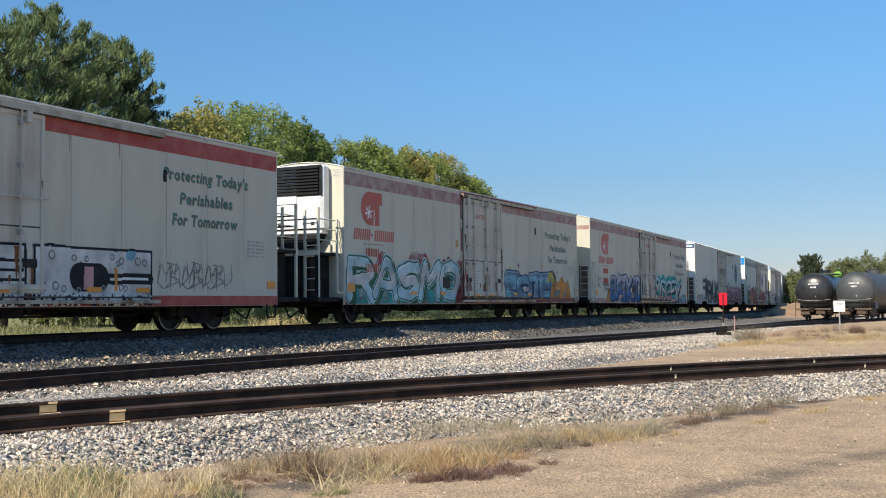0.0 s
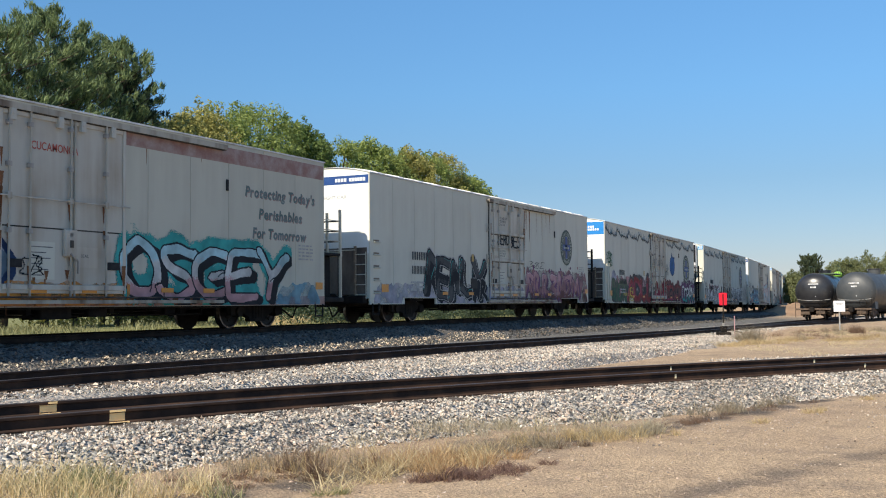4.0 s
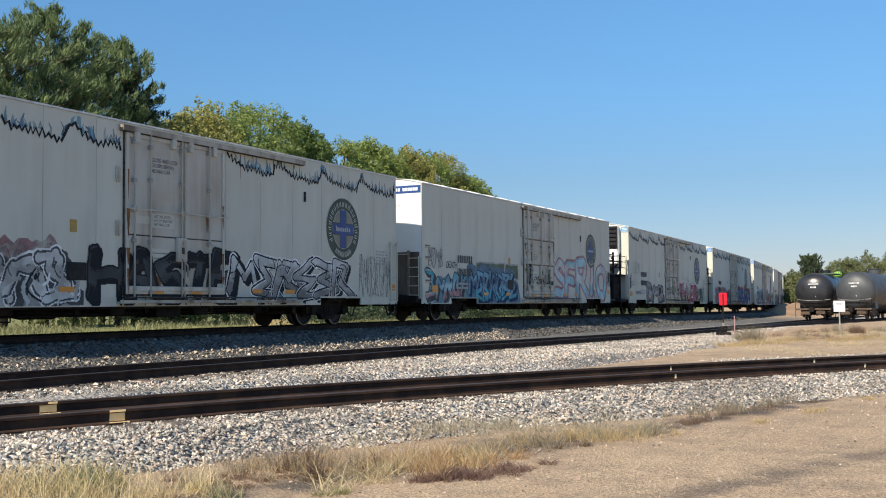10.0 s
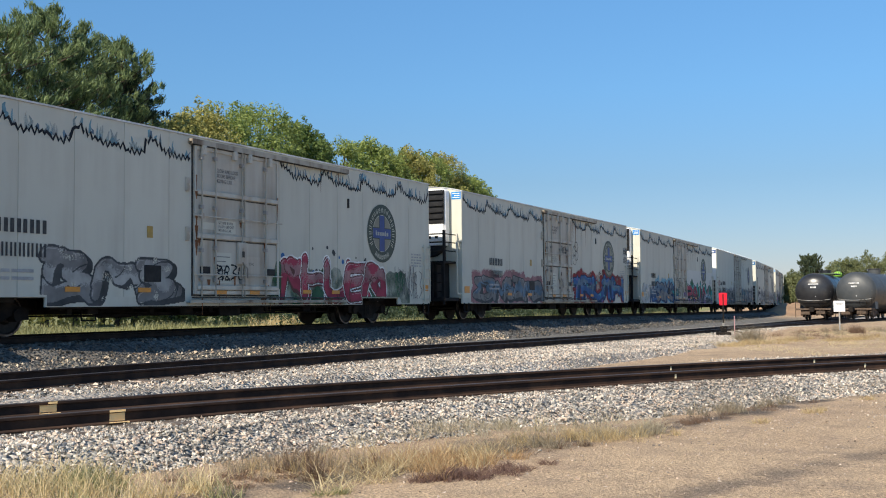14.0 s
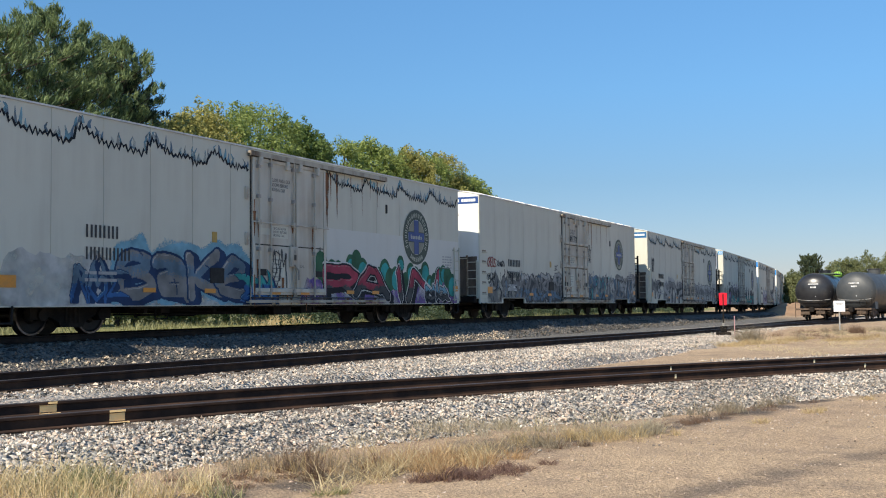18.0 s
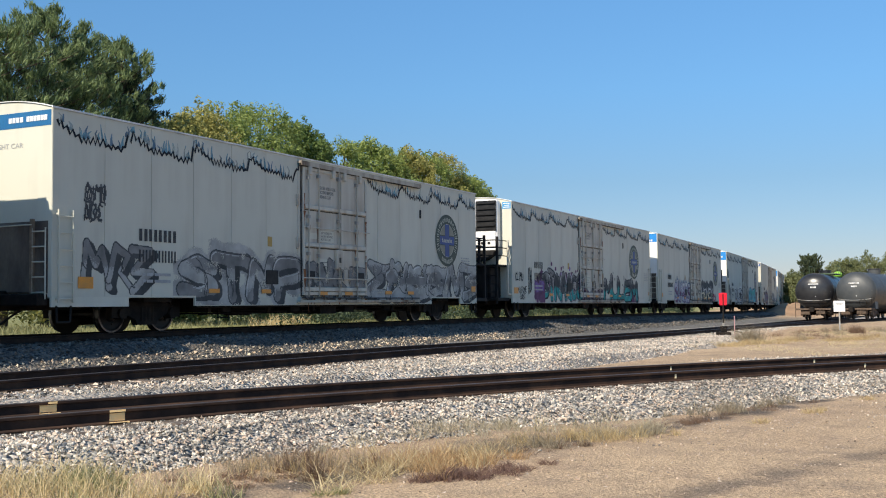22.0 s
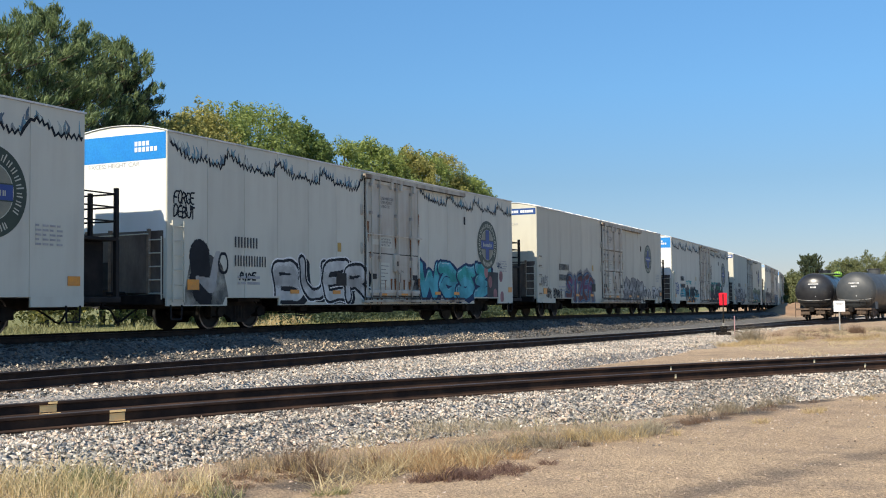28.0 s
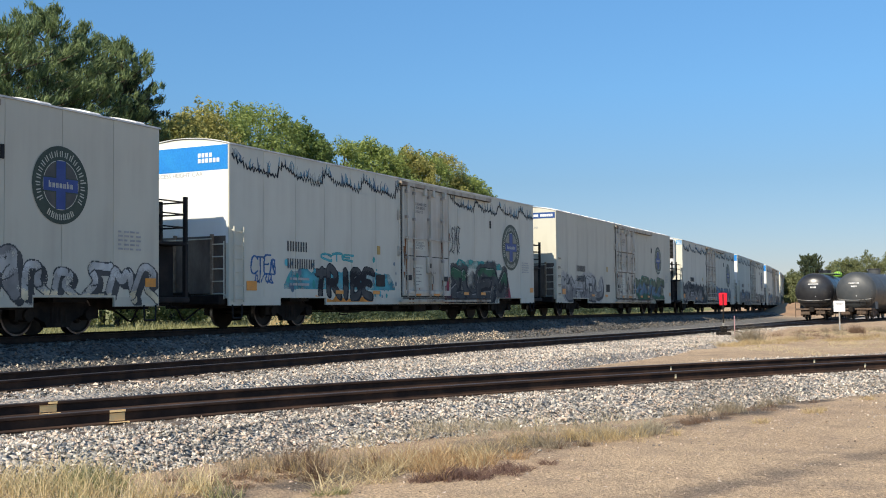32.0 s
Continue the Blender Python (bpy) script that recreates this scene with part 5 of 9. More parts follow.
def build_car(i, unit_left, paint, door, band, streaks=False, wide=False, label="", label_mat=None):
    """One car, its empty on the rail under its middle, its near side towards -y."""
    car = tagged(new("refrigerator_car"), label, "railcar", "cars of the freight train")
    cx = (END_BLIND - END_UNIT) / 2 * (1 if unit_left else -1)
    x0, x1 = cx - HALF, cx + HALF
    part("body", BODY_MESH[paint], car, at=pose(cx, 0, 0))
    part("roof", ROOF_MESH["ribbed" if door == "ribbed_roof" else "flat"], car, at=pose(cx, 0, 0))
    for k in range(PANELS):
        part("side_panel", PANEL_MESH[paint], car, at=pose(x0 + PANEL_W * (k + 0.5), -HW, FLOOR))
    mat = WHITE if paint == "white" else CREAM
    for a, c in sill_runs(i, x0, x1):
        part("skirt", skirt_mesh(c - a, mat), car, at=pose(a, -HW + 0.05, 0))
        part("skirt", skirt_mesh(c - a, mat), car, at=pose(a, HW, 0))
    add_door(car, "rods" if door == "rods" else "bars", streaks, 900 + i, i > 2)
    (add_unit_end(car, x0, True, wide, label_mat or LIGHTBLUE), add_blind_end(car, x1, False, band, paint == "white")) if unit_left else (add_blind_end(car, x0, True, band, paint == "white"), add_unit_end(car, x1, False, wide, label_mat or LIGHTBLUE))
    part("underframe", UNDERFRAME, car)
    part("fuel_tank", FUEL_TANK, car, at=pose(1.8, 0.55, 0.60))
    part("air_reservoir", RESERVOIR, car, at=pose(-3.4, -0.5, 0.60))
    part("crossover_step", BRAKE_LEVER, car, at=pose(-4.6, 0, 0))
    for s in (-1, 1):
        part("coupler", COUPLER, car, at=pose(-11.46, 0, 0) if s < 0 else pose(11.46, 0, 0, 0, 0, 180))
        part("brake_hose", HOSE, car, at=pose(-11.35, 0, 0) if s < 0 else pose(11.35, 0, 0, 0, 0, 180))
        truck = part("truck", SIDEFRAME, car, at=pose(7.85 * s, 0, 0))
        for a in (-0.89, 0.89):
            WHEELSETS.append((part("wheelset", WHEELSET, truck, at=pose(a, 0, 0.46)), a))
    part("brake_rigging", BRAKE_RIGGING, car)
    for x in (x0 + 0.12, x1 - 0.55):
        part("sill_step", SILL_STEP, car, at=pose(x, -HW, 0))
    foot = x1 - 0.55 if unit_left else x0 + 0.12
    if door == "ribbed_roof":
        for k in range(5):
            part("step_slot", STEP_SLOT, car, at=pose(foot + 0.3, SIDE, 1.05 + 0.42 * k))
            part("step_rung", STEP_RUNG, car, at=pose(foot + 0.3, SIDE, 1.05 + 0.42 * k))
    else:
        part("ladder", LADDER, car, at=pose(foot, -HW - 0.012, 0))
    part("vent_slot", SLOT, car, at=pose(5.78, SIDE, 3.68))
    part("inspection_box", DARK_BOX, car, at=pose(-3.3, SIDE, 1.42))
    for x in (-5.9, -3.6, 3.4, 5.0):
        part("reflector", REFLECTOR, car, at=pose(x, SIDE - 0.02, 1.02))
    part("orange_placard", PLACARD, car, at=pose(x0 + (0.4 if unit_left else 0.98), SIDE - 0.012, 1.17))
    part("orange_placard", PLACARD, car, at=Matrix.LocRotScale((x1 - 0.32, SIDE - 0.012, 1.2), None, (0.8, 1, 0.8)))
    return car, x0, x1


# ---- trees ----
def leaf_cloud(centres, radii, count, size, rnd, flat=0.8, shell=0.55, slim=0.5, long=1.0, lift=0.0):
    """Leaves scattered over clumps; returns corners and four-cornered faces."""
    c, r = np.array(centres), np.array(radii)
    w = r ** 2
    pick = rnd.choice(len(c), count, p=w / w.sum())
    d = rnd.normal(size=(count, 3))
    d /= np.linalg.norm(d, axis=1)[:, None]
    k = shell + (1.25 - shell) * rnd.random(count) ** 0.8
    p = c[pick] + d * (r[pick] * k)[:, None] * np.array([1, 1, flat])
    n = d + rnd.normal(size=(count, 3)) * 0.7 + np.array([0, 0, 0.35])
    n /= np.linalg.norm(n, axis=1)[:, None]
    if lift:
        # needles stand outwards from the stem and up
        a = c[pick] * np.array([1, 1, 0])
        a = a / (np.linalg.norm(a, axis=1)[:, None] + 0.3) * 0.8 + np.array([0, 0, lift]) + rnd.normal(size=(count, 3)) * 0.55
        n = np.cross(a, rnd.normal(size=(count, 3)))
        n /= np.linalg.norm(n, axis=1)[:, None]
    else:
        a = np.cross(n, rnd.normal(size=(count, 3)))
    a /= np.linalg.norm(a, axis=1)[:, None]
    b = np.cross(n, a)
    s = size * (0.55 + 0.9 * rnd.random(count))[:, None]
    v = np.stack([p - a * s * long, p - b * s * slim + n * s * 0.12, p + a * s * long, p + b * s * slim + n * s * 0.12], 1).reshape(-1, 3)
    return v, np.arange(count * 4).reshape(-1, 4)


def limb(b, a, c, r0, r1, bend, rnd, steps=5):
    a, c = Vector(a), Vector(c)
    pts = [a.lerp(c, i / steps) + Vector((rnd.uniform(-1, 1), rnd.uniform(-1, 1), rnd.uniform(-0.4, 0.4))) * bend * math.sin(math.pi * i / steps) for i in range(steps + 1)]
    for i in range(steps):
        q0, q1 = r0 + (r1 - r0) * i / steps, r0 + (r1 - r0) * (i + 1) / steps
        b.cyl(pts[i], pts[i + 1], q0, 7, r2=q1, cap=False)
    return pts


def broad_tree(x, y, height, spread, seed, mat, label, leaves=7000, size=0.2, clumps=26):
    rnd, nr = random.Random(seed), np.random.default_rng(seed)
    z0 = ground_z(x, y) - 0.1
    tree = tagged(new("tree"), label, "tree")
    tree.matrix_basis = pose(x, y, z0)
    b = Build()
    fork = height * 0.32
    limb(b, (0, 0, 0), (rnd.uniform(-0.3, 0.3), rnd.uniform(-0.3, 0.3), fork), 0.016 * height, 0.011 * height, 0.15, rnd)
    centres, radii = [], []
    for k in range(clumps):
        # boughs over an uneven dome, each ending in a rounded mass of leaves
        a, up = rnd.uniform(0, 2 * math.pi), rnd.uniform(-0.85, 1.0)
        q = math.sqrt(1 - up * up) * rnd.uniform(0.62, 1.0)
        p = (spread * 0.86 * q * math.cos(a), spread * 0.86 * q * math.sin(a), height * (0.56 + 0.35 * up * rnd.uniform(0.9, 1.0)))
        centres.append(p)
        radii.append(rnd.uniform(0.10, 0.22) * spread)
        if k % 5 == 0:
            limb(b, (0, 0, fork * rnd.uniform(0.7, 1.0)), p, 0.012 * height, 0.02, 0.3, rnd, 4)
        if up > 0.3 and k % 2:
            # a few shoots stand out of the outline
            centres.append((p[0] * 1.06, p[1] * 1.06, p[2] + radii[-1] * 1.15))
            radii.append(0.07 * spread)
    for k in range(14 if leaves > 6000 else 0):
        # shoots and brush round the foot
        a = rnd.uniform(0, 2 * math.pi)
        centres.append((spread * rnd.uniform(0.1, 0.85) * math.cos(a), spread * rnd.uniform(0.1, 0.85) * math.sin(a), height * rnd.uniform(0.03, 0.22)))
        radii.append(rnd.uniform(0.12, 0.2) * spread)
    part("trunk", b.mesh("trunk", BARK, smooth=True), tree)
    v, f = leaf_cloud(centres, radii, leaves, size, nr, shell=0.45)
    part("crown", big_mesh("crown", v, f, mat), tree)
    return tree


def pine_tree(x, y, height, spread, seed, label, tufts=9000, size=0.3, bare=0.18, mat=NEEDLE):
    rnd, nr = random.Random(seed), np.random.default_rng(seed)
    z0 = ground_z(x, y) - 0.1
    tree = tagged(new("pine_tree"), label, "tree")
    tree.matrix_basis = pose(x, y, z0)
    b = Build()
    limb(b, (0, 0, 0), (0.2, 0.1, height * 0.98), 0.014 * height, 0.03, 0.12, rnd, 8)
    centres, radii = [], []
    z = height * bare
    while z < height * 0.97:
        q = (z / height - bare) / (1 - bare)
        reach = spread * (1 - q ** 4.5) * rnd.uniform(0.75, 1.1) * (0.6 + 0.4 * min(1, q * 4)) + 0.35
        for k in range(rnd.randint(7, 9)):
            a = rnd.uniform(0, 2 * math.pi)
            rr = reach * rnd.uniform(0.6, 1.12)
            tip = (rr * math.cos(a), rr * math.sin(a), z + rr * 0.30 + rnd.uniform(-0.2, 0.35))
            limb(b, (0, 0, z), tip, 0.035, 0.01, 0.1, rnd, 3)
            for f in (0.3, 0.5, 0.68, 0.84, 0.95, 1.03):
                # tufts stand up from the bough, the outer ones tightest
                for side in (-1, 1):
                    centres.append((tip[0] * f - side * 0.16 * math.sin(a) * rr * (1.1 - f) + rnd.uniform(-0.15, 0.15), tip[1] * f + side * 0.16 * math.cos(a) * rr * (1.1 - f) + rnd.uniform(-0.15, 0.15), z + (tip[2] - z) * f + 0.15 + rnd.uniform(0, 0.25)))
                    radii.append(rnd.uniform(0.11, 0.22) * spread / 3.6)
        z += rnd.uniform(0.45, 0.7) * height / 14
    part("trunk", b.mesh("trunk", BARK, smooth=True), tree)
    v, f = leaf_cloud(centres, radii, tufts, size, nr, flat=1.5, shell=0.1, long=1.9, slim=0.32, lift=1.2)
    part("crown", big_mesh("crown", v, f, mat), tree)
    return tree


# the belt of trees behind the main track: x, y, height, spread, kind
KINDS = {"leaf": (LEAF, "dense green leafy tree behind the main track"), "gold": (LEAF_GOLD, "leafy tree turning yellow behind the main track"), "dark": (LEAF_DARK, "deep green leafy tree behind the main track")}
for _k, (_x, _y, _h, _s, _m) in enumerate([
    (41.4, 34.8, 10.7, 2.6, "gold"), (43.2, 36.2, 11.5, 3.2, "gold"), (46.0, 37.3, 12.5, 3.6, "gold"), (49.0, 37.5, 13.2, 3.8, "leaf"), (52.0, 37.4, 13.8, 3.6, "leaf"), (55.0, 37.2, 13.2, 3.2, "dark"), (57.2, 37.6, 13.1, 2.6, "dark"), (60.3, 37.5, 13.0, 3.2, "leaf"),
    (64.1, 37.2, 13.2, 3.0, "leaf"), (67.4, 37.6, 13.3, 3.0, "leaf"), (69.9, 37.2, 13.3, 2.8, "gold"), (72.6, 37.3, 13.7, 3.1, "leaf"), (75.8, 37.4, 13.7, 3.0, "gold"), (78.6, 37.4, 13.0, 2.9, "leaf"), (81.3, 37.4, 12.4, 2.6, "leaf"), (84.2, 37.6, 11.3, 2.2, "leaf"),
    (40.5, 38.5, 10.6, 3.6, "gold"), (36.0, 40.0, 10.4, 4.0, "leaf"), (49.5, 41.0, 11.6, 4.0, "leaf"), (57.5, 41.0, 11.0, 4.0, "leaf"), (66.0, 41.0, 11.4, 4.0, "leaf"), (74.0, 41.5, 12.2, 4.2, "leaf"),
]):
    broad_tree(_x, _y, _h, _s, 100 + _k, *KINDS[_m], 17500 if _y < 39.5 else 4500, 0.088 if _y < 39.5 else 0.15, 110)
for _k, (_x, _y, _h, _s) in enumerate([(39.2, 36.2, 13.6, 2.6), (36.9, 36.6, 13.5, 3.2), (34.8, 36.3, 13.6, 3.2), (32.7, 36.4, 12.8, 3.6), (30.4, 36.5, 12.4, 4.0), (39.9, 35.9, 11.9, 1.5)]):
    pine_tree(_x, _y, _h, _s, 300 + _k, "tall dark green pine behind the main track" if _s > 2 else "slim dark pine beside the taller pines", 37000 if _s > 2 else 22000, 0.066, 0.05, NEEDLE if _s > 2 else NEEDLE_DARK)
# far woods past the tank cars
for _k, (_x, _y, _h, _s) in enumerate([(168, 24.6, 6.6, 3.2), (176, 26.6, 6.0, 3.4), (160, 23.2, 5.4, 2.6), (176, 18.9, 8.6, 3.4), (180, 16.0, 9.2, 4.2), (184, 12.6, 9.4, 4.6), (182, 8.6, 9.2, 4.6), (186, 4.2, 9.4, 4.8), (190, 20.6, 9.2, 4.0), (150, 21.8, 3.6, 2.2)]):
    broad_tree(_x, _y, _h, _s, 500 + _k, FAR_LEAF, "dull green tree in the far woods past the tank cars", 10000, 0.13, 70)
pine_tree(158, 21.35, 7.7, 1.25, 640, "lone dark pine past the tank cars", 7000, 0.13, 0.64, FAR_NEEDLE)

_nr = np.random.default_rng(61)
_cs = [(_nr.uniform(22, 92), _nr.uniform(33.6, 35.6)) for _ in range(150)]
_v, _f = leaf_cloud([(x, y, ground_z(x, y) + _nr.uniform(0.2, 1.1)) for x, y in _cs], _nr.uniform(0.35, 1.05, 150), 22000, 0.08, _nr, shell=0.1)
tagged(new("brush", big_mesh("brush", _v, _f, LEAF_GOLD)), "low green and yellowish brush along the foot of the trees", "brush", kind="stuff")

_cs = [(x, main_y(x) + _nr.uniform(5.0, 8.5)) for x in _nr.uniform(37, 118, 420)]
_v, _f = leaf_cloud([(x, y, ground_z(x, y) + _nr.uniform(0.1, 0.75)) for x, y in _cs], _nr.uniform(0.25, 0.6, 420), 32000, 0.07, _nr, shell=0.1)
tagged(new("brush", big_mesh("brush", _v, _f, NEEDLE_DARK)), "dark tangled weeds grown up beyond the main track", "brush", kind="stuff")

build_track("track_main", MAIN_LINE, "main track with rust-brown rails on timber ties", -12, 140)
build_track("track_middle", MID_LINE, "middle track with rust-brown rails on timber ties", -2, 110)
build_track("track_branch", BRANCH_LINE, "turnout track leaving the middle track", 54, 110)
build_track("track_near", NEAR_LINE, "near track with rust-brown rails on timber ties", 0, 34)


# ---- crushed stone, pebbles and weeds ----
def stone_mesh(name, centres, sizes, mat, rnd):
    """Many small broken stones in one mesh."""
    base = np.array([(-1.25, 0, 0), (1.25, 0, 0), (0, -1.25, 0), (0, 1.25, 0), (0, 0, -1.25), (0, 0, 1.25)], float)
    tri = np.array([(0, 5, 2), (2, 5, 1), (1, 5, 3), (3, 5, 0), (2, 4, 0), (1, 4, 2), (3, 4, 1), (0, 4, 3)])
    n = len(centres)
    q = rnd.normal(size=(n, 4)) * np.array([1.0, 0.33, 0.33, 1.0])
    q /= np.linalg.norm(q, axis=1)[:, None]
    w, x, y, z = q.T
    rot = np.stack([1 - 2 * (y * y + z * z), 2 * (x * y - z * w), 2 * (x * z + y * w), 2 * (x * y + z * w), 1 - 2 * (x * x + z * z), 2 * (y * z - x * w), 2 * (x * z - y * w), 2 * (y * z + x * w), 1 - 2 * (x * x + y * y)], 1).reshape(n, 3, 3)
    shape = base[None] * rnd.uniform(0.45, 1.05, (n, 1, 3)) * np.array([1.05, 0.85, 0.6]) + rnd.normal(0, 0.36, (n, 6, 3)) * np.array([1, 1, 0.7])
    v = np.einsum("nij,nkj->nki", rot, shape) * sizes[:, None, None] + centres[:, None, :]
    f = tri[None] + (np.arange(n) * 6)[:, None, None]
    return big_mesh(name, v.reshape(-1, 3), f.reshape(-1, 3), mat)


def scatter_on_bed(line, left, right, d0, d1, x0, x1, count, lo, hi, rnd):
    side = sideways(line)
    idx = [i for i in range(len(line) - 1) if x0 <= line[i].x <= x1]
    p = np.array([tuple(line[i]) for i in idx])
    e = np.array([tuple(line[i + 1] - line[i]) for i in idx])
    s = np.array([tuple(side[i]) for i in idx])
    k = rnd.integers(0, len(idx), count)
    d = rnd.uniform(d0, d1, count)
    c = p[k] + e[k] * rnd.random(count)[:, None] + s[k] * d[:, None]
    rt = np.array([right(q) for q in c[:, 0]]) if callable(right) else right
    out = np.maximum(0, np.maximum(d - left, -d - rt))
    if line is not NEAR_LINE:
        near = np.array([(p.x, p.y) for p in NEAR_LINE])
        gap = np.array([np.hypot(near[:, 0] - q[0], near[:, 1] - q[1]).min() for q in c])
        ok = (gap > 2.4) & (out < 1.3)
        c, d, out = c[ok], d[ok], out[ok]
    count = len(c)
    c[:, 2] += -RAIL_H - 0.028 - 0.42 * out + rnd.uniform(-0.004, 0.02, count) - np.where(np.abs(d) < 0.7, 0.017, 0.0)
    return c, rnd.uniform(lo, hi, count) ** 1.0


def build_stones():
    rnd = np.random.default_rng(5)
    beds = [("near", NEAR_LINE, 2.6, lambda x: lerp_rows(NEAR_WIDTH, x), -3.1, -0.8, 3, 31, 50000, 0.0115, 0.025), ("near", NEAR_LINE, 2.6, 1.75, 0.8, 3.6, 3, 31, 12000, 0.013, 0.03), ("near", NEAR_LINE, 2.6, 1.75, -0.66, 0.66, 4, 30, 7000, 0.012, 0.026), ("middle", MID_LINE, 2.9, 2.2, -0.66, 0.66, 8, 50, 6000, 0.016, 0.032),
            ("middle", MID_LINE, 2.9, lambda x: lerp_rows(MID_WIDTH, x), -5.4, -0.8, 6, 50, 32000, 0.0155, 0.03), ("middle", MID_LINE, 2.9, 2.2, 0.8, 4.4, 8, 60, 8500, 0.022, 0.044), ("middle", MID_LINE, 2.9, lambda x: lerp_rows(MID_WIDTH, x), -3.6, -0.8, 50, 84, 3500, 0.03, 0.055), ("middle", MID_LINE, 2.9, 2.2, 0.8, 3.6, 60, 90, 2500, 0.03, 0.055), ("main", MAIN_LINE, 2.2, 2.0, -2.55, -0.8, 8, 70, 5000, 0.026, 0.05), ("main", MAIN_LINE, 2.2, 2.0, -4.3, -2.55, 8, 38, 4200, 0.022, 0.044), ("main", MAIN_LINE, 2.2, 2.0, -4.3, -2.551, 38, 118, 5600, 0.03, 0.06)]
    for name, line, left, right, d0, d1, x0, x1, n, lo, hi in beds:
        c, s = scatter_on_bed(line, left, right, d0, d1, x0, x1, n, lo, hi, rnd)
        # stones lying in the train's shadow get the darkened colour
        shaded = name == "main" and (d0 > -3 or x0 > 30)
        tagged(new("ballast_stones", stone_mesh("ballast_stones", c, s, SHADED_STONE if shaded else MAIN_STONE if name == "main" else STONE, rnd)), ("sooty crushed stones along the main track, darkened for the train's shade" if shaded else "loose grey and pinkish crushed stones beside the " + name + " track"), "ballast", kind="stuff")
    # stray stones that have rolled past the toe, and the gravel spread on the far side of the near track
    c, s = scatter_on_bed(NEAR_LINE, 2.6, 1.75, -4.3, -2.9, 3, 30, 500, 0.005, 0.014, rnd)
    c[:, 2] = [ground_z(a, b) + 0.004 for a, b in c[:, :2]]
    c2, s2 = scatter_on_bed(NEAR_LINE, 2.6, 1.75, 3.3, 6.0, 22, 35, 4500, 0.014, 0.034, rnd)
    c2[:, 2] = np.maximum(c2[:, 2], [ground_z(a, b) + 0.006 for a, b in c2[:, :2]])
    tagged(new("stray_stones", stone_mesh("stray_stones", np.concatenate([c, c2]), np.concatenate([s, s2]), STONE, rnd)), "stray crushed stones spilled over the dirt beside the near track", "ballast", kind="stuff")
    n = 15000
    x, y = rnd.uniform(5, 22, n), rnd.uniform(-3, 7, n)
    c = np.array([(a, b, ground_z(a, b) + 0.002) for a, b in zip(x, y)])
    tagged(new("dirt_pebbles", stone_mesh("dirt_pebbles", c, 0.0035 + 0.016 * rnd.random(n) ** 5, PEBBLE, rnd)), "small pale pebbles on the sandy dirt", "pebbles", kind="stuff")


build_stones()


def blades(spots, count, height, width, rnd, lean=0.5, curl=0.5):
    """Bent blades of grass round spots of (x, y, radius and, on stones, height); four corners and a tip pair each."""
    sp = np.array([tuple(q) + (-9.0,) * (4 - len(q)) for q in spots], float)
    w = sp[:, 2] ** 1.6
    k = rnd.choice(len(sp), count, p=w / w.sum())
    a, r = rnd.uniform(0, 2 * np.pi, count), np.sqrt(rnd.random(count)) * sp[k, 2]
    x, y = sp[k, 0] + np.cos(a) * r, sp[k, 1] + np.sin(a) * r
    z = np.array([ground_z(p, q) for p, q in zip(x, y)]) - 0.01
    z = np.maximum(z, sp[k, 3])
    h = height * rnd.uniform(0.35, 1.15, count) * (1 - 0.45 * (r / sp[k, 2]) ** 2)
    dx, dy = rnd.normal(0, lean, count) * h, rnd.normal(0, lean, count) * h
    b = rnd.uniform(0, 2 * np.pi, count)
    wx, wy = np.cos(b) * width / 2, np.sin(b) * width / 2
    rows = []
    for f, q in ((0.0, 1.0), (0.55, 0.8), (1.0, 0.12)):
        bx, by = x + dx * f ** (1 + curl), y + dy * f ** (1 + curl)
        bz = z + h * (f - 0.18 * curl * f * f)
        rows += [np.stack([bx - wx * q, by - wy * q, bz], 1), np.stack([bx + wx * q, by + wy * q, bz], 1)]
    v = np.stack(rows, 1).reshape(-1, 3)
    i = (np.arange(count) * 6)[:, None]
    return v, np.concatenate([i + np.array([[0, 1, 3, 2]]), i + np.array([[2, 3, 5, 4]])])


def weeds(name, label, spots, count, height, width, mat, seed, lean=0.5):
    v, f = blades(spots, count, height, width, np.random.default_rng(seed), lean)
    tagged(new(name, big_mesh(name, v, f, mat)), label, "grass", kind="stuff")


_r = random.Random(3)
# bed toe of the near track, metres along and out from its centre
TOE = [(NEAR_LINE[i], sideways(NEAR_LINE)[i]) for i in range(len(NEAR_LINE))]


def toe_spots(x0, x1, d0, d1, n, r0, r1):
    out = []
    pool = [(p, s) for p, s in TOE if x0 <= p.x <= x1]
    for _ in range(n):
        p, s = _r.choice(pool)
        q = p - s * _r.uniform(d0, d1)
        out.append((q.x + _r.uniform(-0.4, 0.4), q.y + _r.uniform(-0.2, 0.2), _r.uniform(r0, r1)))
    return out


def clump(cx, cy, sx, sy, n, r0, r1, z=None):
    """n tufts scattered round a middle, along and across the near track's edge."""
    out = []
    for _ in range(n):
        u, w = _r.gauss(0, sx), _r.gauss(0, sy)
        q = (cx + 0.92 * u + 0.39 * w, cy - 0.39 * u + 0.92 * w, _r.uniform(r0, r1))
        out.append(q if z is None else q + (z,))
    return out


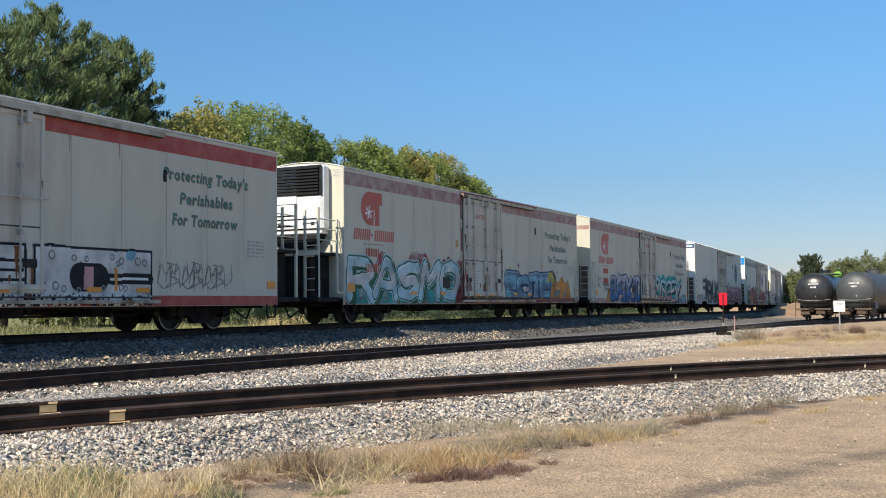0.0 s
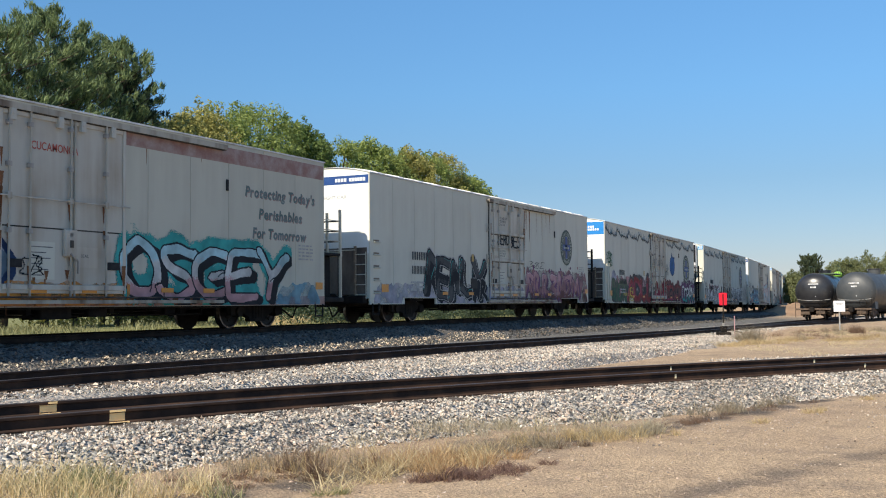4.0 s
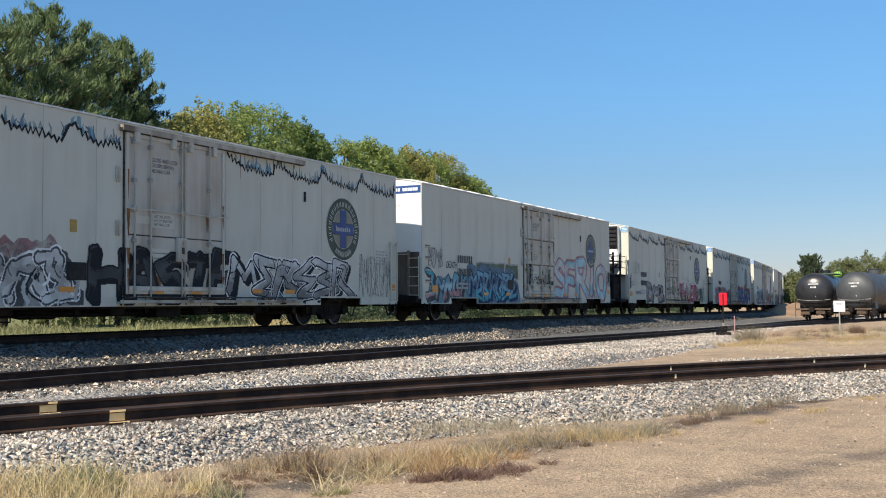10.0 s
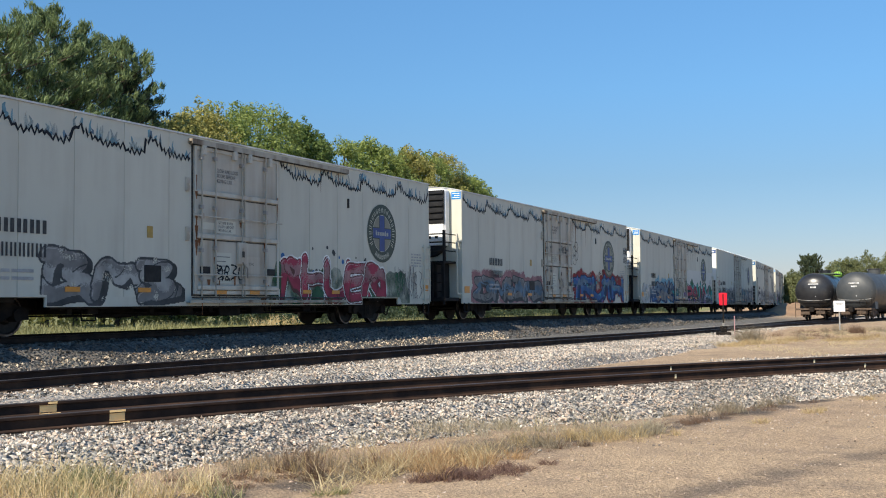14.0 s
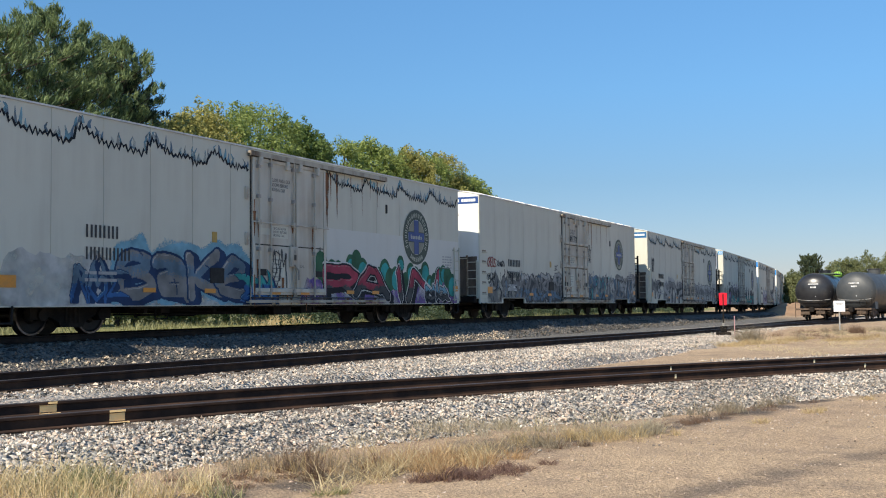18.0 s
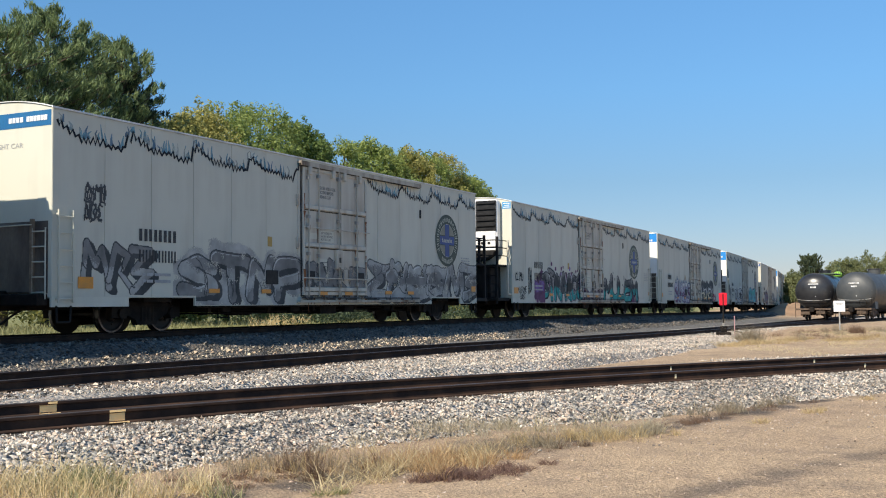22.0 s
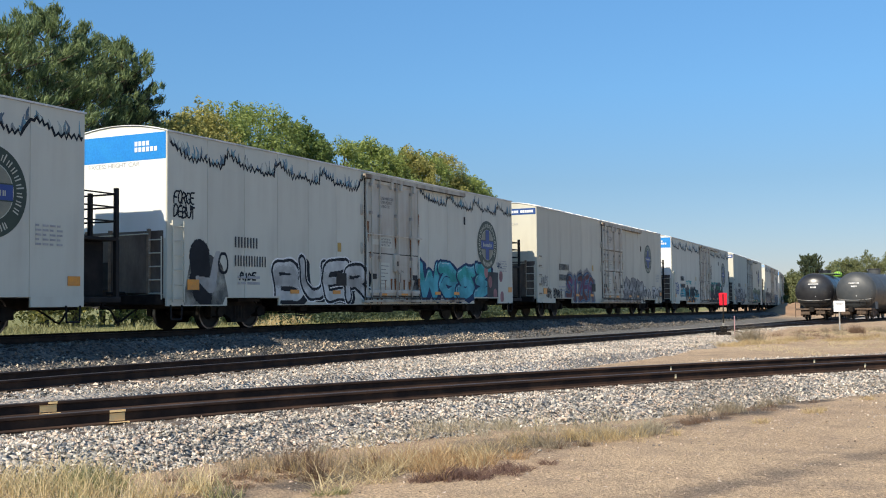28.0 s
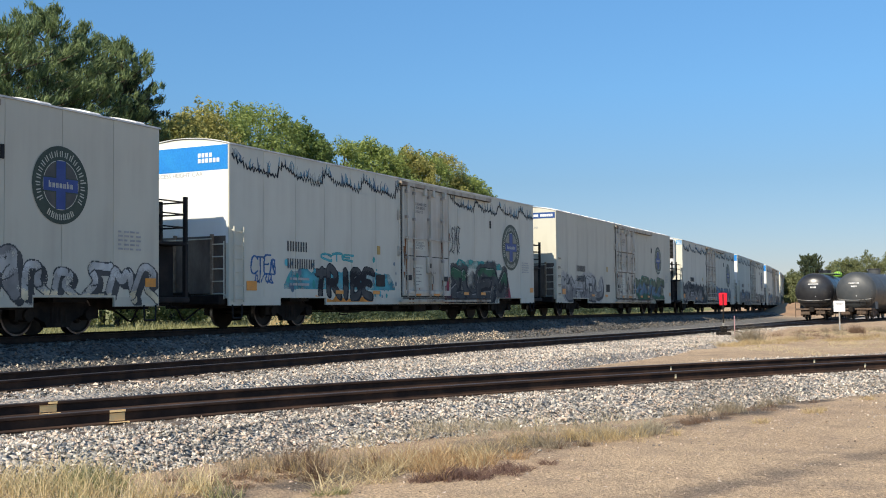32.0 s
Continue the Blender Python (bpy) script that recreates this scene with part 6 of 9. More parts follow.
# tall grass at the yard edge
weeds("dry_grass", "tall pale dry grass at the yard edge", clump(6.6, 6.85, 0.35, 0.45, 16, 0.06, 0.24) + clump(6.95, 6.1, 0.2, 0.25, 8, 0.05, 0.18) + clump(6.3, 7.6, 0.3, 0.4, 8, 0.06, 0.2), 1900, 0.32, 0.007, STRAW, 11, 0.5)
weeds("dry_grass", "long bent straws over the dry grass", clump(6.8, 6.8, 0.45, 0.55, 20, 0.08, 0.3), 240, 0.42, 0.006, STRAW, 51, 0.8)
weeds("dry_grass", "green blades among the tall dry grass", clump(6.8, 6.6, 0.35, 0.45, 12, 0.08, 0.25), 900, 0.26, 0.0072, GREENGRASS, 35, 0.5)
weeds("green_tuft", "small green tuft in the dirt", [(7.6, 4.70, 0.09), (7.5, 4.82, 0.06)], 170, 0.11, 0.008, GREENGRASS, 32, 0.8)
weeds("dry_grass", "loose fallen straw round a tuft", [(8.3, 4.72, 0.2), (8.0, 4.95, 0.25), (7.65, 4.78, 0.2), (8.6, 4.9, 0.2)], 210, 0.27, 0.0065, STRAW, 33, 1.7)
# wispy weeds that climb from the dirt into the stones
weeds("sparse_weeds", "wispy tan weeds at the ballast toe", clump(8.35, 5.85, 0.4, 0.32, 22, 0.04, 0.16) + clump(8.75, 5.35, 0.3, 0.35, 16, 0.04, 0.15), 950, 0.25, 0.0048, GREYWEED, 34, 0.6)
weeds("golden_grass", "thin straw among the wispy weeds", clump(8.45, 5.7, 0.4, 0.3, 18, 0.04, 0.14) + clump(8.8, 5.15, 0.35, 0.3, 16, 0.04, 0.14), 480, 0.26, 0.005, GOLD_STRAW, 36, 0.7)
weeds("sparse_weeds", "brown weed stalks with dark stems", clump(8.13, 5.32, 0.05, 0.06, 5, 0.03, 0.07) + clump(8.5, 5.5, 0.3, 0.2, 5, 0.03, 0.08), 420, 0.36, 0.005, RUSSET, 42, 0.35)
weeds("russet_weeds", "dark brown matted weeds in the dirt", clump(7.72, 6.05, 0.28, 0.18, 14, 0.04, 0.12) + clump(8.1, 5.45, 0.25, 0.14, 8, 0.04, 0.1) + clump(8.45, 5.1, 0.2, 0.12, 5, 0.03, 0.09) + clump(9.05, 5.05, 0.25, 0.1, 6, 0.03, 0.1) + clump(10.0, 4.3, 0.3, 0.1, 7, 0.03, 0.1) + clump(10.9, 4.05, 0.3, 0.08, 6, 0.03, 0.09), 2500, 0.08, 0.006, RUSSET, 55, 1.0)
# dense orange-gold patch with the russet weeds before it
weeds("golden_grass", "dense orange-gold dry grass at the ballast toe", clump(9.25, 4.75, 0.42, 0.3, 30, 0.05, 0.2) + clump(9.6, 4.55, 0.35, 0.2, 16, 0.05, 0.16), 1800, 0.21, 0.0055, ORANGE_STRAW, 12, 0.65)
weeds("golden_grass", "pale straw tips in the orange-gold grass", clump(9.3, 4.85, 0.5, 0.35, 20, 0.05, 0.18), 650, 0.26, 0.0055, STRAW, 65, 0.7)
weeds("russet_weeds", "low reddish brown weeds on the dirt", clump(8.72, 4.14, 0.2, 0.16, 18, 0.04, 0.14) + clump(9.3, 3.92, 0.26, 0.09, 12, 0.03, 0.1) + clump(9.0, 4.35, 0.14, 0.1, 6, 0.03, 0.1), 3000, 0.09, 0.0065, RED_WEED, 15, 1.0)
weeds("sparse_weeds", "pale wispy weeds standing in the stones", clump(10.75, 4.85, 0.5, 0.32, 34, 0.04, 0.16, 0.24) + clump(9.7, 5.35, 0.5, 0.2, 14, 0.03, 0.12, 0.26), 1500, 0.2, 0.0046, PALE_WEED, 14, 0.7)
weeds("sparse_weeds", "grey-brown weeds grown together at the ballast toe", clump(10.45, 4.4, 0.38, 0.16, 22, 0.04, 0.16) + clump(11.0, 4.35, 0.3, 0.15, 10, 0.04, 0.12), 1100, 0.2, 0.005, GREYWEED, 66, 0.7)
weeds("golden_grass", "golden dry grass along the ballast toe", clump(11.35, 4.0, 0.42, 0.24, 20, 0.05, 0.2) + clump(11.7, 3.7, 0.3, 0.14, 10, 0.05, 0.15), 950, 0.23, 0.0055, GOLD_STRAW, 13, 0.7)
weeds("sparse_weeds", "greenish tan weeds at the ballast toe", clump(12.4, 3.65, 0.28, 0.16, 14, 0.04, 0.15), 800, 0.24, 0.0055, PALE_WEED, 67, 0.6)
weeds("sparse_weeds", "low dark weeds along the oily strip", clump(13.5, 3.4, 0.5, 0.12, 14, 0.03, 0.1) + clump(15.6, 2.85, 0.7, 0.12, 12, 0.03, 0.1), 700, 0.11, 0.006, RUSSET, 68, 0.8)
weeds("sparse_weeds", "grey weeds standing in the ballast of the near track", clump(14.85, 3.25, 0.3, 0.14, 12, 0.04, 0.12, 0.12) + clump(15.3, 2.95, 0.3, 0.1, 6, 0.04, 0.12, 0.12) + clump(16.4, 2.75, 0.3, 0.1, 8, 0.04, 0.12) + clump(18.3, 2.15, 0.6, 0.1, 14, 0.05, 0.16), 1500, 0.24, 0.0052, GREYWEED, 64, 0.6)
weeds("sparse_weeds", "small golden tufts on the dirt", [(13.93, 2.55, 0.12), (14.05, 2.5, 0.08), (15.3, 2.1, 0.16), (15.6, 2.02, 0.1), (17.5, 1.6, 0.12), (12.4, 3.2, 0.08)], 420, 0.13, 0.006, GOLD_STRAW, 16, 0.9)
weeds("thin_stalks", "thin dry stalks standing in the ballast", toe_spots(8.5, 19, 0.9, 2.7, 46, 0.04, 0.2), 300, 0.28, 0.0045, STRAW, 31, 0.5)
weeds("dry_grass", "patchy dry grass between the yard tracks", [(_r.uniform(30, 62), _r.uniform(3.0, 8.6), _r.uniform(0.3, 1.2)) for _ in range(42)], 5200, 0.13, 0.010, STRAW, 17, 0.8)
weeds("dry_bush", "small brown dry bushes between the yard tracks", [(_r.uniform(42, 62), _r.uniform(3.4, 7.4), _r.uniform(0.12, 0.28)) for _ in range(16)], 900, 0.4, 0.010, GREYWEED, 43, 0.7)
weeds("dark_weeds", "dark dead weeds flat on the dirt", [(30.0 + 0.5 * k, 8.75 - 0.2 * k, 0.32) for k in range(-1, 3)], 1300, 0.10, 0.012, RUSSET, 44, 1.2)
weeds("dry_bush", "grey dry bush beside the switch stand", [(40.6, 7.8, 0.5), (41.0, 7.6, 0.4)], 800, 0.75, 0.009, GREYWEED, 18, 0.6)
weeds("dry_bush", "rounded brown dry bush on the dirt between the tracks", [(52.0, 5.1, 0.34), (51.7, 5.25, 0.22)], 600, 0.5, 0.012, RUSSET, 61, 0.5)
weeds("dry_bush", "low rusty brown weeds along the yard tracks", clump(47.5, 7.4, 1.6, 0.5, 9, 0.15, 0.4) + clump(44.5, 4.9, 1.4, 0.5, 8, 0.15, 0.4) + clump(53.5, 7.6, 2.0, 0.5, 8, 0.15, 0.4) + clump(57.0, 4.6, 1.6, 0.4, 6, 0.15, 0.4), 1100, 0.26, 0.011, RUSSET, 62, 0.7)
weeds("golden_grass", "matted golden grass between the yard tracks", [(32.0 + 0.85 * k + _r.uniform(-0.4, 0.4), 8.3 - 0.2 * k + _r.uniform(-0.5, 0.4), _r.uniform(0.2, 0.6)) for k in range(14)] + clump(42.0, 4.6, 2.5, 0.5, 10, 0.2, 0.5), 5200, 0.2, 0.009, GOLD_STRAW, 63, 0.8)
weeds("field_grass", "green and straw grass behind the main track", [(_r.uniform(10, 95), _r.uniform(24.5, 33), _r.uniform(0.8, 2.2)) for _ in range(120)], 14000, 0.34, 0.03, GREENGRASS, 19, 0.4)
weeds("dry_stalks", "dry stalks behind the main track", [(38.5 + _r.uniform(-2, 2.5), 27.0 + _r.uniform(-0.6, 0.6), 0.35) for _ in range(12)], 900, 0.6, 0.02, STRAW, 20, 0.3)


# ---- painted marks on the near rails ----
def rail_mark(d, x, w, label, mat=PAINT["mark"], tick=False):
    i = min(range(len(NEAR_LINE) - 1), key=lambda k: abs(NEAR_LINE[k].x - x))
    p, q = NEAR_LINE[i], NEAR_LINE[i + 1]
    s = sideways(NEAR_LINE)[i]
    c = p.lerp(q, (x - p.x) / (q.x - p.x)) + s * d
    a = math.degrees(math.atan2(q.y - p.y, q.x - p.x))
    ob = new("paint_mark", Build().box(-w / 2, -0.022, -0.105, w / 2, -0.012, -0.04).mesh("paint_mark", mat) if tick else Build().box(-w / 2, -0.022, -0.122, w / 2, -0.012, -0.03, b=0.003).box(-w / 2 - 0.01, -0.045, -0.028, w / 2, -0.037, -0.005).box(-w / 2 - 0.02, -0.074, -0.144, w / 2 + 0.03, -0.02, -0.13).mesh("paint_mark", mat))
    ob.matrix_basis = pose(c.x, c.y, c.z, 0, 0, a)
    tagged(ob, label, "paint mark", "survey marks on the near rails")


rail_mark(-0.753, 9.10, 0.17, "cream survey paint on the web of a rail")
rail_mark(0.753, 8.99, 0.2, "tan survey paint on the web of a rail")
for _d, _x in ((0.753, 18.18), (-0.753, 17.03), (0.753, 21.06), (-0.753, 20.73)):
    rail_mark(_d, _x, 0.03, "thin cream paint tick on the side of a rail", PAINT["cream"], True)


# ---- switch stand, sign ----
def build_switch_stand(x, y):
    z = ground_z(x, y)
    st = tagged(new("switch_stand"), "switch stand with bright red target on a thin mast", "switch stand")
    st.matrix_basis = pose(x, y, z, 0, 0, -62)
    part("base", Build().box(-0.28, -0.2, 0.0, 0.28, 0.2, 0.16, b=0.02).box(-0.12, -0.12, 0.16, 0.12, 0.12, 0.42, b=0.02).mesh("base", GRIME), st, "dark cast iron base")
    part("mast", Build().cyl((0, 0, 0.4), (0, 0, 1.80), 0.028, 10).mesh("mast", GRIME), st)
    part("target", Build().slab([(-0.16, 1.32), (-0.17, 1.58), (-0.18, 1.84), (0.0, 1.86), (0.18, 1.84), (0.17, 1.58), (0.16, 1.32)], -0.012, 0.012).mesh("target", TARGET_RED), st, "bright red sheet metal target")
    part("lever", Build().tube([(0.1, -0.1, 0.3), (0.75, -0.25, 0.12)], 0.022).mesh("lever", GRIME), st)
    part("joint_collar", Build().cyl((0, 0, 0.42), (0, 0, 0.55), 0.05, 10).mesh("joint_collar", STEEL_GREY), st)


def build_sign(x, y):
    z = ground_z(x, y)
    sg = tagged(new("notice_sign"), "blank white square sign on a steel post", "sign")
    sg.matrix_basis = pose(x, y, z, 0, 0, -74)
    part("board", Build().box(-0.27, -0.02, 0.92, 0.27, 0.0, 1.46, b=0.004).mesh("board", PAINT_WHITE), sg)
    part("post", Build().box(-0.03, 0.0, -0.1, 0.03, 0.05, 1.4).mesh("post", STEEL_GREY), sg)
    part("writing", Build().box(-0.18, -0.023, 1.32, 0.18, -0.02, 1.36).box(-0.14, -0.023, 1.25, 0.14, -0.02, 1.28).mesh("writing", PALE_INK), sg)
    part("foot_plate", Build().box(-0.3, -0.2, -0.02, 0.3, 0.25, 0.04, b=0.01).mesh("foot_plate", GRIME), sg)


def build_bank(x, y, long, wide, tall):
    """A heap of bare dirt left beside the main track."""
    xs, ys = np.linspace(-1, 1, 24), np.linspace(-1, 1, 18)
    v = [(x + a * long, y + c * wide, ground_z(x + a * long, y + c * wide) - 0.05 + tall * max(0.0, 1 - a * a) ** 1.3 * max(0.0, 1 - c * c) * (1 + 0.35 * noise.noise((a * 3, c * 3, 2)))) for a in xs for c in ys]
    f = [(i * 18 + j, (i + 1) * 18 + j, (i + 1) * 18 + j + 1, i * 18 + j + 1) for i in range(23) for j in range(17)]
    me = big_mesh("dirt_bank", v, f, DIRT)
    me.shade_smooth()
    tagged(new("dirt_bank", me), "low heap of bare orange-brown dirt beside the main track", "dirt heap", kind="structure")


build_bank(140.0, 20.6, 14.0, 2.6, 1.5)
build_switch_stand(48.0, 10.15)
build_sign(57.0, 6.4)
_st = tagged(new("marker_stake", Build().cyl((0, 0, 0), (0.1, 0.02, 0.85), 0.022, 6).mesh("marker_stake", PAINT["pink"])), "faded pink leaning marker stake", "stake")
_st.matrix_basis = pose(47.6, 9.6, ground_z(47.6, 9.6))


# ---- tank cars on the far end of the yard ----
RUSTY_FRAME = sideframe_mesh()
RUSTY_FRAME.materials[0] = RUSTY_GEAR


def build_tank_car(m, paint, label, lime, walkway):
    car = tagged(new("tank_car"), label, "railcar", "parked tank cars")
    car.matrix_basis = m
    r, z, n = 1.52, 2.28, 15.0
    prof = [(0.0, 0.05), (0.02, 0.5), (0.12, 0.95), (0.30, 1.28), (0.52, 1.45), (0.75, r), (n - 0.75, r), (n - 0.52, 1.45), (n - 0.3, 1.28), (n - 0.12, 0.95), (n - 0.02, 0.5), (n, 0.05)]
    part("shell", Build().lathe(prof, "x", 40, at=(0, 0, z)).mesh("shell", paint, smooth=True), car)
    for x in (0.78, 3.8, 7.5, 11.2, n - 0.78):
        part("shell_band", Build().lathe([(x - 0.05, r), (x - 0.05, r + 0.014), (x + 0.05, r + 0.014), (x + 0.05, r)], "x", 40, at=(0, 0, z)).mesh("shell_band", paint), car)
    part("weld_strip", Build().tube([(0.3 + 0.12 * abs(math.sin(a)), 1.30 * math.cos(a), z) for a in [math.pi * i / 10 for i in range(11)]], 0.012).mesh("weld_strip", STEEL_GREY), car)
    dome = part("dome", Build().cyl((7.5, 0, z + r - 0.06), (7.5, 0, z + r + 0.36), 0.5, 18).cyl((7.5, 0, z + r + 0.36), (7.5, 0, z + r + 0.42), 0.55, 18).mesh("dome", paint), car)
    if walkway:
        part("walkway", Build().box(5.9, -1.1, z + r + 0.02, 9.1, 1.1, z + r + 0.10).mesh("walkway", GREEN_DULL), car, "dull green top walkway")
        for y in (-1.1, 1.1):
            b = Build()
            for x in (5.9, 7.5, 9.1):
                b.cyl((x, y, z + r + 0.08), (x, y, z + r + 0.75), 0.02, 6)
            part("safety_rail", b.cyl((5.9, y, z + r + 0.75), (9.1, y, z + r + 0.75), 0.02, 6).mesh("safety_rail", GREEN_DULL), car)
    if lime:
        part("valve_cover", Build().lathe([(0, 0.4), (0.3, 0.38), (0.45, 0.25), (0.5, 0.05)], "z", 14, at=(13.6, -0.35, z + r - 0.02)).mesh("valve_cover", LIME, smooth=True), car, "lime green valve cover")
    for x in (-0.35, n + 0.35):
        s = 1 if x < 0 else -1
        part("end_sill", Build().box(min(x, x + s * 0.9), -1.4, 0.78, max(x, x + s * 0.9), 1.4, 0.92, b=0.02).mesh("end_sill", RUSTY_GEAR), car)
        b = Build()
        for y in (-1.38, 1.38):
            b.cyl((x, y, 0.9), (x, y, 1.75), 0.022, 6).cyl((x, y, 0.2), (x, y, 0.9), 0.02, 6)
        b.cyl((x, -1.38, 1.4), (x, 1.38, 1.4), 0.02, 6)
        part("end_rail", b.mesh("end_rail", GRIME), car)
        part("coupler", COUPLER, car, at=pose(x - s * 0.1, 0, 0, 0, 0, 0 if s > 0 else 180))
    part("centre_sill", Build().box(0.2, -0.3, 0.6, n - 0.2, 0.3, 0.95, b=0.02).mesh("centre_sill", GRIME), car)
    for x in (1.9, n - 1.9):
        part("saddle", Build().prism([(-1.3, 0.85), (1.3, 0.85), (1.25, 1.5), (0.8, 1.0), (-0.8, 1.0), (-1.25, 1.5)], x - 0.5, x + 0.5).mesh("saddle", paint), car)
        truck = part("truck", RUSTY_FRAME, car, at=pose(x, 0, 0))
        for a in (-0.89, 0.89):
            part("wheelset", WHEELSET, truck, at=pose(a, 0, 0.46))
    rows = {}
    for row, k, zz in ((0, 9, 2.85), (1, 5, 2.58), (2, 4, 1.98), (2, 5, 1.86)):
        for i in range(k):
            y = (k / 2 - i) * 0.13 - (0.5 if row == 2 else 0)
            x = 0.3 * (abs(y) / 1.28) ** 2 - (0.0 if row < 2 else -0.02)
            rows.setdefault(zz, Build()).box(x - 0.012, y * 0.7 - 0.06, zz, x + 0.03, y * 0.7, zz + (0.09 if row == 0 else 0.12 if row == 1 else 0.05))
    for q in rows.values():
        part("end_lettering", q.mesh("end_lettering", PAINT_WHITE), car)
    b = Build()
    b.tube([(-0.12 + 0.25 * (abs(k - 6) / 6) ** 2, (k - 6) * 0.22, z - 0.62 - 0.12 * math.cos((k - 6) * 0.26)) for k in range(13)], 0.022)
    part("end_handrail", b.mesh("end_handrail", STEEL_GREY), car)
    part("brake_cylinder", Build().box(-0.2, 0.3, 0.4, 0.6, 1.0, 0.8, b=0.03).mesh("brake_cylinder", RUSTY_GEAR), car)
    part("brake_gear", Build().box(-0.25, -0.9, 0.45, 0.5, -0.2, 0.8, b=0.03).tube([(-0.3, -0.5, 0.8), (-0.4, -0.55, 0.4), (-0.35, -0.2, 0.35)], 0.03).mesh("brake_gear", RUSTY_GEAR), car)
    part("brake_wheel", Build().tube([(-0.26, -0.7 + 0.27 * math.cos(k * 0.524), 1.35 + 0.27 * math.sin(k * 0.524)) for k in range(13)], 0.018).cyl((-0.26, -0.7, 1.1), (-0.26, -0.7, 1.6), 0.012).mesh("brake_wheel", GRIME), car)
    part("side_ladder", Build().tube([(7.2, -1.6, 0.6), (7.2, -1.65, 3.2)], 0.02).tube([(7.7, -1.6, 0.6), (7.7, -1.65, 3.2)], 0.02).mesh("side_ladder", GRIME), car)
    return car


def rail_pose(line, x):
    i = max(k for k in range(len(line) - 1) if line[k].x <= x)
    p, q = line[i], line[i + 1]
    c = p.lerp(q, (x - p.x) / (q.x - p.x))
    j = min(i + 14, len(line) - 1)
    e = line[j]
    return pose(c.x, c.y, c.z, 0, math.degrees(math.atan2(c.z - e.z, (e - c).length)), math.degrees(math.atan2(e.y - c.y, e.x - c.x)))


build_tank_car(rail_pose(MID_LINE, 93.5), TANK_BLACK, "glossy black tank car parked on the middle track", True, True)
build_tank_car(rail_pose(BRANCH_LINE, 92.0), TANK_GREY, "dull black tank car parked on the turnout track", False, False)


# ---- the train ----
# unit_left, paint, door, end band, rust runs, what sets it apart
CARS = [
    (False, "cream", "rods", "red", False, "white refrigerator car with red top stripe and pale outlined graffiti"),
    (True, "cream", "rods", "red", False, "white refrigerator car with red emblem and light blue block graffiti"),
    (False, "cream", "rods", "red", False, "white refrigerator car with red emblem and two-tone blue graffiti"),
    (False, "white", "ribbed_roof", "navy", True, "white refrigerator car with black and teal wildstyle graffiti"),
    (False, "white", "rods", "blue", False, "white refrigerator car with pink haze and red graffiti below"),
    (True, "white", "rods", "navy", False, "white refrigerator car with black and white graffiti below"),
    (False, "white", "ribbed_roof", "navy", False, "white refrigerator car with teal and outlined pastel graffiti"),
    (True, "white", "bars", "navy", False, "white refrigerator car with grey and crimson graffiti below"),
    (True, "white", "bars", "navy", True, "white refrigerator car with blue graffiti edged in red"),
    (True, "white", "rods", "navy", True, "white refrigerator car with teal, green and red graffiti"),
    (False, "white", "ribbed_roof", "navy", True, "white refrigerator car with a dense grey graffiti strip"),
    (False, "white", "bars", "tealband", False, "white refrigerator car with silver grey graffiti below"),
    (True, "white", "bars", "navy", False, "white refrigerator car with plum and turquoise bubble graffiti"),
    (False, "white", "bars", "short", False, "white refrigerator car with purple outline and black lettered graffiti"),
    (False, "white", "rods", "blue", False, "white refrigerator car with black outlined and turquoise graffiti"),
    (False, "cream", "ribbed_roof", "navy", False, "dull white refrigerator car with plum bubble graffiti"),
    (False, "white", "rods", "blue", False, "white refrigerator car with turquoise and black block graffiti"),
    (False, "cream", "ribbed_roof", "navy", False, "dull white refrigerator car with grey and green graffiti"),
    (True, "white", "bars", "navy", False, "white refrigerator car with dark graffiti strip below"),
    (False, "white", "bars", "short", False, "white refrigerator car with faint grey graffiti below"),
    (False, "white", "rods", "blue", False, "white refrigerator car with grey graffiti below"),
    (True, "white", "bars", "navy", False, "white refrigerator car with dull graffiti below"),
    (False, "white", "ribbed_roof", "navy", False, "white refrigerator car with plain dirty side"),
]
TRAIN = []
for _i, (_u, _p, _d, _b, _s, _l) in enumerate(CARS):
    TRAIN.append(build_car(_i, _u, _p, _d, _b, _s, _i < 3, _l, BLUE if _i in (8, 9) else CREAM if _i < 3 else None))


# ---- lettering, emblems and spray paint on the cars ----
DOOR_FACE = -HW - 0.012 - 0.0622


def wall_y(x):
    """The outermost plain surface of the side at x."""
    return DOOR_FACE if DOOR_X0 - 0.05 < x < DOOR_X1 + 0.05 else SIDE


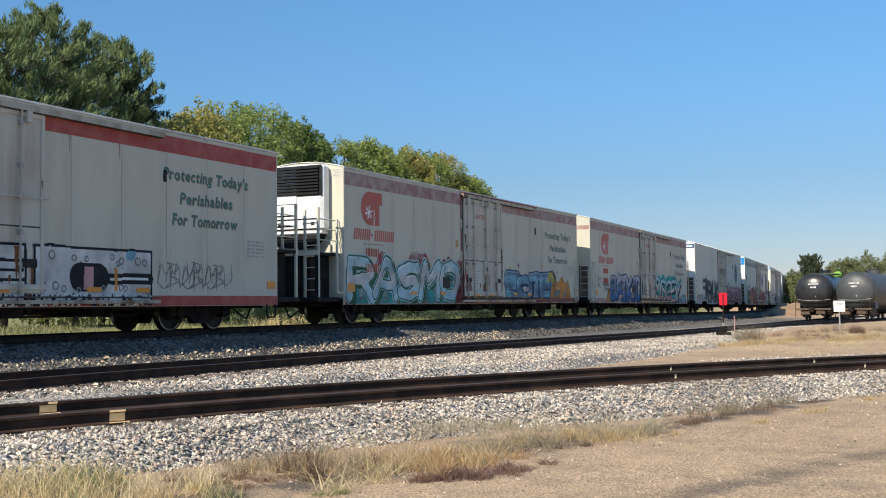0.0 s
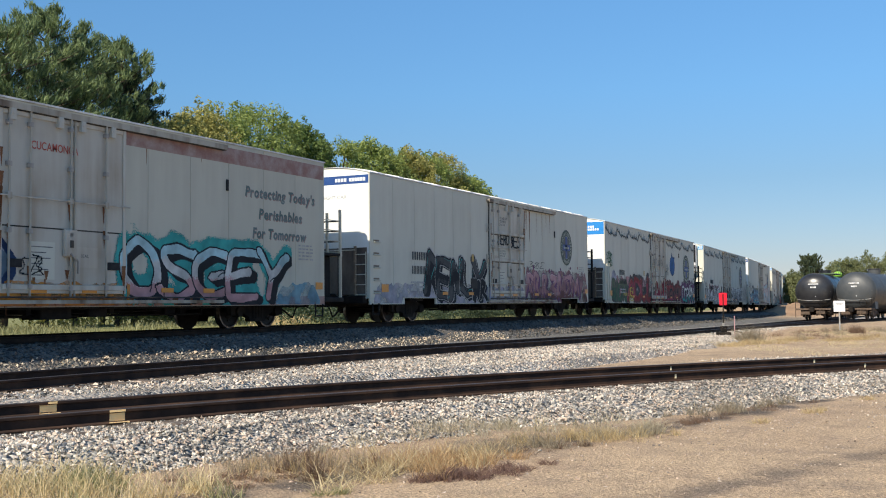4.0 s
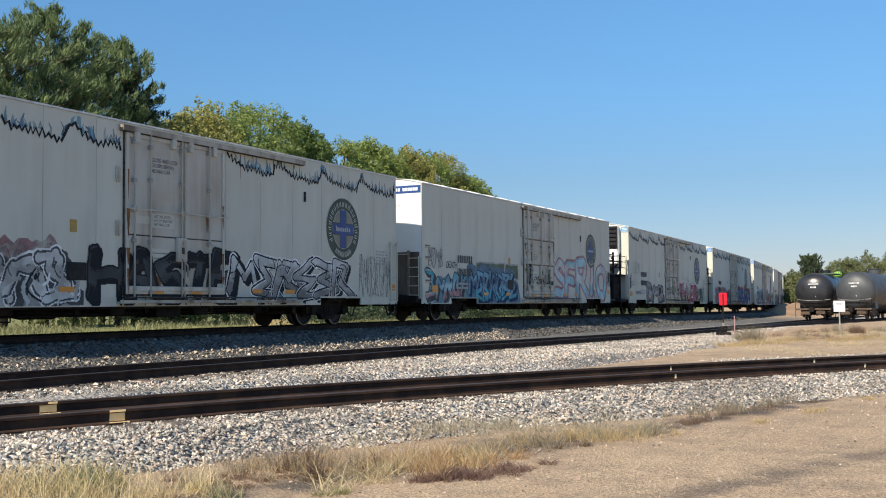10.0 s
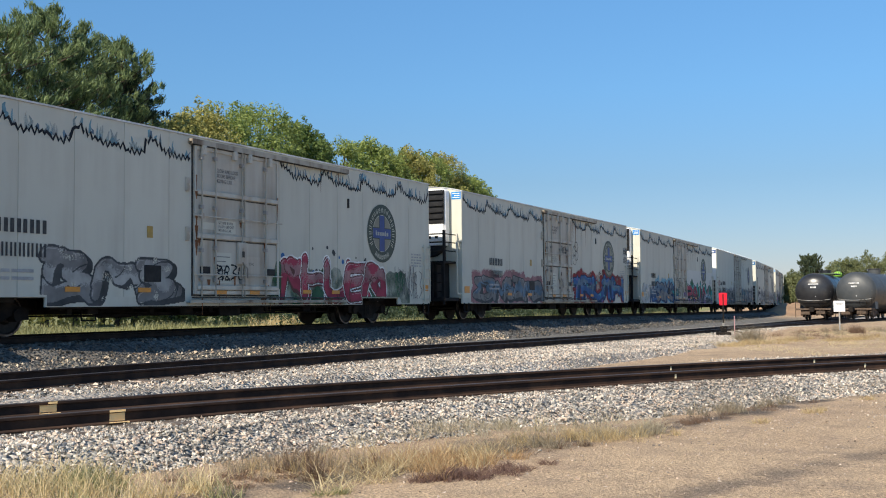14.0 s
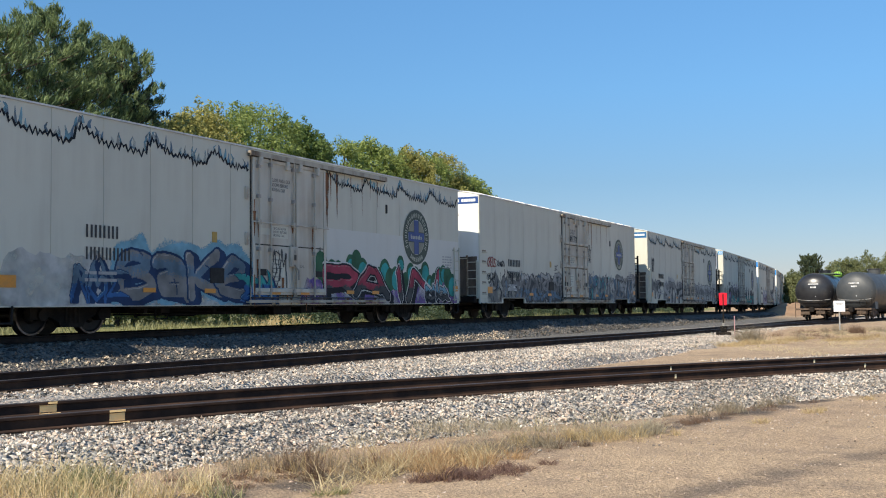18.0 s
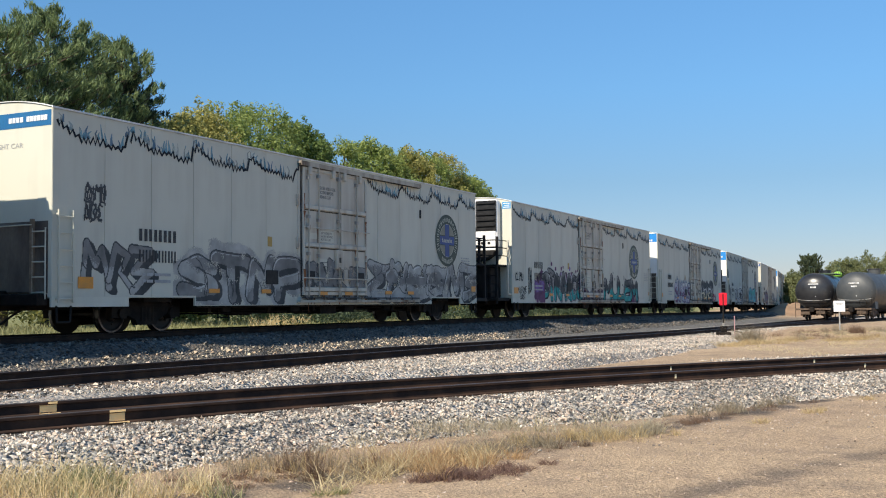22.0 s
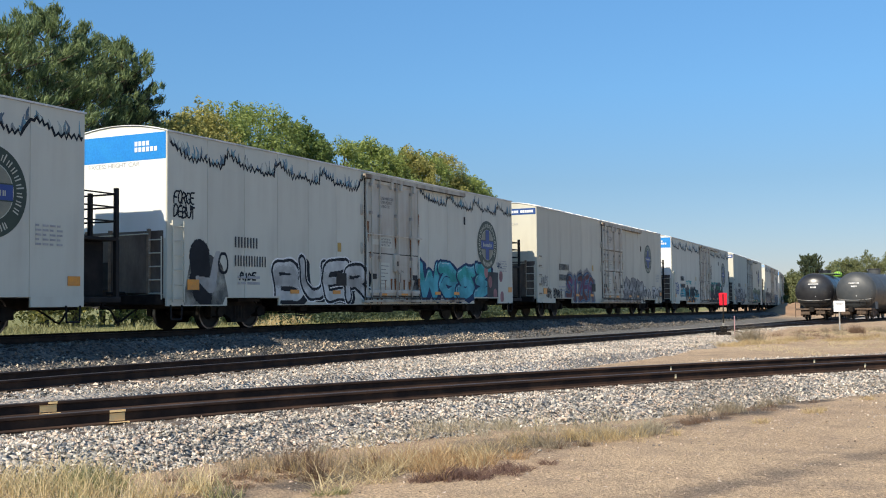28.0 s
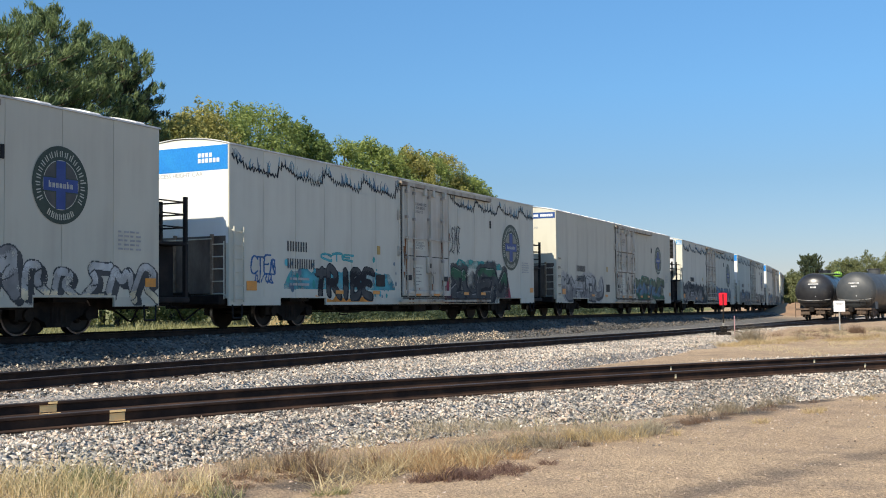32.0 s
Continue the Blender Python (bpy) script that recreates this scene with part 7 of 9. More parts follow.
STROKES = {
    "A": ["0,0 .4,1 .6,1 1,0", ".2,.34 .8,.34"], "B": ["0,0 0,1 .72,.97 .85,.74 .55,.53 0,.5", ".5,.5 .98,.36 .85,.04 0,0"], "C": ["1,.82 .6,1 .1,.88 0,.5 .1,.12 .6,0 1,.18"],
    "D": ["0,0 0,1 .6,.97 1,.5 .6,.03 0,0"], "E": ["1,1 .05,1 0,.5 .05,0 1,0", "0,.5 .75,.52"], "F": ["1,1 0,1 0,0", "0,.52 .7,.54"], "G": ["1,.85 .55,1 .05,.8 0,.35 .35,0 .95,.1 .97,.45 .55,.45"],
    "H": ["0,0 .03,1", "1,0 .97,1", "0,.5 1,.52"], "I": [".5,0 .5,1"], "K": ["0,0 .05,1", "1,1 .1,.48 1,0"], "L": [".05,1 0,0 1,.05"], "M": ["0,0 .1,1 .5,.35 .9,1 1,0"],
    "N": ["0,0 .05,1 .95,0 1,1"], "O": [".5,1 .05,.8 0,.4 .3,0 .8,.05 1,.5 .85,.92 .5,1"], "P": ["0,0 0,1 .75,.98 .97,.72 .7,.45 0,.45"], "R": ["0,0 0,1 .75,.98 .95,.75 .7,.5 0,.48", ".45,.48 1,0"],
    "S": ["1,.85 .5,1 .05,.8 .3,.56 .8,.45 .95,.18 .5,0 0,.13"], "T": ["0,1 1,.98", ".5,1 .48,0"], "U": ["0,1 .02,.25 .4,0 .85,.1 1,.4 1,1"], "V": ["0,1 .5,0 1,1"], "W": ["0,1 .2,0 .5,.6 .8,0 1,1"],
    "X": ["0,0 1,1", "0,1 1,0"], "Y": ["0,1 .5,.5 1,1", ".5,.5 .45,0"], "Z": ["0,1 1,1 0,0 1,0"],
    "a": [".05,.85 .6,1 .95,.7 .95,0", ".95,.5 .3,.55 0,.25 .4,0 .95,.2"], "e": ["0,.45 .95,.6 .6,1 .15,.85 0,.4 .35,0 1,.12"],
}
# shapes that stand for lettering too tangled to read
KNOTS = ["0,0 .1,1 .6,.9 .3,.45 .9,0", ".1,1 0,.3 .5,0 1,.3 .8,1", "0,.1 .4,1 .9,.8 .5,.4 1,0", "0,1 .9,.9 .2,.5 1,.3 .1,0", ".5,1 0,.6 .8,.5 .2,0 1,.1", "0,0 .2,1 .6,.2 .8,1 1,.1", "0,.2 .2,1 .5,.5 .8,.9 1,.0", "1,.9 .2,1 .6,.5 0,.1 .9,0"]
CELL = 0.02
LAYERS = {}


def rounded(pts, cut):
    """Cuts the corners of a stroke, twice, about that far from each corner."""
    for far in (cut, cut * 0.4):
        if not far:
            break
        out = [pts[0]]
        for a, p, c in zip(pts, pts[1:], pts[2:]):
            for q in (a, c):
                d = math.hypot(q[0] - p[0], q[1] - p[1]) or 1
                k = min(far / d, 0.42)
                out.append((p[0] + (q[0] - p[0]) * k, p[1] + (q[1] - p[1]) * k))
        pts = out + [pts[-1]]
    return pts


def away(segs, gx, gz):
    """How far each place lies outside tapered strokes (x, z, x, z, radius, radius); negative inside."""
    best = np.full(gx.shape, 9.0)
    for ax, az, bx, bz, ra, rb in segs:
        ux, uz = bx - ax, bz - az
        k = np.clip(((gx - ax) * ux + (gz - az) * uz) / (ux * ux + uz * uz + 1e-9), 0, 1)
        best = np.minimum(best, np.hypot(gx - ax - k * ux, gz - az - k * uz) - ra - (rb - ra) * k)
    return best


def mottle(gx, gz, size, nr):
    """Smooth random values, -1 to 1, in patches of about that size."""
    u, v = (gx - gx.min()) / size, (gz - gz.min()) / size
    t = nr.uniform(-1, 1, (int(v.max()) + 2, int(u.max()) + 2))
    i, j = v.astype(int), u.astype(int)
    a, b = u - j, v - i
    a, b = a * a * (3 - 2 * a), b * b * (3 - 2 * b)
    return (t[i, j] * (1 - a) + t[i, j + 1] * a) * (1 - b) + (t[i + 1, j] * (1 - a) + t[i + 1, j + 1] * a) * b


class Canvas:
    """A patch of a car side that takes spray paint, coat over coat; every spot keeps its last paint and the letter it belongs to."""

    def __init__(self, i, x0, x1, z0, z1, seed, cell=CELL):
        self.i, self.cell = i, cell
        self.car, lo, hi = TRAIN[i]
        xs = np.arange(max(x0, lo + 0.04), min(x1, hi - 0.04), cell)
        zs = np.arange(max(z0, SILL + 0.02), min(z1, 4.86), cell)
        self.gx, self.gz = np.meshgrid(xs + cell / 2, zs + cell / 2)
        self.ink = np.full(self.gx.shape, -1)
        self.owner = np.zeros(self.gx.shape, int)
        self.paints = []
        self.nr = np.random.default_rng(abs(seed) + 1000 * i)

    def coat(self, mask, paint, owner=0):
        if paint not in self.paints:
            self.paints.append(paint)
        self.ink[mask] = self.paints.index(paint)
        self.owner[mask] = owner

    def finish(self, name, label, stuff=False):
        c = self.cell
        shut = np.zeros(self.gx.shape, bool)
        for a, e in cut_outs(self.i):
            shut |= (self.gx > a - 0.03) & (self.gx < e + 0.03) & (self.gz < FLOOR + 0.05)
        self.ink[shut] = -1
        LAYERS[self.i] = LAYERS.get(self.i, 0) + 1
        depth = np.array([wall_y(x) for x in self.gx[0]]) - 0.003 - 0.0009 * (LAYERS[self.i] % 9)
        first = None
        for own in sorted(set(self.owner[self.ink >= 0].tolist())):
            key = np.where((self.owner == own) & (self.ink >= 0), self.ink, -1)
            v, mi = [], []
            for j, row in enumerate(key):
                if row.max() < 0:
                    continue
                cut = np.flatnonzero((np.diff(row) != 0) | (np.diff(depth) != 0)) + 1
                ends = np.concatenate([[0], cut, [len(row)]])
                zb = self.gz[j, 0] - c / 2
                for a, e in zip(ends, ends[1:]):
                    if row[a] >= 0:
                        xa, xe = self.gx[j, a] - c / 2, self.gx[j, e - 1] + c / 2
                        v += [(xa, depth[a], zb), (xe, depth[a], zb), (xe, depth[a], zb + c), (xa, depth[a], zb + c)]
                        mi.append(row[a])
            if not v:
                continue
            me = big_mesh(name, v, np.arange(len(v)).reshape(-1, 4), PAINT[self.paints[0]])
            for p in self.paints[1:]:
                me.materials.append(PAINT[p])
            me.polygons.foreach_set("material_index", np.array(mi, np.int32))
            if first is None:
                first = part(name, me, self.car, label)
                if stuff:
                    tagged(first, label, kind="stuff")
            else:
                me.name = "letter"
                part("letter", me, first)


def skeleton(ch, nr):
    rows = STROKES.get(ch) or [KNOTS[nr.integers(len(KNOTS))]] + ([KNOTS[nr.integers(len(KNOTS))]] if nr.random() < 0.6 else [])
    return [[tuple(float(q) for q in p.split(",")) for p in row.split()] for row in rows]


def piece(i, text, x0, x1, z0, z1, fills, line, glow=None, key=None, shine="pale", fat=0.21, edge=0.05, soft=1, jag=0.0, drop=(0.07, -0.05), wide=1.12, lean=0.0, worn=0.0, spots=None, veins=2):
    """A sprayed word in fat letters. fills: paints from foot to top; line: outline and drop shade; key: a thin second outline; glow: paint round it all."""
    c = Canvas(i, x0 - 0.3, x1 + 0.3, z0 - 0.05, z1 + 0.35, len(text) * 7 + int(x0 * 10))
    nr = c.nr
    n, h = len(text), z1 - z0
    w = (x1 - x0) / n
    r0 = min(0.56 * fat * w, 0.48 * fat * h)
    gx = c.gx + 0.05 * mottle(c.gx, c.gz, 0.45, nr)
    gz = c.gz + 0.05 * mottle(c.gx, c.gz, 0.45, nr)
    shapes = []
    for k, ch in enumerate(text):
        cx, r = x0 + w * (k + 0.5), r0 * nr.uniform(0.88, 1.15)
        low, top = z0 + h * nr.uniform(0.0, 0.05), z1 - h * nr.uniform(0.0, 0.14)
        tilt = lean + nr.uniform(-0.12, 0.14) * w
        segs = []
        for pts in skeleton(ch, nr):
            run = []
            for u, v in pts:
                run.append((cx + (u - 0.5) * (w * wide - 2 * r) + tilt * (v - 0.5) + 0.04 * w * math.sin(5 * v + k), low + r + edge + (top - low - 2 * (r + edge)) * v + 0.04 * h * math.sin(4 * u + 1.9 * k)))
            run = rounded(run, (0.0, 0.10, 0.26)[soft])
            segs += [(*p, *q, r, r) for p, q in zip(run, run[1:])]
            if jag:
                for p, q in ((run[0], run[1]), (run[-1], run[-2])):
                    d = math.hypot(p[0] - q[0], p[1] - q[1]) or 1
                    out = jag * h * nr.uniform(0.5, 1.2)
                    segs.append((*p, p[0] + (p[0] - q[0]) / d * out + 0.4 * out * nr.uniform(-1, 1), p[1] + (p[1] - q[1]) / d * out, r * 1.15, 0.01))
        shapes.append((segs, away(segs, gx, gz), r))
    whole = np.minimum.reduce([s for _, s, _ in shapes])
    if glow:
        rag = whole - 0.13 - 0.16 * mottle(gx, gz, 0.35, nr) - 0.10 * nr.random(gx.shape)
        c.coat((rag < edge) & (c.gz < z1 + 0.3), glow)
    if spots:
        for _ in range(int(5 * (x1 - x0))):
            px, pz, pr = nr.uniform(x0, x1), nr.uniform(z0 + 0.3 * h, z1 + 0.22), nr.uniform(0.03, 0.11)
            c.coat(np.hypot(gx - px, gz - pz) < pr, spots[nr.integers(len(spots))])
    if key:
        c.coat(whole < edge + 0.045, key)
    if drop:
        shade = np.minimum.reduce([away([(a + drop[0] * q, b + drop[1] * q, e + drop[0] * q, f + drop[1] * q, ra, rb) for a, b, e, f, ra, rb in segs], gx, gz) for segs, _, _ in shapes for q in (1.0, 2.0)])
        c.coat(shade < edge * 0.8, line)
    cloudy = mottle(gx, gz, 0.5, nr)
    grain = nr.random(gx.shape)
    for k, (segs, s, r) in enumerate(shapes):
        if key and k:
            c.coat((s < edge + 0.03) & (s > edge), key, k + 1)
        c.coat(s < edge, line, k + 1)
        level = (gz - z0) / h + 0.16 * cloudy + 0.10 * (grain - 0.5)
        for q, paint in enumerate(fills):
            c.coat((s < 0) & (level >= q / len(fills) - (9 if q == 0 else 0)), paint, k + 1)
        if shine:
            inner = away([(a + 0.35 * r, b - 0.35 * r, e + 0.35 * r, f - 0.35 * r, ra, rb) for a, b, e, f, ra, rb in segs], gx, gz)
            c.coat((s < -0.18 * r) & (s > -0.18 * r - 0.035) & (inner > 0.06 * r) & (cloudy > -0.25), shine, k + 1)
        for _ in range(veins):
            cx, cz, rr, a, span = x0 + w * (k + nr.uniform(0.1, 0.9)), z0 + h * nr.uniform(0.15, 0.85), nr.uniform(0.2, 0.6) * min(w, h), nr.uniform(0, 6.3), nr.uniform(0.6, 1.8)
            arc = [(cx + rr * math.cos(a + span * q / 5), cz + rr * math.sin(a + span * q / 5)) for q in range(6)]
            c.coat((away([(*p, *q, 0.017, 0.017) for p, q in zip(arc, arc[1:])], gx, gz) < 0) & (s < edge), line, k + 1)
    if worn:
        c.ink[(mottle(gx, gz, 0.22, nr) + 0.8 * (grain - 0.5)) > 1 - 2 * worn] = -1
    c.finish("graffiti", "sprayed graffiti lettering")


def tangle(i, x0, x1, z0, z1, paints, each=11, thick=(0.025, 0.11), worn=0.1, line=None):
    """Old coats of graffiti grown into one strip of crossing strokes with a ragged top."""
    c = Canvas(i, x0, x1, z0 - 0.05, z1 + 0.15, int(x0 * 10) + 77)
    nr = c.nr
    top = z1 - 0.12 + 0.18 * mottle(c.gx, c.gz * 0, 0.5, nr)
    for _ in range(int((x1 - x0) * each)):
        cx, cz, a = nr.uniform(x0, x1), nr.uniform(z0, z1), nr.normal(1.5, 0.5)
        far, bow = nr.uniform(0.25, 0.8), nr.uniform(-0.35, 0.35)
        pts = [(cx + far * (q / 5 - 0.5) * math.cos(a) + bow * math.sin(math.pi * q / 5) * math.sin(a), cz + far * (q / 5 - 0.5) * math.sin(a) - bow * math.sin(math.pi * q / 5) * math.cos(a)) for q in range(6)]
        r = nr.uniform(*thick)
        near = np.flatnonzero(abs(c.gx[0] - cx) < 1.0)
        if not len(near):
            continue
        part_x = slice(near[0], near[-1] + 1)
        s = away([(*p, *q, r, r * 0.8) for p, q in zip(pts, pts[1:])], c.gx[:, part_x], c.gz[:, part_x])
        ok = c.gz[:, part_x] < top[:, part_x]
        mask = np.zeros(c.gx.shape, bool)
        if line:
            mask[:, part_x] = (s < 0.022) & ok
            c.coat(mask, line)
        mask = np.zeros(c.gx.shape, bool)
        mask[:, part_x] = (s < 0) & ok
        c.coat(mask, paints[nr.integers(len(paints))])
    c.ink[(mottle(c.gx, c.gz, 0.2, nr) + 0.8 * (nr.random(c.gx.shape) - 0.5)) > 1 - 2 * worn] = -1
    c.finish("graffiti", "tangled layers of sprayed graffiti", True)


def tag(i, text, x0, x1, z0, z1, paint, r=0.021):
    """A quick signature in one thin line."""
    c = Canvas(i, x0 - 0.1, x1 + 0.1, z0 - 0.1, z1 + 0.1, len(text) + int(z0 * 100), 0.022)
    nr = c.nr
    w = (x1 - x0) / len(text)
    segs = []
    for k, ch in enumerate(text):
        if ch == " ":
            continue
        lift, size = nr.uniform(-0.06, 0.06), nr.uniform(0.85, 1.1)
        for pts in skeleton(ch, nr):
            run = rounded([(x0 + w * (k + 0.08 + u * 0.95 * size) + 0.12 * w * (v - 0.5), z0 + (z1 - z0) * (v * size + lift)) for u, v in pts], 0.05)
            segs += [(*p, *q, r, r * 0.85) for p, q in zip(run, run[1:])]
    gx = c.gx + 0.025 * mottle(c.gx, c.gz, 0.2, nr)
    c.coat(away(segs, gx, c.gz) < 0, paint)
    c.finish("graffiti_tag", "thin sprayed signature", True)


def cloud(i, x0, x1, z0, z1, colour):
    """A mist of spray paint with a ragged upper edge."""
    car, lo, hi = TRAIN[i]
    x0, x1 = max(x0, lo + 0.03), min(x1, hi - 0.03)
    rnd = random.Random(colour + str(i) + str(x0))
    b = Build()
    n = max(8, int((x1 - x0) / 0.12))
    ph = rnd.uniform(0, 9)
    LAYERS[i] = LAYERS.get(i, 0) + 1
    for k in range(n):
        a, c = x0 + (x1 - x0) * k / n, x0 + (x1 - x0) * (k + 1) / n
        zz = []
        for q in (a, c):
            e = min(1.0, (q - x0) / 0.4 + 0.2, (x1 - q) / 0.4 + 0.2)
            zz.append((max(z0, FLOOR + 0.02 if any(p - 0.13 < q < r + 0.13 for p, r in cut_outs(i)) else z0), z0 + (z1 - z0) * e * (0.78 + 0.22 * noise.noise((q * 1.9 + ph, i, 0)) + 0.12 * noise.noise((q * 6 + ph, i, 4)))))
        y = min(wall_y(a), wall_y(c)) - 0.003 - 0.0009 * (LAYERS[i] % 9)
        if zz[0][1] > zz[0][0] and zz[1][1] > zz[1][0]:
            b.add([(a, y, zz[0][0]), (c, y, zz[1][0]), (c, y, zz[1][1]), (a, y, zz[0][1])], [(0, 1, 2, 3)])
    part("paint_mist", b.mesh("paint_mist", PAINT["~" + colour]), car)


def zigzag(i, seed):
    """The jagged sprayed border under the eaves, with faint flames over it."""
    car, lo, hi = TRAIN[i]
    rnd = random.Random(seed)
    b = Build()
    for x0, x1 in ((lo + 0.12, DOOR_X0 - 0.12), (DOOR_X1 + 0.2, hi - 0.1)):
        pts, x = [(x0, 4.72)], x0
        cyc, down = 0.0, True
        while x < x1:
            step = rnd.uniform(0.05, 0.10)
            x += step
            cyc += step
            if cyc > 2.3:
                cyc = 0.0
            level = 4.70 - 0.30 * min(1, cyc / 0.7) - (0.07 if 1.5 < cyc < 2.1 else 0) + (0.2 if cyc > 2.15 else 0)
            down = not down
            pts.append((min(x, x1), level + (rnd.uniform(0.0, 0.07) if down else -rnd.uniform(0.03, 0.13))))
        b.ribbon(pts, 0.078, SIDE - 0.006, 0)
        for p, q in zip(pts, pts[1:]):
            if rnd.random() < 0.55:
                a, hgt, z = rnd.uniform(p[0], q[0]), rnd.uniform(0.08, 0.34), max(p[1], q[1])
                b.ribbon([(a, z - 0.03), (a + rnd.uniform(-0.05, 0.05), z + hgt * 0.5), (a + rnd.uniform(-0.08, 0.08), min(4.86, z + hgt))], rnd.uniform(0.07, 0.15), SIDE - 0.0022 - 0.0003 * rnd.randint(0, 7), rnd.choice((1, 2, 2, 2, 3)), True)
    part("zigzag_border", b.mesh("zigzag_border", PAINT["ink"], PAINT["steel"], PAINT["~sky"], PAINT["~steel"]), car, "sprayed navy zigzag border")


def machine(i):
    """A pale painted box with a black arm, framed in black, and a fringe along the sill."""
    c = Canvas(i, -4.4, 5.5, SILL, 2.1, 5)
    nr = c.nr
    gx, gz = c.gx + 0.03 * mottle(c.gx, c.gz, 0.5, nr), c.gz + 0.03 * mottle(c.gx, c.gz, 0.5, nr)
    for x0, x1 in ((1.6, 5.34), (-1.75, 1.42)):
        c.coat((gx > x0) & (gx < x1) & (gz > 0.66) & (gz < 1.98), "ink")
        c.coat((gx > x0 + 0.06) & (gx < x1 - 0.06) & (gz > 0.72) & (gz < 1.92), "pale")
    c.coat((gx > 4.3) & (gx < 5.28) & (gz > 1.5) & (gz < 1.92) & (mottle(gx, gz, 0.3, nr) > -0.3), "sky")
    arm = [(3.0, 1.3, 3.55, 1.3, 0.33, 0.33), (3.5, 1.28, 5.25, 1.28, 0.13, 0.13)]
    c.coat(away(arm, gx, gz) < 0, "ink")
    c.coat((gx > 3.12) & (gx < 3.4) & (gz > 1.02) & (gz < 1.55), "pink")
    c.coat((gx > 3.9) & (gx < 5.2) & (abs(gz - 1.28) < 0.03), "white")
    c.coat((abs(gx - 4.1) < 0.05) & (gz > 1.0) & (gz < 1.55), "orange")
    for _ in range(16):
        px, pz, pr = nr.uniform(1.75, 5.2), nr.choice((nr.uniform(0.98, 1.1), nr.uniform(1.65, 1.8))), nr.uniform(0.05, 0.09)
        ring = abs(np.hypot(gx - px, gz - pz) - pr)
        c.coat((ring < 0.02) & (c.ink >= 0), "grey")
    for z in (1.02, 1.22, 1.42, 1.62):
        c.coat((gx > -1.7) & (gx < 1.35) & (abs(gz - z) < 0.035), "ink")
    fringe = 0.95 - 0.09 * nr.random(gx.shape[1])[None, :]
    c.coat((gx > -1.75) & (gx < 5.34) & (gz < fringe) & (mottle(gx, gz, 0.06, nr) > 0.05), "white")
    c.coat((gx > -1.75) & (gx < 5.34) & (gz < fringe) & (mottle(gx, gz, 0.06, nr) > 0.35), "ink")
    c.finish("graffiti", "pale painted machine framed in black")
    for k in range(9):
        # faint branches sprayed beside it
        x = 5.5 + 0.3 * k
        tag(i, "?", x, x + 0.55, 1.0 + 0.08 * (k % 3), 1.7 - 0.05 * (k % 2), "grey", 0.014)


def slogan(i, x, z, fade=False):
    car = TRAIN[i][0]
    for row, dx, dz, w in (("Protecting Today's", 0.0, 0.0, 3.45), ("Perishables", 0.62, -0.58, 2.15), ("For Tomorrow", 0.33, -1.12, 2.65)):
        b, u = Build(), Build()
        letters(b, row, x + dx, z + dz, 0.27, SIDE - 0.003, shear=0.16, width=w, bold=0.036)
        part("slogan", b.mesh("slogan", SCRIPT_FADED if fade else SCRIPT_GREEN), car, "dark green script slogan")
        letters(u, row, x + dx + 0.03, z + dz - 0.03, 0.27, SIDE - 0.0015, shear=0.16, width=w, bold=0.02)
        part("slogan_edge", u.mesh("slogan_edge", RED_FADED), car, "worn red edge of the slogan")


def red_emblem(i):
    """Red block emblem with a snow crystal, and bars for the owner's name."""
    car = TRAIN[i][0]
    b = Build()
    x, z = -9.52, 3.22
    rim = [(x + 0.55 - 0.55 * math.sin(math.pi * k / 12), z + 0.55 - 0.55 * math.cos(math.pi * k / 12)) for k in range(13)]
    b.slab([(x + 1.0, z)] + rim + [(x + 1.38, z + 1.10), (x + 1.38, z + 0.70), (x + 1.2, z + 0.70), (x + 1.2, z)], SIDE - 0.004, SIDE)
    em = part("red_emblem", b.mesh("red_emblem", RED_LOGO), car)
    b = Build()
    for k in range(3):
        a = math.pi * k / 3 + 0.2
        b.ribbon([(x + 0.5 - 0.24 * math.cos(a), z + 0.42 - 0.24 * math.sin(a)), (x + 0.5 + 0.24 * math.cos(a), z + 0.42 + 0.24 * math.sin(a))], 0.045, SIDE - 0.007)
    for k in range(6):
        a = math.pi * k / 3 + 0.2
        c, s = math.cos(a), math.sin(a)
        b.ribbon([(x + 0.5 + 0.14 * c - 0.07 * s, z + 0.42 + 0.14 * s + 0.07 * c), (x + 0.5 + 0.22 * c + 0.02 * s, z + 0.42 + 0.22 * s - 0.02 * c)], 0.03, SIDE - 0.008)
    b.ribbon([(x + 0.84, z + 0.02), (x + 0.84, z + 0.52)], 0.05, SIDE - 0.007)
    part("snow_crystal", b.mesh("snow_crystal", PAINT_WHITE), em)
    b = Build()
    for k in range(10):
        a = -10.0 + 0.268 * k
        if k == 4:
            b.box(a + 0.03, SIDE - 0.004, 2.86, a + 0.17, SIDE, 2.93)
            continue
        for q in (0.0, 0.13):
            b.slab([(a + q, 2.72), (a + q + 0.09, 2.72), (a + q + 0.15, 3.08), (a + q + 0.06, 3.08)], SIDE - 0.004, SIDE)
    part("owner_lettering", b.mesh("owner_lettering", RED_LOGO), car, "red bars of the owner's lettering")
    for z, h in ((2.2, 0.26), (1.68, 0.28)):
        b = Build()
        for k in range(4):
            for q in (0.0, 0.12):
                b.box(-9.22 + 0.22 * k + q, SIDE - 0.016, z, -9.17 + 0.22 * k + q, SIDE, z + h)
        part("car_number", b.mesh("car_number", RED_LOGO), car)
    b = Build()
    for k in range(5):
        b.box(-9.35 + 0.27 * k, SIDE - 0.004, 2.58, -9.12 + 0.27 * k, SIDE, 2.62)
    part("caption_bars", b.mesh("caption_bars", RED_FADED), car)


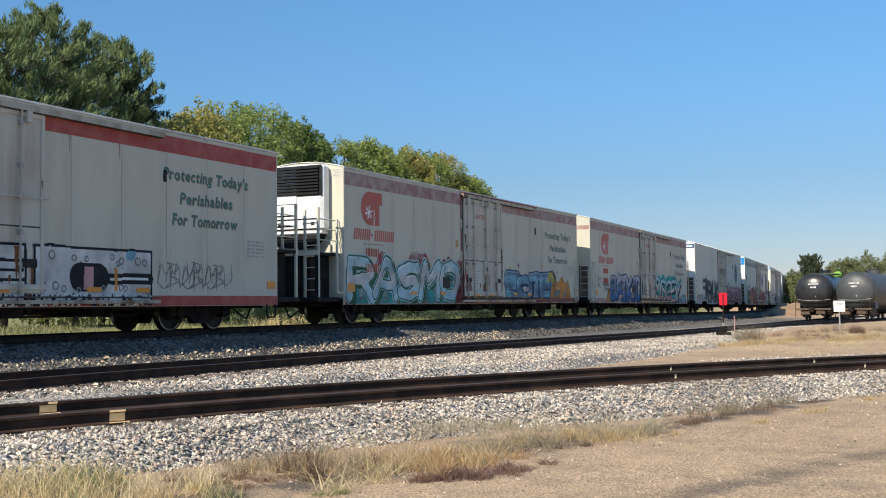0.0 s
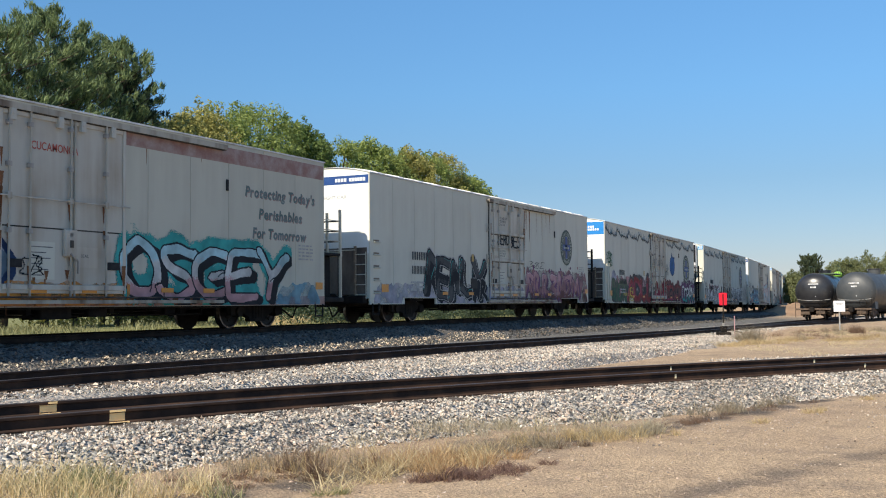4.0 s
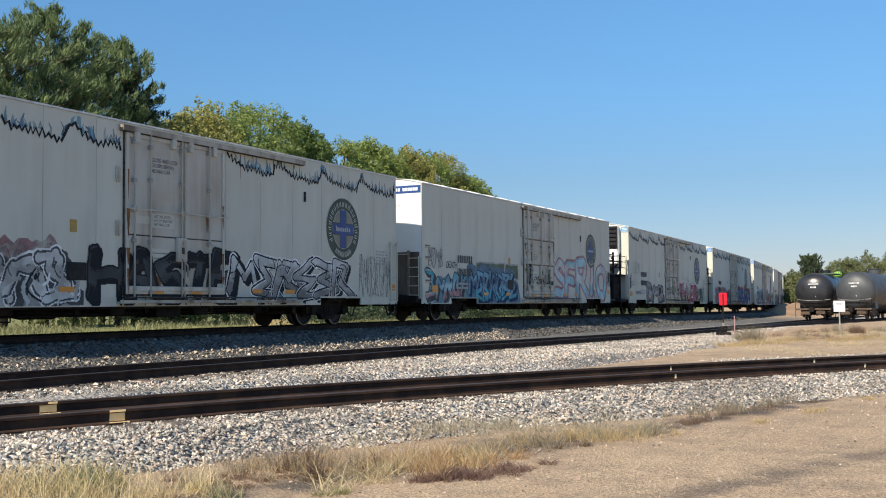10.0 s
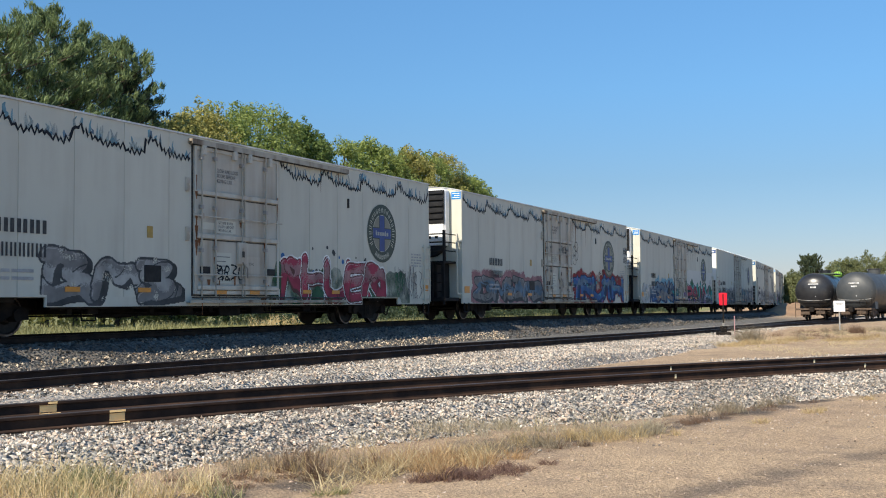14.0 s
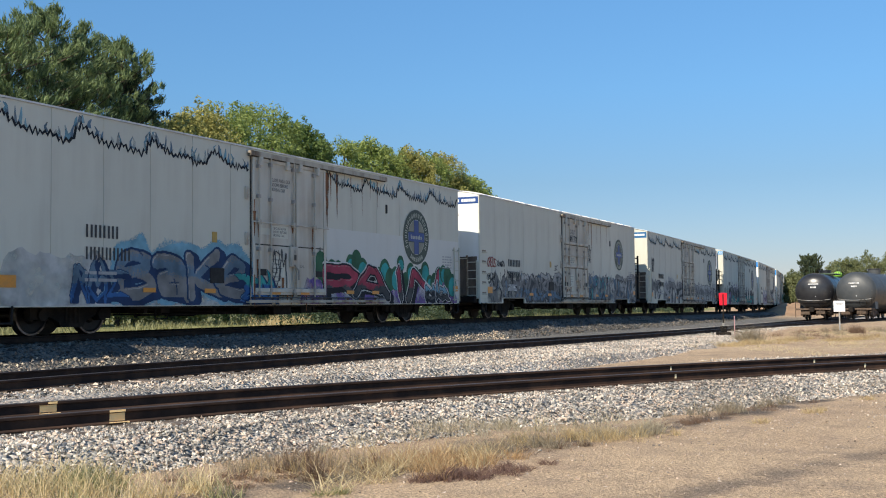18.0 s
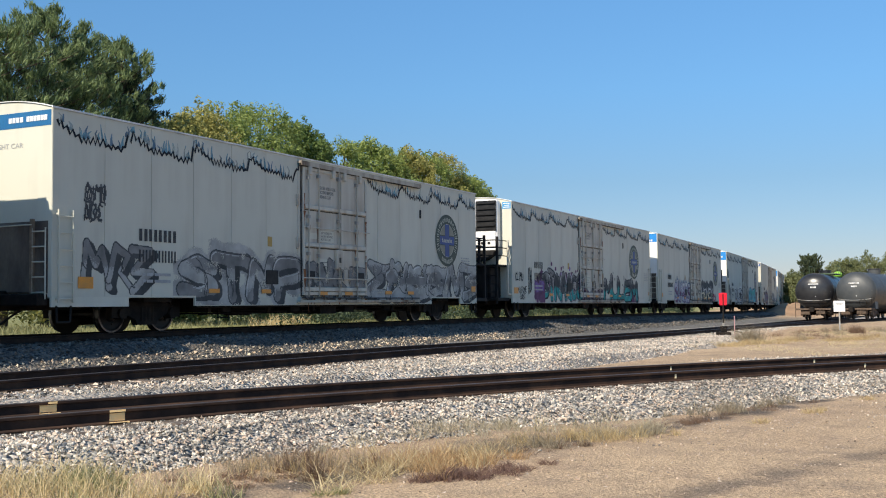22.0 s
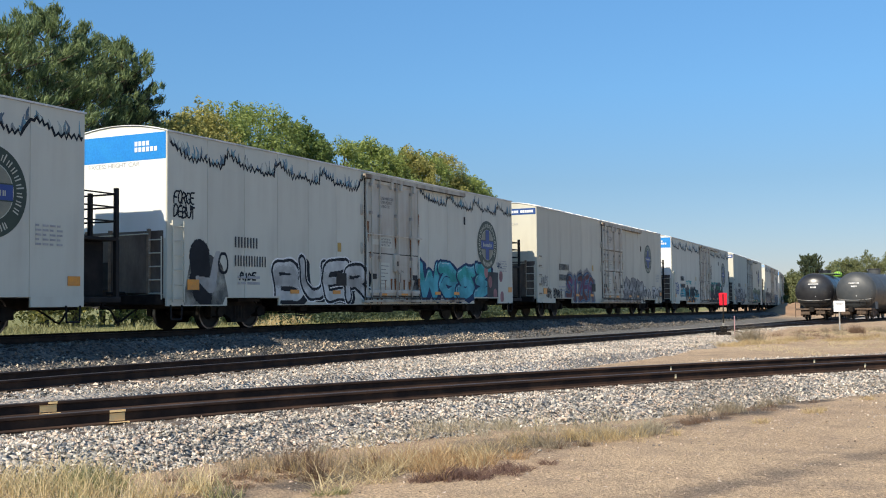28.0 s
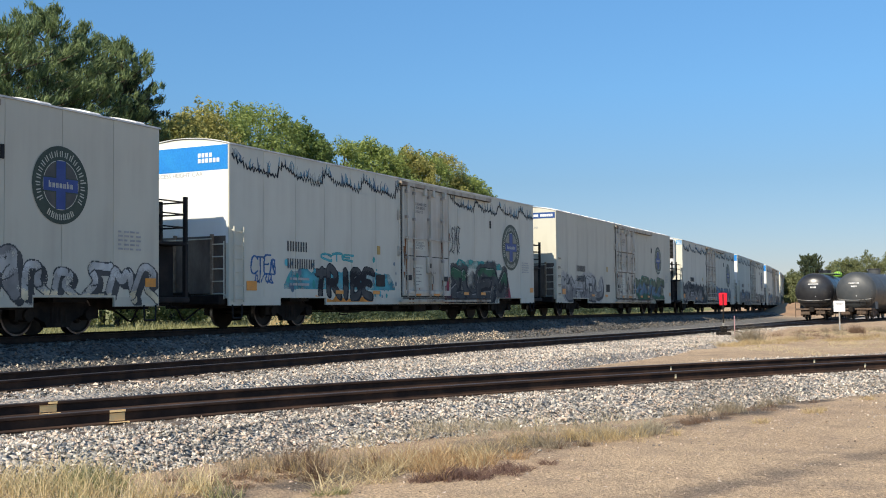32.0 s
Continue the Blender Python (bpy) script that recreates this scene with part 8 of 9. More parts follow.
def top_stripe(i, mat):
    car, lo, hi = TRAIN[i]
    part("top_stripe", Build().box(lo + 0.05, SIDE - 0.003, 4.42, hi - 0.05, SIDE, 4.84).mesh("top_stripe", mat), car)
    for a, c in sill_runs(i, lo, hi):
        part("sill_stripe", Build().box(a + 0.01, SIDE - 0.003, SILL + 0.01, c - 0.01, SIDE, FLOOR + 0.05).mesh("sill_stripe", mat), car)


for _i, (_car, _lo, _hi) in enumerate(TRAIN):
    _rib = CARS[_i][2] == "ribbed_roof"
    if _i > 2:
        part("round_emblem", EMBLEM_DARK if _rib else EMBLEM, _car, "round dark green emblem with blue cross", Matrix.LocRotScale((7.38, SIDE - 0.011, 3.28), None, (0.83, 1, 0.88)) if _rib else pose(7.94, SIDE - 0.011, 2.99))
        _sans = _i in (4, 9, 12, 13, 14, 16, 20)
        _me, _step, _fig, _pitch = NAME_SANS if _sans else NAME_SERIF
        _x = -7.97 if CARS[_i][0] else -8.5 if _rib else -8.72
        for _k in range(4):
            part("owner_letter", _me, _car, at=pose(_x + _step * _k, SIDE - 0.011, 2.19))
        for _k in range(6):
            part("number_figure", _fig, _car, at=pose(_x + _pitch * _k, SIDE - 0.011, 1.69))
        part("weight_stencil", WEIGHT_BARS, _car, at=pose(-8.0 if CARS[_i][0] else -8.6, SIDE - 0.011, 1.36))
    part("data_stencil", DATA_BARS, _car, at=pose(_hi - 1.45, SIDE - 0.011, 2.35))
    part("yellow_notice", SMALL_PLATE, _car, at=pose(-3.4 if _i > 2 else -2.35, SIDE, 2.42 if _i > 2 else 2.92))
    if _i > 2 and not _rib:
        zigzag(_i, 40 + _i)
for _i in (0, 1, 2):
    top_stripe(_i, RED_STRIPE if _i == 0 else RED_FADED)
for _i in (1, 2):
    red_emblem(_i)
# dark red trim round the door of one car, fresh paint low on another
_car, _lo, _hi = TRAIN[1]
for _n, _b in (("door_trim", (-2.02, -0.012, 0.9, -1.92, 0.0, 4.86)), ("door_trim", (1.95, -0.012, 0.9, 2.03, 0.0, 4.86)), ("door_trim", (-2.0, -0.17, 4.87, 5.62, -0.02, 4.90)), ("sill_trim", (-2.1, -0.014, 0.70, _hi - 0.06, 0.0, 0.84))):
    part(_n, Build().box(_b[0], SIDE + _b[1], _b[2], _b[3], SIDE + _b[4], _b[5]).mesh(_n, RED_TRIM), _car, "dark red painted trim")
_car, _lo, _hi = TRAIN[9]
part("repainted_sheet", Build().box(2.06, SIDE - 0.002, FLOOR + 0.02, _hi - 0.05, SIDE, 2.98).mesh("repainted_sheet", FRESH_WHITE), _car, "lighter freshly repainted lower side")
slogan(0, 5.72, 3.78)
slogan(1, 7.0, 3.62)
slogan(2, 6.58, 3.62, True)
for _i, _word, _x, _w in ((1, "BAXTER", -0.72, 0.85), (2, "CUCAMONGA", -0.95, 1.35)):
    _b = Build()
    letters(_b, _word, _x, 3.98, 0.17, SIDE - 0.058, width=_w, bold=0.012)
    part("station_stencil", _b.mesh("station_stencil", RED_LOGO), TRAIN[_i][0])

# the pieces, car by car
machine(0)
cloud(1, -8.6, -7.4, 1.9, 2.5, "crimson")
cloud(1, -6.4, -4.6, 1.9, 2.6, "crimson")
cloud(1, -3.9, -1.8, 1.5, 2.5, "red")
cloud(1, -10.6, -9.8, 0.66, 2.0, "orange")
cloud(1, -10.2, -2.2, 0.66, 1.9, "teal")
piece(1, "RASMO", -10.3, -2.2, 0.68, 2.4, ("ice", "pale", "ice"), "green", None, "ice", "white", 0.2, 0.05, 0, 0.1, (0.1, -0.04), 1.08, veins=1)
cloud(1, -2.5, -1.0, 0.66, 1.9, "red")
cloud(1, 7.2, 8.4, 1.6, 2.2, "yellow")
piece(1, "EOTEL", 2.5, 9.2, 0.68, 2.12, ("sky", "steel", "sky", "steel"), "navy", None, None, "ice", 0.26, 0.045, 1, 0.08, (0.1, -0.04), 1.4, spots=("plum", "purple", "orange"))
cloud(1, 7.6, 10.4, 0.66, 2.0, "orange")
cloud(1, -1.6, 7.0, 0.66, 0.95, "orange")
cloud(2, -8.7, -7.6, 0.66, 1.6, "orange")
piece(2, "BATKID", -7.8, -1.65, 0.68, 2.38, ("blue", "steel", "lilac"), "navy", None, None, "ice", 0.27, 0.06, 0, 0.04, (0.09, -0.03), 1.22, veins=1)
cloud(2, -2.0, 2.4, 0.66, 1.3, "orange")
piece(2, "OSGEY", 1.75, 8.5, 0.68, 2.3, ("pink", "pale", "ice"), "ink", "teal", None, None, 0.15, 0.045, 1, 0.06, (0.1, -0.06), 1.15)
cloud(2, 8.0, 10.3, 0.66, 1.4, "sky")
tag(2, "??", -10.35, -9.7, 1.45, 2.0, "ink")
tag(2, "FROM THE", -9.25, -8.2, 1.5, 1.68, "ink", 0.014)
tag(2, "??????", -9.2, -8.1, 1.3, 1.45, "ink", 0.014)
tag(2, "??", -1.3, -0.6, 1.3, 1.7, "ink", 0.016)
cloud(3, -11.2, 2.0, 0.66, 1.5, "lilac")
cloud(3, -8.6, -7.6, 1.1, 1.45, "white")
piece(3, "?E?UY", -7.5, -2.3, 0.68, 2.55, ("dark", "ink", "dark"), "ink", None, "silver", "teal", 0.25, 0.05, 0, 0.08, (0.1, -0.05), 1.35)
piece(3, "??", -3.4, -2.0, 0.7, 1.7, ("ink",), "ink", None, "silver", None, 0.16, 0.03, 0)
cloud(3, 1.9, 10.4, 0.66, 1.5, "brown")
cloud(3, 1.9, 10.4, 1.1, 2.4, "rose")
piece(3, "???????", 2.1, 9.1, 0.68, 2.12, ("brown", "rose", "pink"), "plum", None, None, "pale", 0.2, 0.035, 1, 0.05, wide=1.25, spots=("plum", "rose"))
tag(3, "?ERO", -1.05, 0.15, 3.08, 3.55, "ink", 0.035)
tag(3, "?ES", 0.3, 1.4, 2.98, 3.45, "ink", 0.035)
tag(3, "???", 2.5, 4.4, 2.2, 2.5, "dark", 0.014)
cloud(4, -10.5, -1.7, 1.0, 2.45, "pink")
cloud(4, -10.3, -9.3, 1.9, 2.6, "lilac")
piece(4, "?ICTO", -10.15, -7.2, 0.68, 2.0, ("green", "green", "olive"), "dark", None, "olive", "olive", 0.27, 0.035, 0, 0.05, wide=1.3)
piece(4, "ADUL", -7.0, -1.3, 0.66, 2.2, ("red", "crimson", "red"), "brown", "dark", None, "rose", 0.2, 0.05, 1, 0.12, (0.12, -0.05), 1.3)
tag(4, "NEW", -6.85, -5.9, 1.1, 1.55, "yellow", 0.024)
tag(4, "DCK", -6.75, -5.8, 0.75, 1.05, "yellow", 0.024)
tag(4, "??????", -8.0, -6.9, 1.05, 1.2, "yellow", 0.012)
piece(4, "A??", -1.2, 2.1, 0.7, 2.15, ("crimson", "red"), "brown", None, None, "pink", 0.13, 0.03, 0, 0.2, wide=1.2)
cloud(4, 1.8, 6.7, 0.66, 2.1, "brown")
piece(4, "?ENAM", 2.2, 6.5, 0.68, 2.0, ("crimson", "brown", "red"), "ink", "brown", None, "rose", 0.22, 0.045, 1, 0.08, wide=1.35)
cloud(4, 6.4, 10.4, 1.2, 2.5, "plum")
piece(4, "CORAN", 6.6, 10.2, 0.68, 1.95, ("teal", "pale", "white"), "ink", "plum", None, None, 0.17, 0.04, 1, 0.05, wide=1.2)
tag(4, "?????", -11.2, -10.15, 2.95, 3.4, "green", 0.03)
tag(4, "????", -10.95, -10.1, 2.6, 2.95, "green", 0.026)
tag(4, "????????", -1.55, 1.0, 2.95, 3.35, "grey", 0.02)
tag(4, "???", 2.1, 2.8, 2.45, 3.2, "grey", 0.018)
_c = Canvas(4, 3.0, 4.8, 2.4, 4.1, 3)
_w = _c.gx + 0.03 * mottle(_c.gx, _c.gz, 0.3, _c.nr)
_drop = np.minimum(np.minimum(np.hypot((_w - 3.85) / 0.68, (_c.gz - 3.08) / 0.62) - 1, away([(3.85, 3.3, 3.75, 3.9, 0.42, 0.03)], _w, _c.gz)), away([(4.1, 3.4, 4.45, 3.62, 0.25, 0.05)], _w, _c.gz))
_c.coat(_drop < 0.03, "navy")
_c.coat(_drop < -0.06, "blue")
_c.finish("graffiti", "sprayed blue drop shape")
tag(4, "????", 3.45, 4.3, 2.85, 3.2, "navy", 0.022)
_c = Canvas(4, 9.9, 10.6, 1.6, 2.5, 4)
_c.coat(abs(np.hypot((_c.gx - 10.24) / 1.0, (_c.gz - 2.08) / 1.05) - 0.29) < 0.035, "ink")
_c.finish("graffiti_tag", "sprayed black ring")
cloud(5, -10.4, -3.2, 0.66, 2.2, "silver")
cloud(5, -8.8, -3.6, 1.3, 2.3, "rose")
piece(5, "???????", -9.6, -3.4, 0.68, 1.95, ("pale", "silver", "pale"), "dark", None, "white", None, 0.16, 0.05, 2, 0.06, (0.12, -0.04), 1.3, veins=4)
tangle(5, -9.6, -3.2, 0.68, 1.7, ("ink", "dark", "pale", "silver", "white"), 6, (0.02, 0.06), 0.12)
cloud(5, -8.0, -6.9, 1.2, 1.6, "white")
piece(5, "HASTE", -2.85, 2.35, 0.68, 2.2, ("ink", "dark", "ink"), "ink", None, None, "dark", 0.2, 0.04, 0, 0.08, (0.06, -0.05), 1.15, veins=1)
piece(5, "??????", 2.3, 8.5, 0.7, 2.15, ("grey", "silver", "pale"), "ink", None, "white", "white", 0.16, 0.045, 0, 0.14, (0.09, -0.04), 1.45, veins=3)
tag(5, "?????", -10.35, -9.3, 1.9, 2.3, "ink", 0.016)
tag(5, "?????", -10.35, -9.3, 1.55, 1.8, "dark", 0.014)
tag(5, "????????", 8.9, 11.0, 0.9, 2.2, "grey", 0.014)
cloud(6, -11.1, -2.2, 0.66, 1.9, "sky")
_c = Canvas(6, -6.9, -2.3, 1.6, 2.4, 6)
for _x0, _x1 in ((-6.75, -5.45), (-5.3, -4.0), (-3.85, -2.5)):
    _e = np.maximum(abs(_c.gx - (_x0 + _x1) / 2) - (_x1 - _x0) / 2, abs(_c.gz - 1.98) - 0.26) + 0.04 * mottle(_c.gx, _c.gz, 0.3, _c.nr)
    _c.coat(_e < 0.06, "silver")
    _c.coat(_e < 0, "olive")
_c.finish("graffiti", "sprayed olive blocks")
piece(6, "?????", -11.1, -7.4, 0.72, 1.95, ("pink", "ice", "sky", "aqua"), "dark", None, None, "pale", 0.2, 0.045, 2, 0.04, wide=1.35, veins=3)
piece(6, "???????", -7.4, -2.8, 0.7, 2.0, ("aqua", "sky", "steel", "sky"), "navy", "steel", None, "ice", 0.2, 0.04, 0, 0.08, wide=1.45, veins=3)
piece(6, "SFRIO", 2.1, 9.75, 0.7, 2.98, ("ice", "ice", "pale", "ice"), "rose", None, "pink", "sky", 0.21, 0.07, 1, 0.0, (0.05, -0.02), 1.2, veins=0, spots=None)
tag(6, "DEATH", -9.5, -8.55, 1.98, 2.2, "dark", 0.017)
tag(6, "????", -11.0, -9.8, 1.95, 2.7, "grey", 0.018)
tag(6, "??????", -1.3, 1.5, 1.5, 1.85, "ink", 0.022)
tag(6, "??", -1.55, -1.05, 1.4, 2.3, "ink", 0.032)
tag(6, "?????", 0.2, 1.3, 1.55, 2.25, "olive", 0.014)
tag(6, "????????", -1.4, 1.3, 0.7, 0.82, "ink", 0.012)
tag(6, "?????", 9.6, 10.5, 1.5, 2.3, "ink", 0.02)
tag(6, "?G??", 7.6, 9.6, 0.8, 1.3, "steel", 0.03)
piece(7, "???", -6.6, -2.4, 0.66, 2.0, ("grey", "silver", "grey"), "dark", None, None, "silver", 0.22, 0.05, 2, 0.0, (0.08, -0.04), 1.25, worn=0.05, veins=6)
cloud(7, 1.4, 9.9, 0.66, 2.0, "green")
piece(7, "?HUE?", 2.1, 8.1, 0.68, 2.15, ("crimson", "crimson", "rose", "crimson"), "brown", None, "white", "pink", 0.2, 0.035, 1, 0.14, (0.0, -0.05), 1.3, spots=("blue", "dark"), veins=4)
tag(7, "JU?L??", -9.75, -8.3, 2.35, 3.0, "silver", 0.022)
tag(7, "???", -10.45, -10.1, 1.5, 2.25, "ink", 0.03)
tag(7, "??? IM", -10.0, -8.5, 1.65, 1.95, "silver", 0.018)
tag(7, "???????", -9.2, -7.9, 1.15, 1.35, "grey", 0.014)
tag(7, "???????", 8.4, 10.9, 0.8, 1.9, "grey", 0.018)
tag(7, "????", -1.0, 0.3, 1.3, 1.7, "ink", 0.022)
piece(8, "???????", -9.5, -2.1, 0.68, 1.8, ("grey", "steel", "grey"), "dark", "rose", None, "silver", 0.2, 0.045, 1, 0.06, wide=1.45, veins=3)
cloud(8, 1.8, 10.6, 1.2, 2.35, "red")
piece(8, "TRUTH", 2.0, 10.3, 0.68, 2.12, ("blue", "blue", "steel", "blue"), "navy", "red", None, "sky", 0.22, 0.06, 0, 0.06, (0.14, -0.06), 1.35, veins=2)
_c = Canvas(8, 2.0, 10.3, 0.7, 2.0, 9)
for _ in range(46):
    _px, _pz, _pr = _c.nr.uniform(2.1, 10.2), _c.nr.uniform(0.75, 1.9), _c.nr.uniform(0.03, 0.09)
    _c.coat(np.hypot(_c.gx - _px, _c.gz - _pz) < _pr, ("purple", "sky", "teal", "blue")[_c.nr.integers(4)])
_c.finish("graffiti", "sprayed spots on the blue lettering", True)
for _k in range(4):
    _c = Canvas(8, 2.0, 3.3, 2.2, 3.7, _k)
    _c.coat(abs(np.hypot(_c.gx - 2.45 - 0.25 * (_k % 2), (_c.gz - 2.75 - 0.22 * _k)) - 0.24) < 0.016, "dark")
    _c.finish("graffiti_tag", "thin sprayed bubble")
tag(8, "ROC?", 0.4, 1.1, 3.0, 3.35, "dark", 0.018)
tag(8, "?????", 10.65, 11.35, 3.3, 3.7, "ink", 0.022)
tag(8, "?????", 10.65, 11.35, 2.85, 3.2, "ink", 0.022)
tag(8, "?WLBS", 6.2, 7.2, 2.1, 2.3, "ink", 0.018)
cloud(9, -10.5, -1.8, 0.66, 2.1, "pale")
piece(9, "BaKe", -6.9, -2.0, 0.68, 2.1, ("grey", "grey", "steel", "grey"), "navy", "sky", None, "silver", 0.22, 0.06, 2, 0.06, (0.1, -0.04), 1.2, veins=1)
piece(9, "???", -8.4, -6.8, 0.75, 1.6, ("blue", "steel"), "navy", None, None, "sky", 0.14, 0.02, 0, 0.3)
piece(9, "??", -2.3, -0.8, 0.7, 1.6, ("blue", "teal"), "navy", None, None, "sky", 0.14, 0.02, 0, 0.3)
cloud(9, 0.5, 11.2, 0.66, 1.6, "purple")
_c = Canvas(9, 1.2, 11.2, 0.9, 2.6, 12)
for _k in range(26):
    _px, _pz, _pr = 1.6 + 9.2 * _k / 25, _c.nr.uniform(1.25, 2.05), _c.nr.uniform(0.26, 0.4)
    _c.coat(np.hypot(_c.gx - _px, (_c.gz - _pz) * 0.85) < _pr, "green")
    _c.coat(np.hypot(_c.gx - _px - 0.03, (_c.gz - _pz) * 0.85 + 0.05) < _pr - 0.07, "teal" if _k % 3 else "green")
_c.finish("graffiti", "sprayed green bubbles behind the lettering")
piece(9, "RAIN", 2.0, 9.4, 0.7, 2.05, ("dark", "crimson", "crimson"), "ink", None, "pale", "rose", 0.18, 0.05, 0, 0.14, (0.14, -0.07), 1.25, veins=3)
piece(9, "??", 8.6, 10.4, 0.7, 1.4, ("dark", "sky"), "ink", None, "pale", None, 0.15, 0.03, 0, 0.2)
tag(9, "??", -0.9, -0.2, 1.1, 2.2, "dark", 0.024)
tag(9, "??", 1.5, 1.9, 0.9, 2.3, "dark", 0.02)
cloud(10, -10.7, -1.8, 0.66, 2.05, "grey")
tangle(10, -10.6, -2.0, 0.68, 2.1, ("grey", "dark", "steel", "silver", "dark", "ink"), 16, (0.015, 0.07), 0.14)
piece(10, "??????", -7.0, -2.1, 0.7, 2.1, ("steel", "grey", "silver"), "dark", None, None, "silver", 0.17, 0.035, 0, 0.05, wide=1.5, worn=0.14, veins=4)
cloud(10, 1.8, 10.7, 0.66, 2.4, "steel")
tangle(10, 2.0, 5.6, 0.68, 2.25, ("steel", "dark", "teal", "grey", "ink"), 16, (0.015, 0.07), 0.14)
piece(10, "?????", 5.4, 10.6, 0.7, 2.3, ("grey", "silver", "grey"), "dark", None, None, "pale", 0.17, 0.03, 2, 0.03, wide=1.3, worn=0.12, veins=4)
cloud(10, -8.6, -7.6, 1.15, 1.5, "white")
tag(10, "OREUS", -10.7, -9.85, 2.12, 2.5, "red", 0.024)
tag(10, "??????", -9.75, -8.9, 2.15, 2.38, "ink", 0.02)
tag(10, "??ITTO", -0.95, 0.35, 3.5, 3.9, "ink", 0.018)
tag(10, "???", 1.95, 2.55, 2.65, 3.5, "ink", 0.02)
tag(10, "????", -10.75, -9.9, 1.6, 1.85, "ink", 0.016)
tag(10, "SK", -2.9, -2.5, 2.15, 2.4, "ink", 0.02)
piece(11, "???", -10.5, -8.3, 0.95, 2.15, ("silver", "grey"), "dark", None, None, None, 0.2, 0.03, 0, 0.06, wide=1.3, veins=3)
piece(11, "ST?P", -7.2, -1.7, 0.68, 2.12, ("grey", "silver", "grey"), "dark", "silver", None, "pale", 0.23, 0.04, 1, 0.04, (0.08, -0.05), 1.25, worn=0.06, veins=5)
piece(11, "???", -1.7, 2.0, 0.75, 2.05, ("grey",), "dark", None, None, None, 0.2, 0.03, 0, 0.03, worn=0.2, veins=3)
piece(11, "??????", 2.0, 10.8, 0.7, 2.25, ("silver", "grey", "silver"), "dark", None, None, "pale", 0.22, 0.035, 0, 0.1, (0.06, -0.05), 1.3, worn=0.03, veins=5)
tag(11, "????", -10.5, -9.85, 2.95, 3.4, "dark", 0.026)
tag(11, "???", -10.5, -9.95, 2.55, 2.95, "dark", 0.026)
cloud(12, -7.9, -1.0, 1.1, 2.3, "plum")
piece(12, "ST?A?CE", -7.0, -1.4, 0.66, 2.22, ("teal", "teal", "dark", "dark", "grey"), "ink", None, "pale", "silver", 0.27, 0.05, 2, 0.0, (0.03, -0.02), 1.2, spots=("plum", "purple", "plum"), veins=1)
piece(12, "????", -8.0, -6.8, 0.7, 1.7, ("plum", "purple"), "plum", None, None, None, 0.2, 0.02, 0, 0.1)
cloud(12, -1.6, 2.2, 0.66, 1.5, "plum")
cloud(12, 6.6, 8.9, 0.66, 2.0, "plum")
piece(12, "MULEM", 2.2, 8.5, 0.68, 2.2, ("teal", "teal", "dark", "grey"), "ink", None, None, "silver", 0.21, 0.04, 0, 0.1, (0.05, -0.03), 1.18, spots=("dark", "grey"), veins=3)
tag(12, "CLIMU", -10.25, -9.35, 1.6, 1.95, "ink", 0.026)
tag(12, "I?", -8.85, -8.35, 1.05, 2.1, "ink", 0.03)
tag(12, "?LATONE", -9.95, -8.95, 1.1, 1.35, "ink", 0.022)
tag(12, "L?ST", -9.7, -9.1, 0.8, 1.05, "ink", 0.022)
piece(13, "S?M??S", -6.75, -1.95, 0.68, 2.22, ("lilac", "plum", "lilac", "pale"), "plum", "silver", "sky", "white", 0.23, 0.045, 1, 0.05, wide=1.2, veins=2)
_c = Canvas(13, 1.9, 7.2, 0.68, 2.5, 2)
_ht = 2.3 + 0.16 * mottle(_c.gx, _c.gz * 0, 0.16, _c.nr)
_c.coat((_c.gz < _ht) & (_c.gx > 2.05) & (_c.gx < 7.0) & (mottle(_c.gx, _c.gz * 0.3, 0.12, _c.nr) > -0.75), "dark")
_c.finish("graffiti", "black sprayed block behind cream lettering")
piece(13, "HONEY", 2.3, 6.8, 0.95, 1.95, ("cream", "pale"), "ink", None, None, None, 0.13, 0.03, 0, 0.05, None, 1.0, veins=0)
piece(13, "CI", 6.85, 8.1, 0.75, 1.5, ("crimson",), "rose", None, None, None, 0.16, 0.03, 0, 0.05)
cloud(14, -10.8, -9.0, 0.66, 2.3, "dark")
_c = Canvas(14, -11.0, -8.8, 0.66, 2.4, 3)
_g = _c.gx + 0.05 * mottle(_c.gx, _c.gz, 0.4, _c.nr)
_c.coat(away([(-10.1, 1.0, -10.2, 1.9, 0.32, 0.42), (-10.3, 1.3, -9.95, 0.8, 0.3, 0.28)], _g, _c.gz) < 0.04 * _c.nr.random(_g.shape), "ink")
_c.coat(away([(-10.3, 1.35, -9.7, 1.15, 0.05, 0.2), (-9.7, 1.2, -9.45, 1.95, 0.15, 0.12)], _g, _c.gz) < 0, "silver")
_c.coat(abs(np.hypot((_g + 9.22) / 0.8, _c.gz - 1.75) - 0.26) < 0.04, "ink")
_c.finish("graffiti", "black sprayed shape with grey ring")
piece(14, "BUER", -6.75, -1.75, 0.66, 2.12, ("pale", "silver", "pale"), "ink", None, "white", None, 0.19, 0.085, 1, 0.03, (0.1, -0.03), 1.16, veins=0)
cloud(14, 1.2, 2.1, 0.66, 1.8, "ink")
piece(14, "WaS?", 2.0, 8.2, 0.66, 2.45, ("aqua", "aqua", "teal", "aqua"), "navy", None, None, "ice", 0.22, 0.09, 0, 0.05, (0.12, -0.04), 1.15, veins=1)
_c = Canvas(14, 7.6, 9.6, 0.7, 2.2, 7)
_c.coat((_c.gx > 7.9) & (_c.gx < 9.0) & (_c.gz < 1.9), "dark")
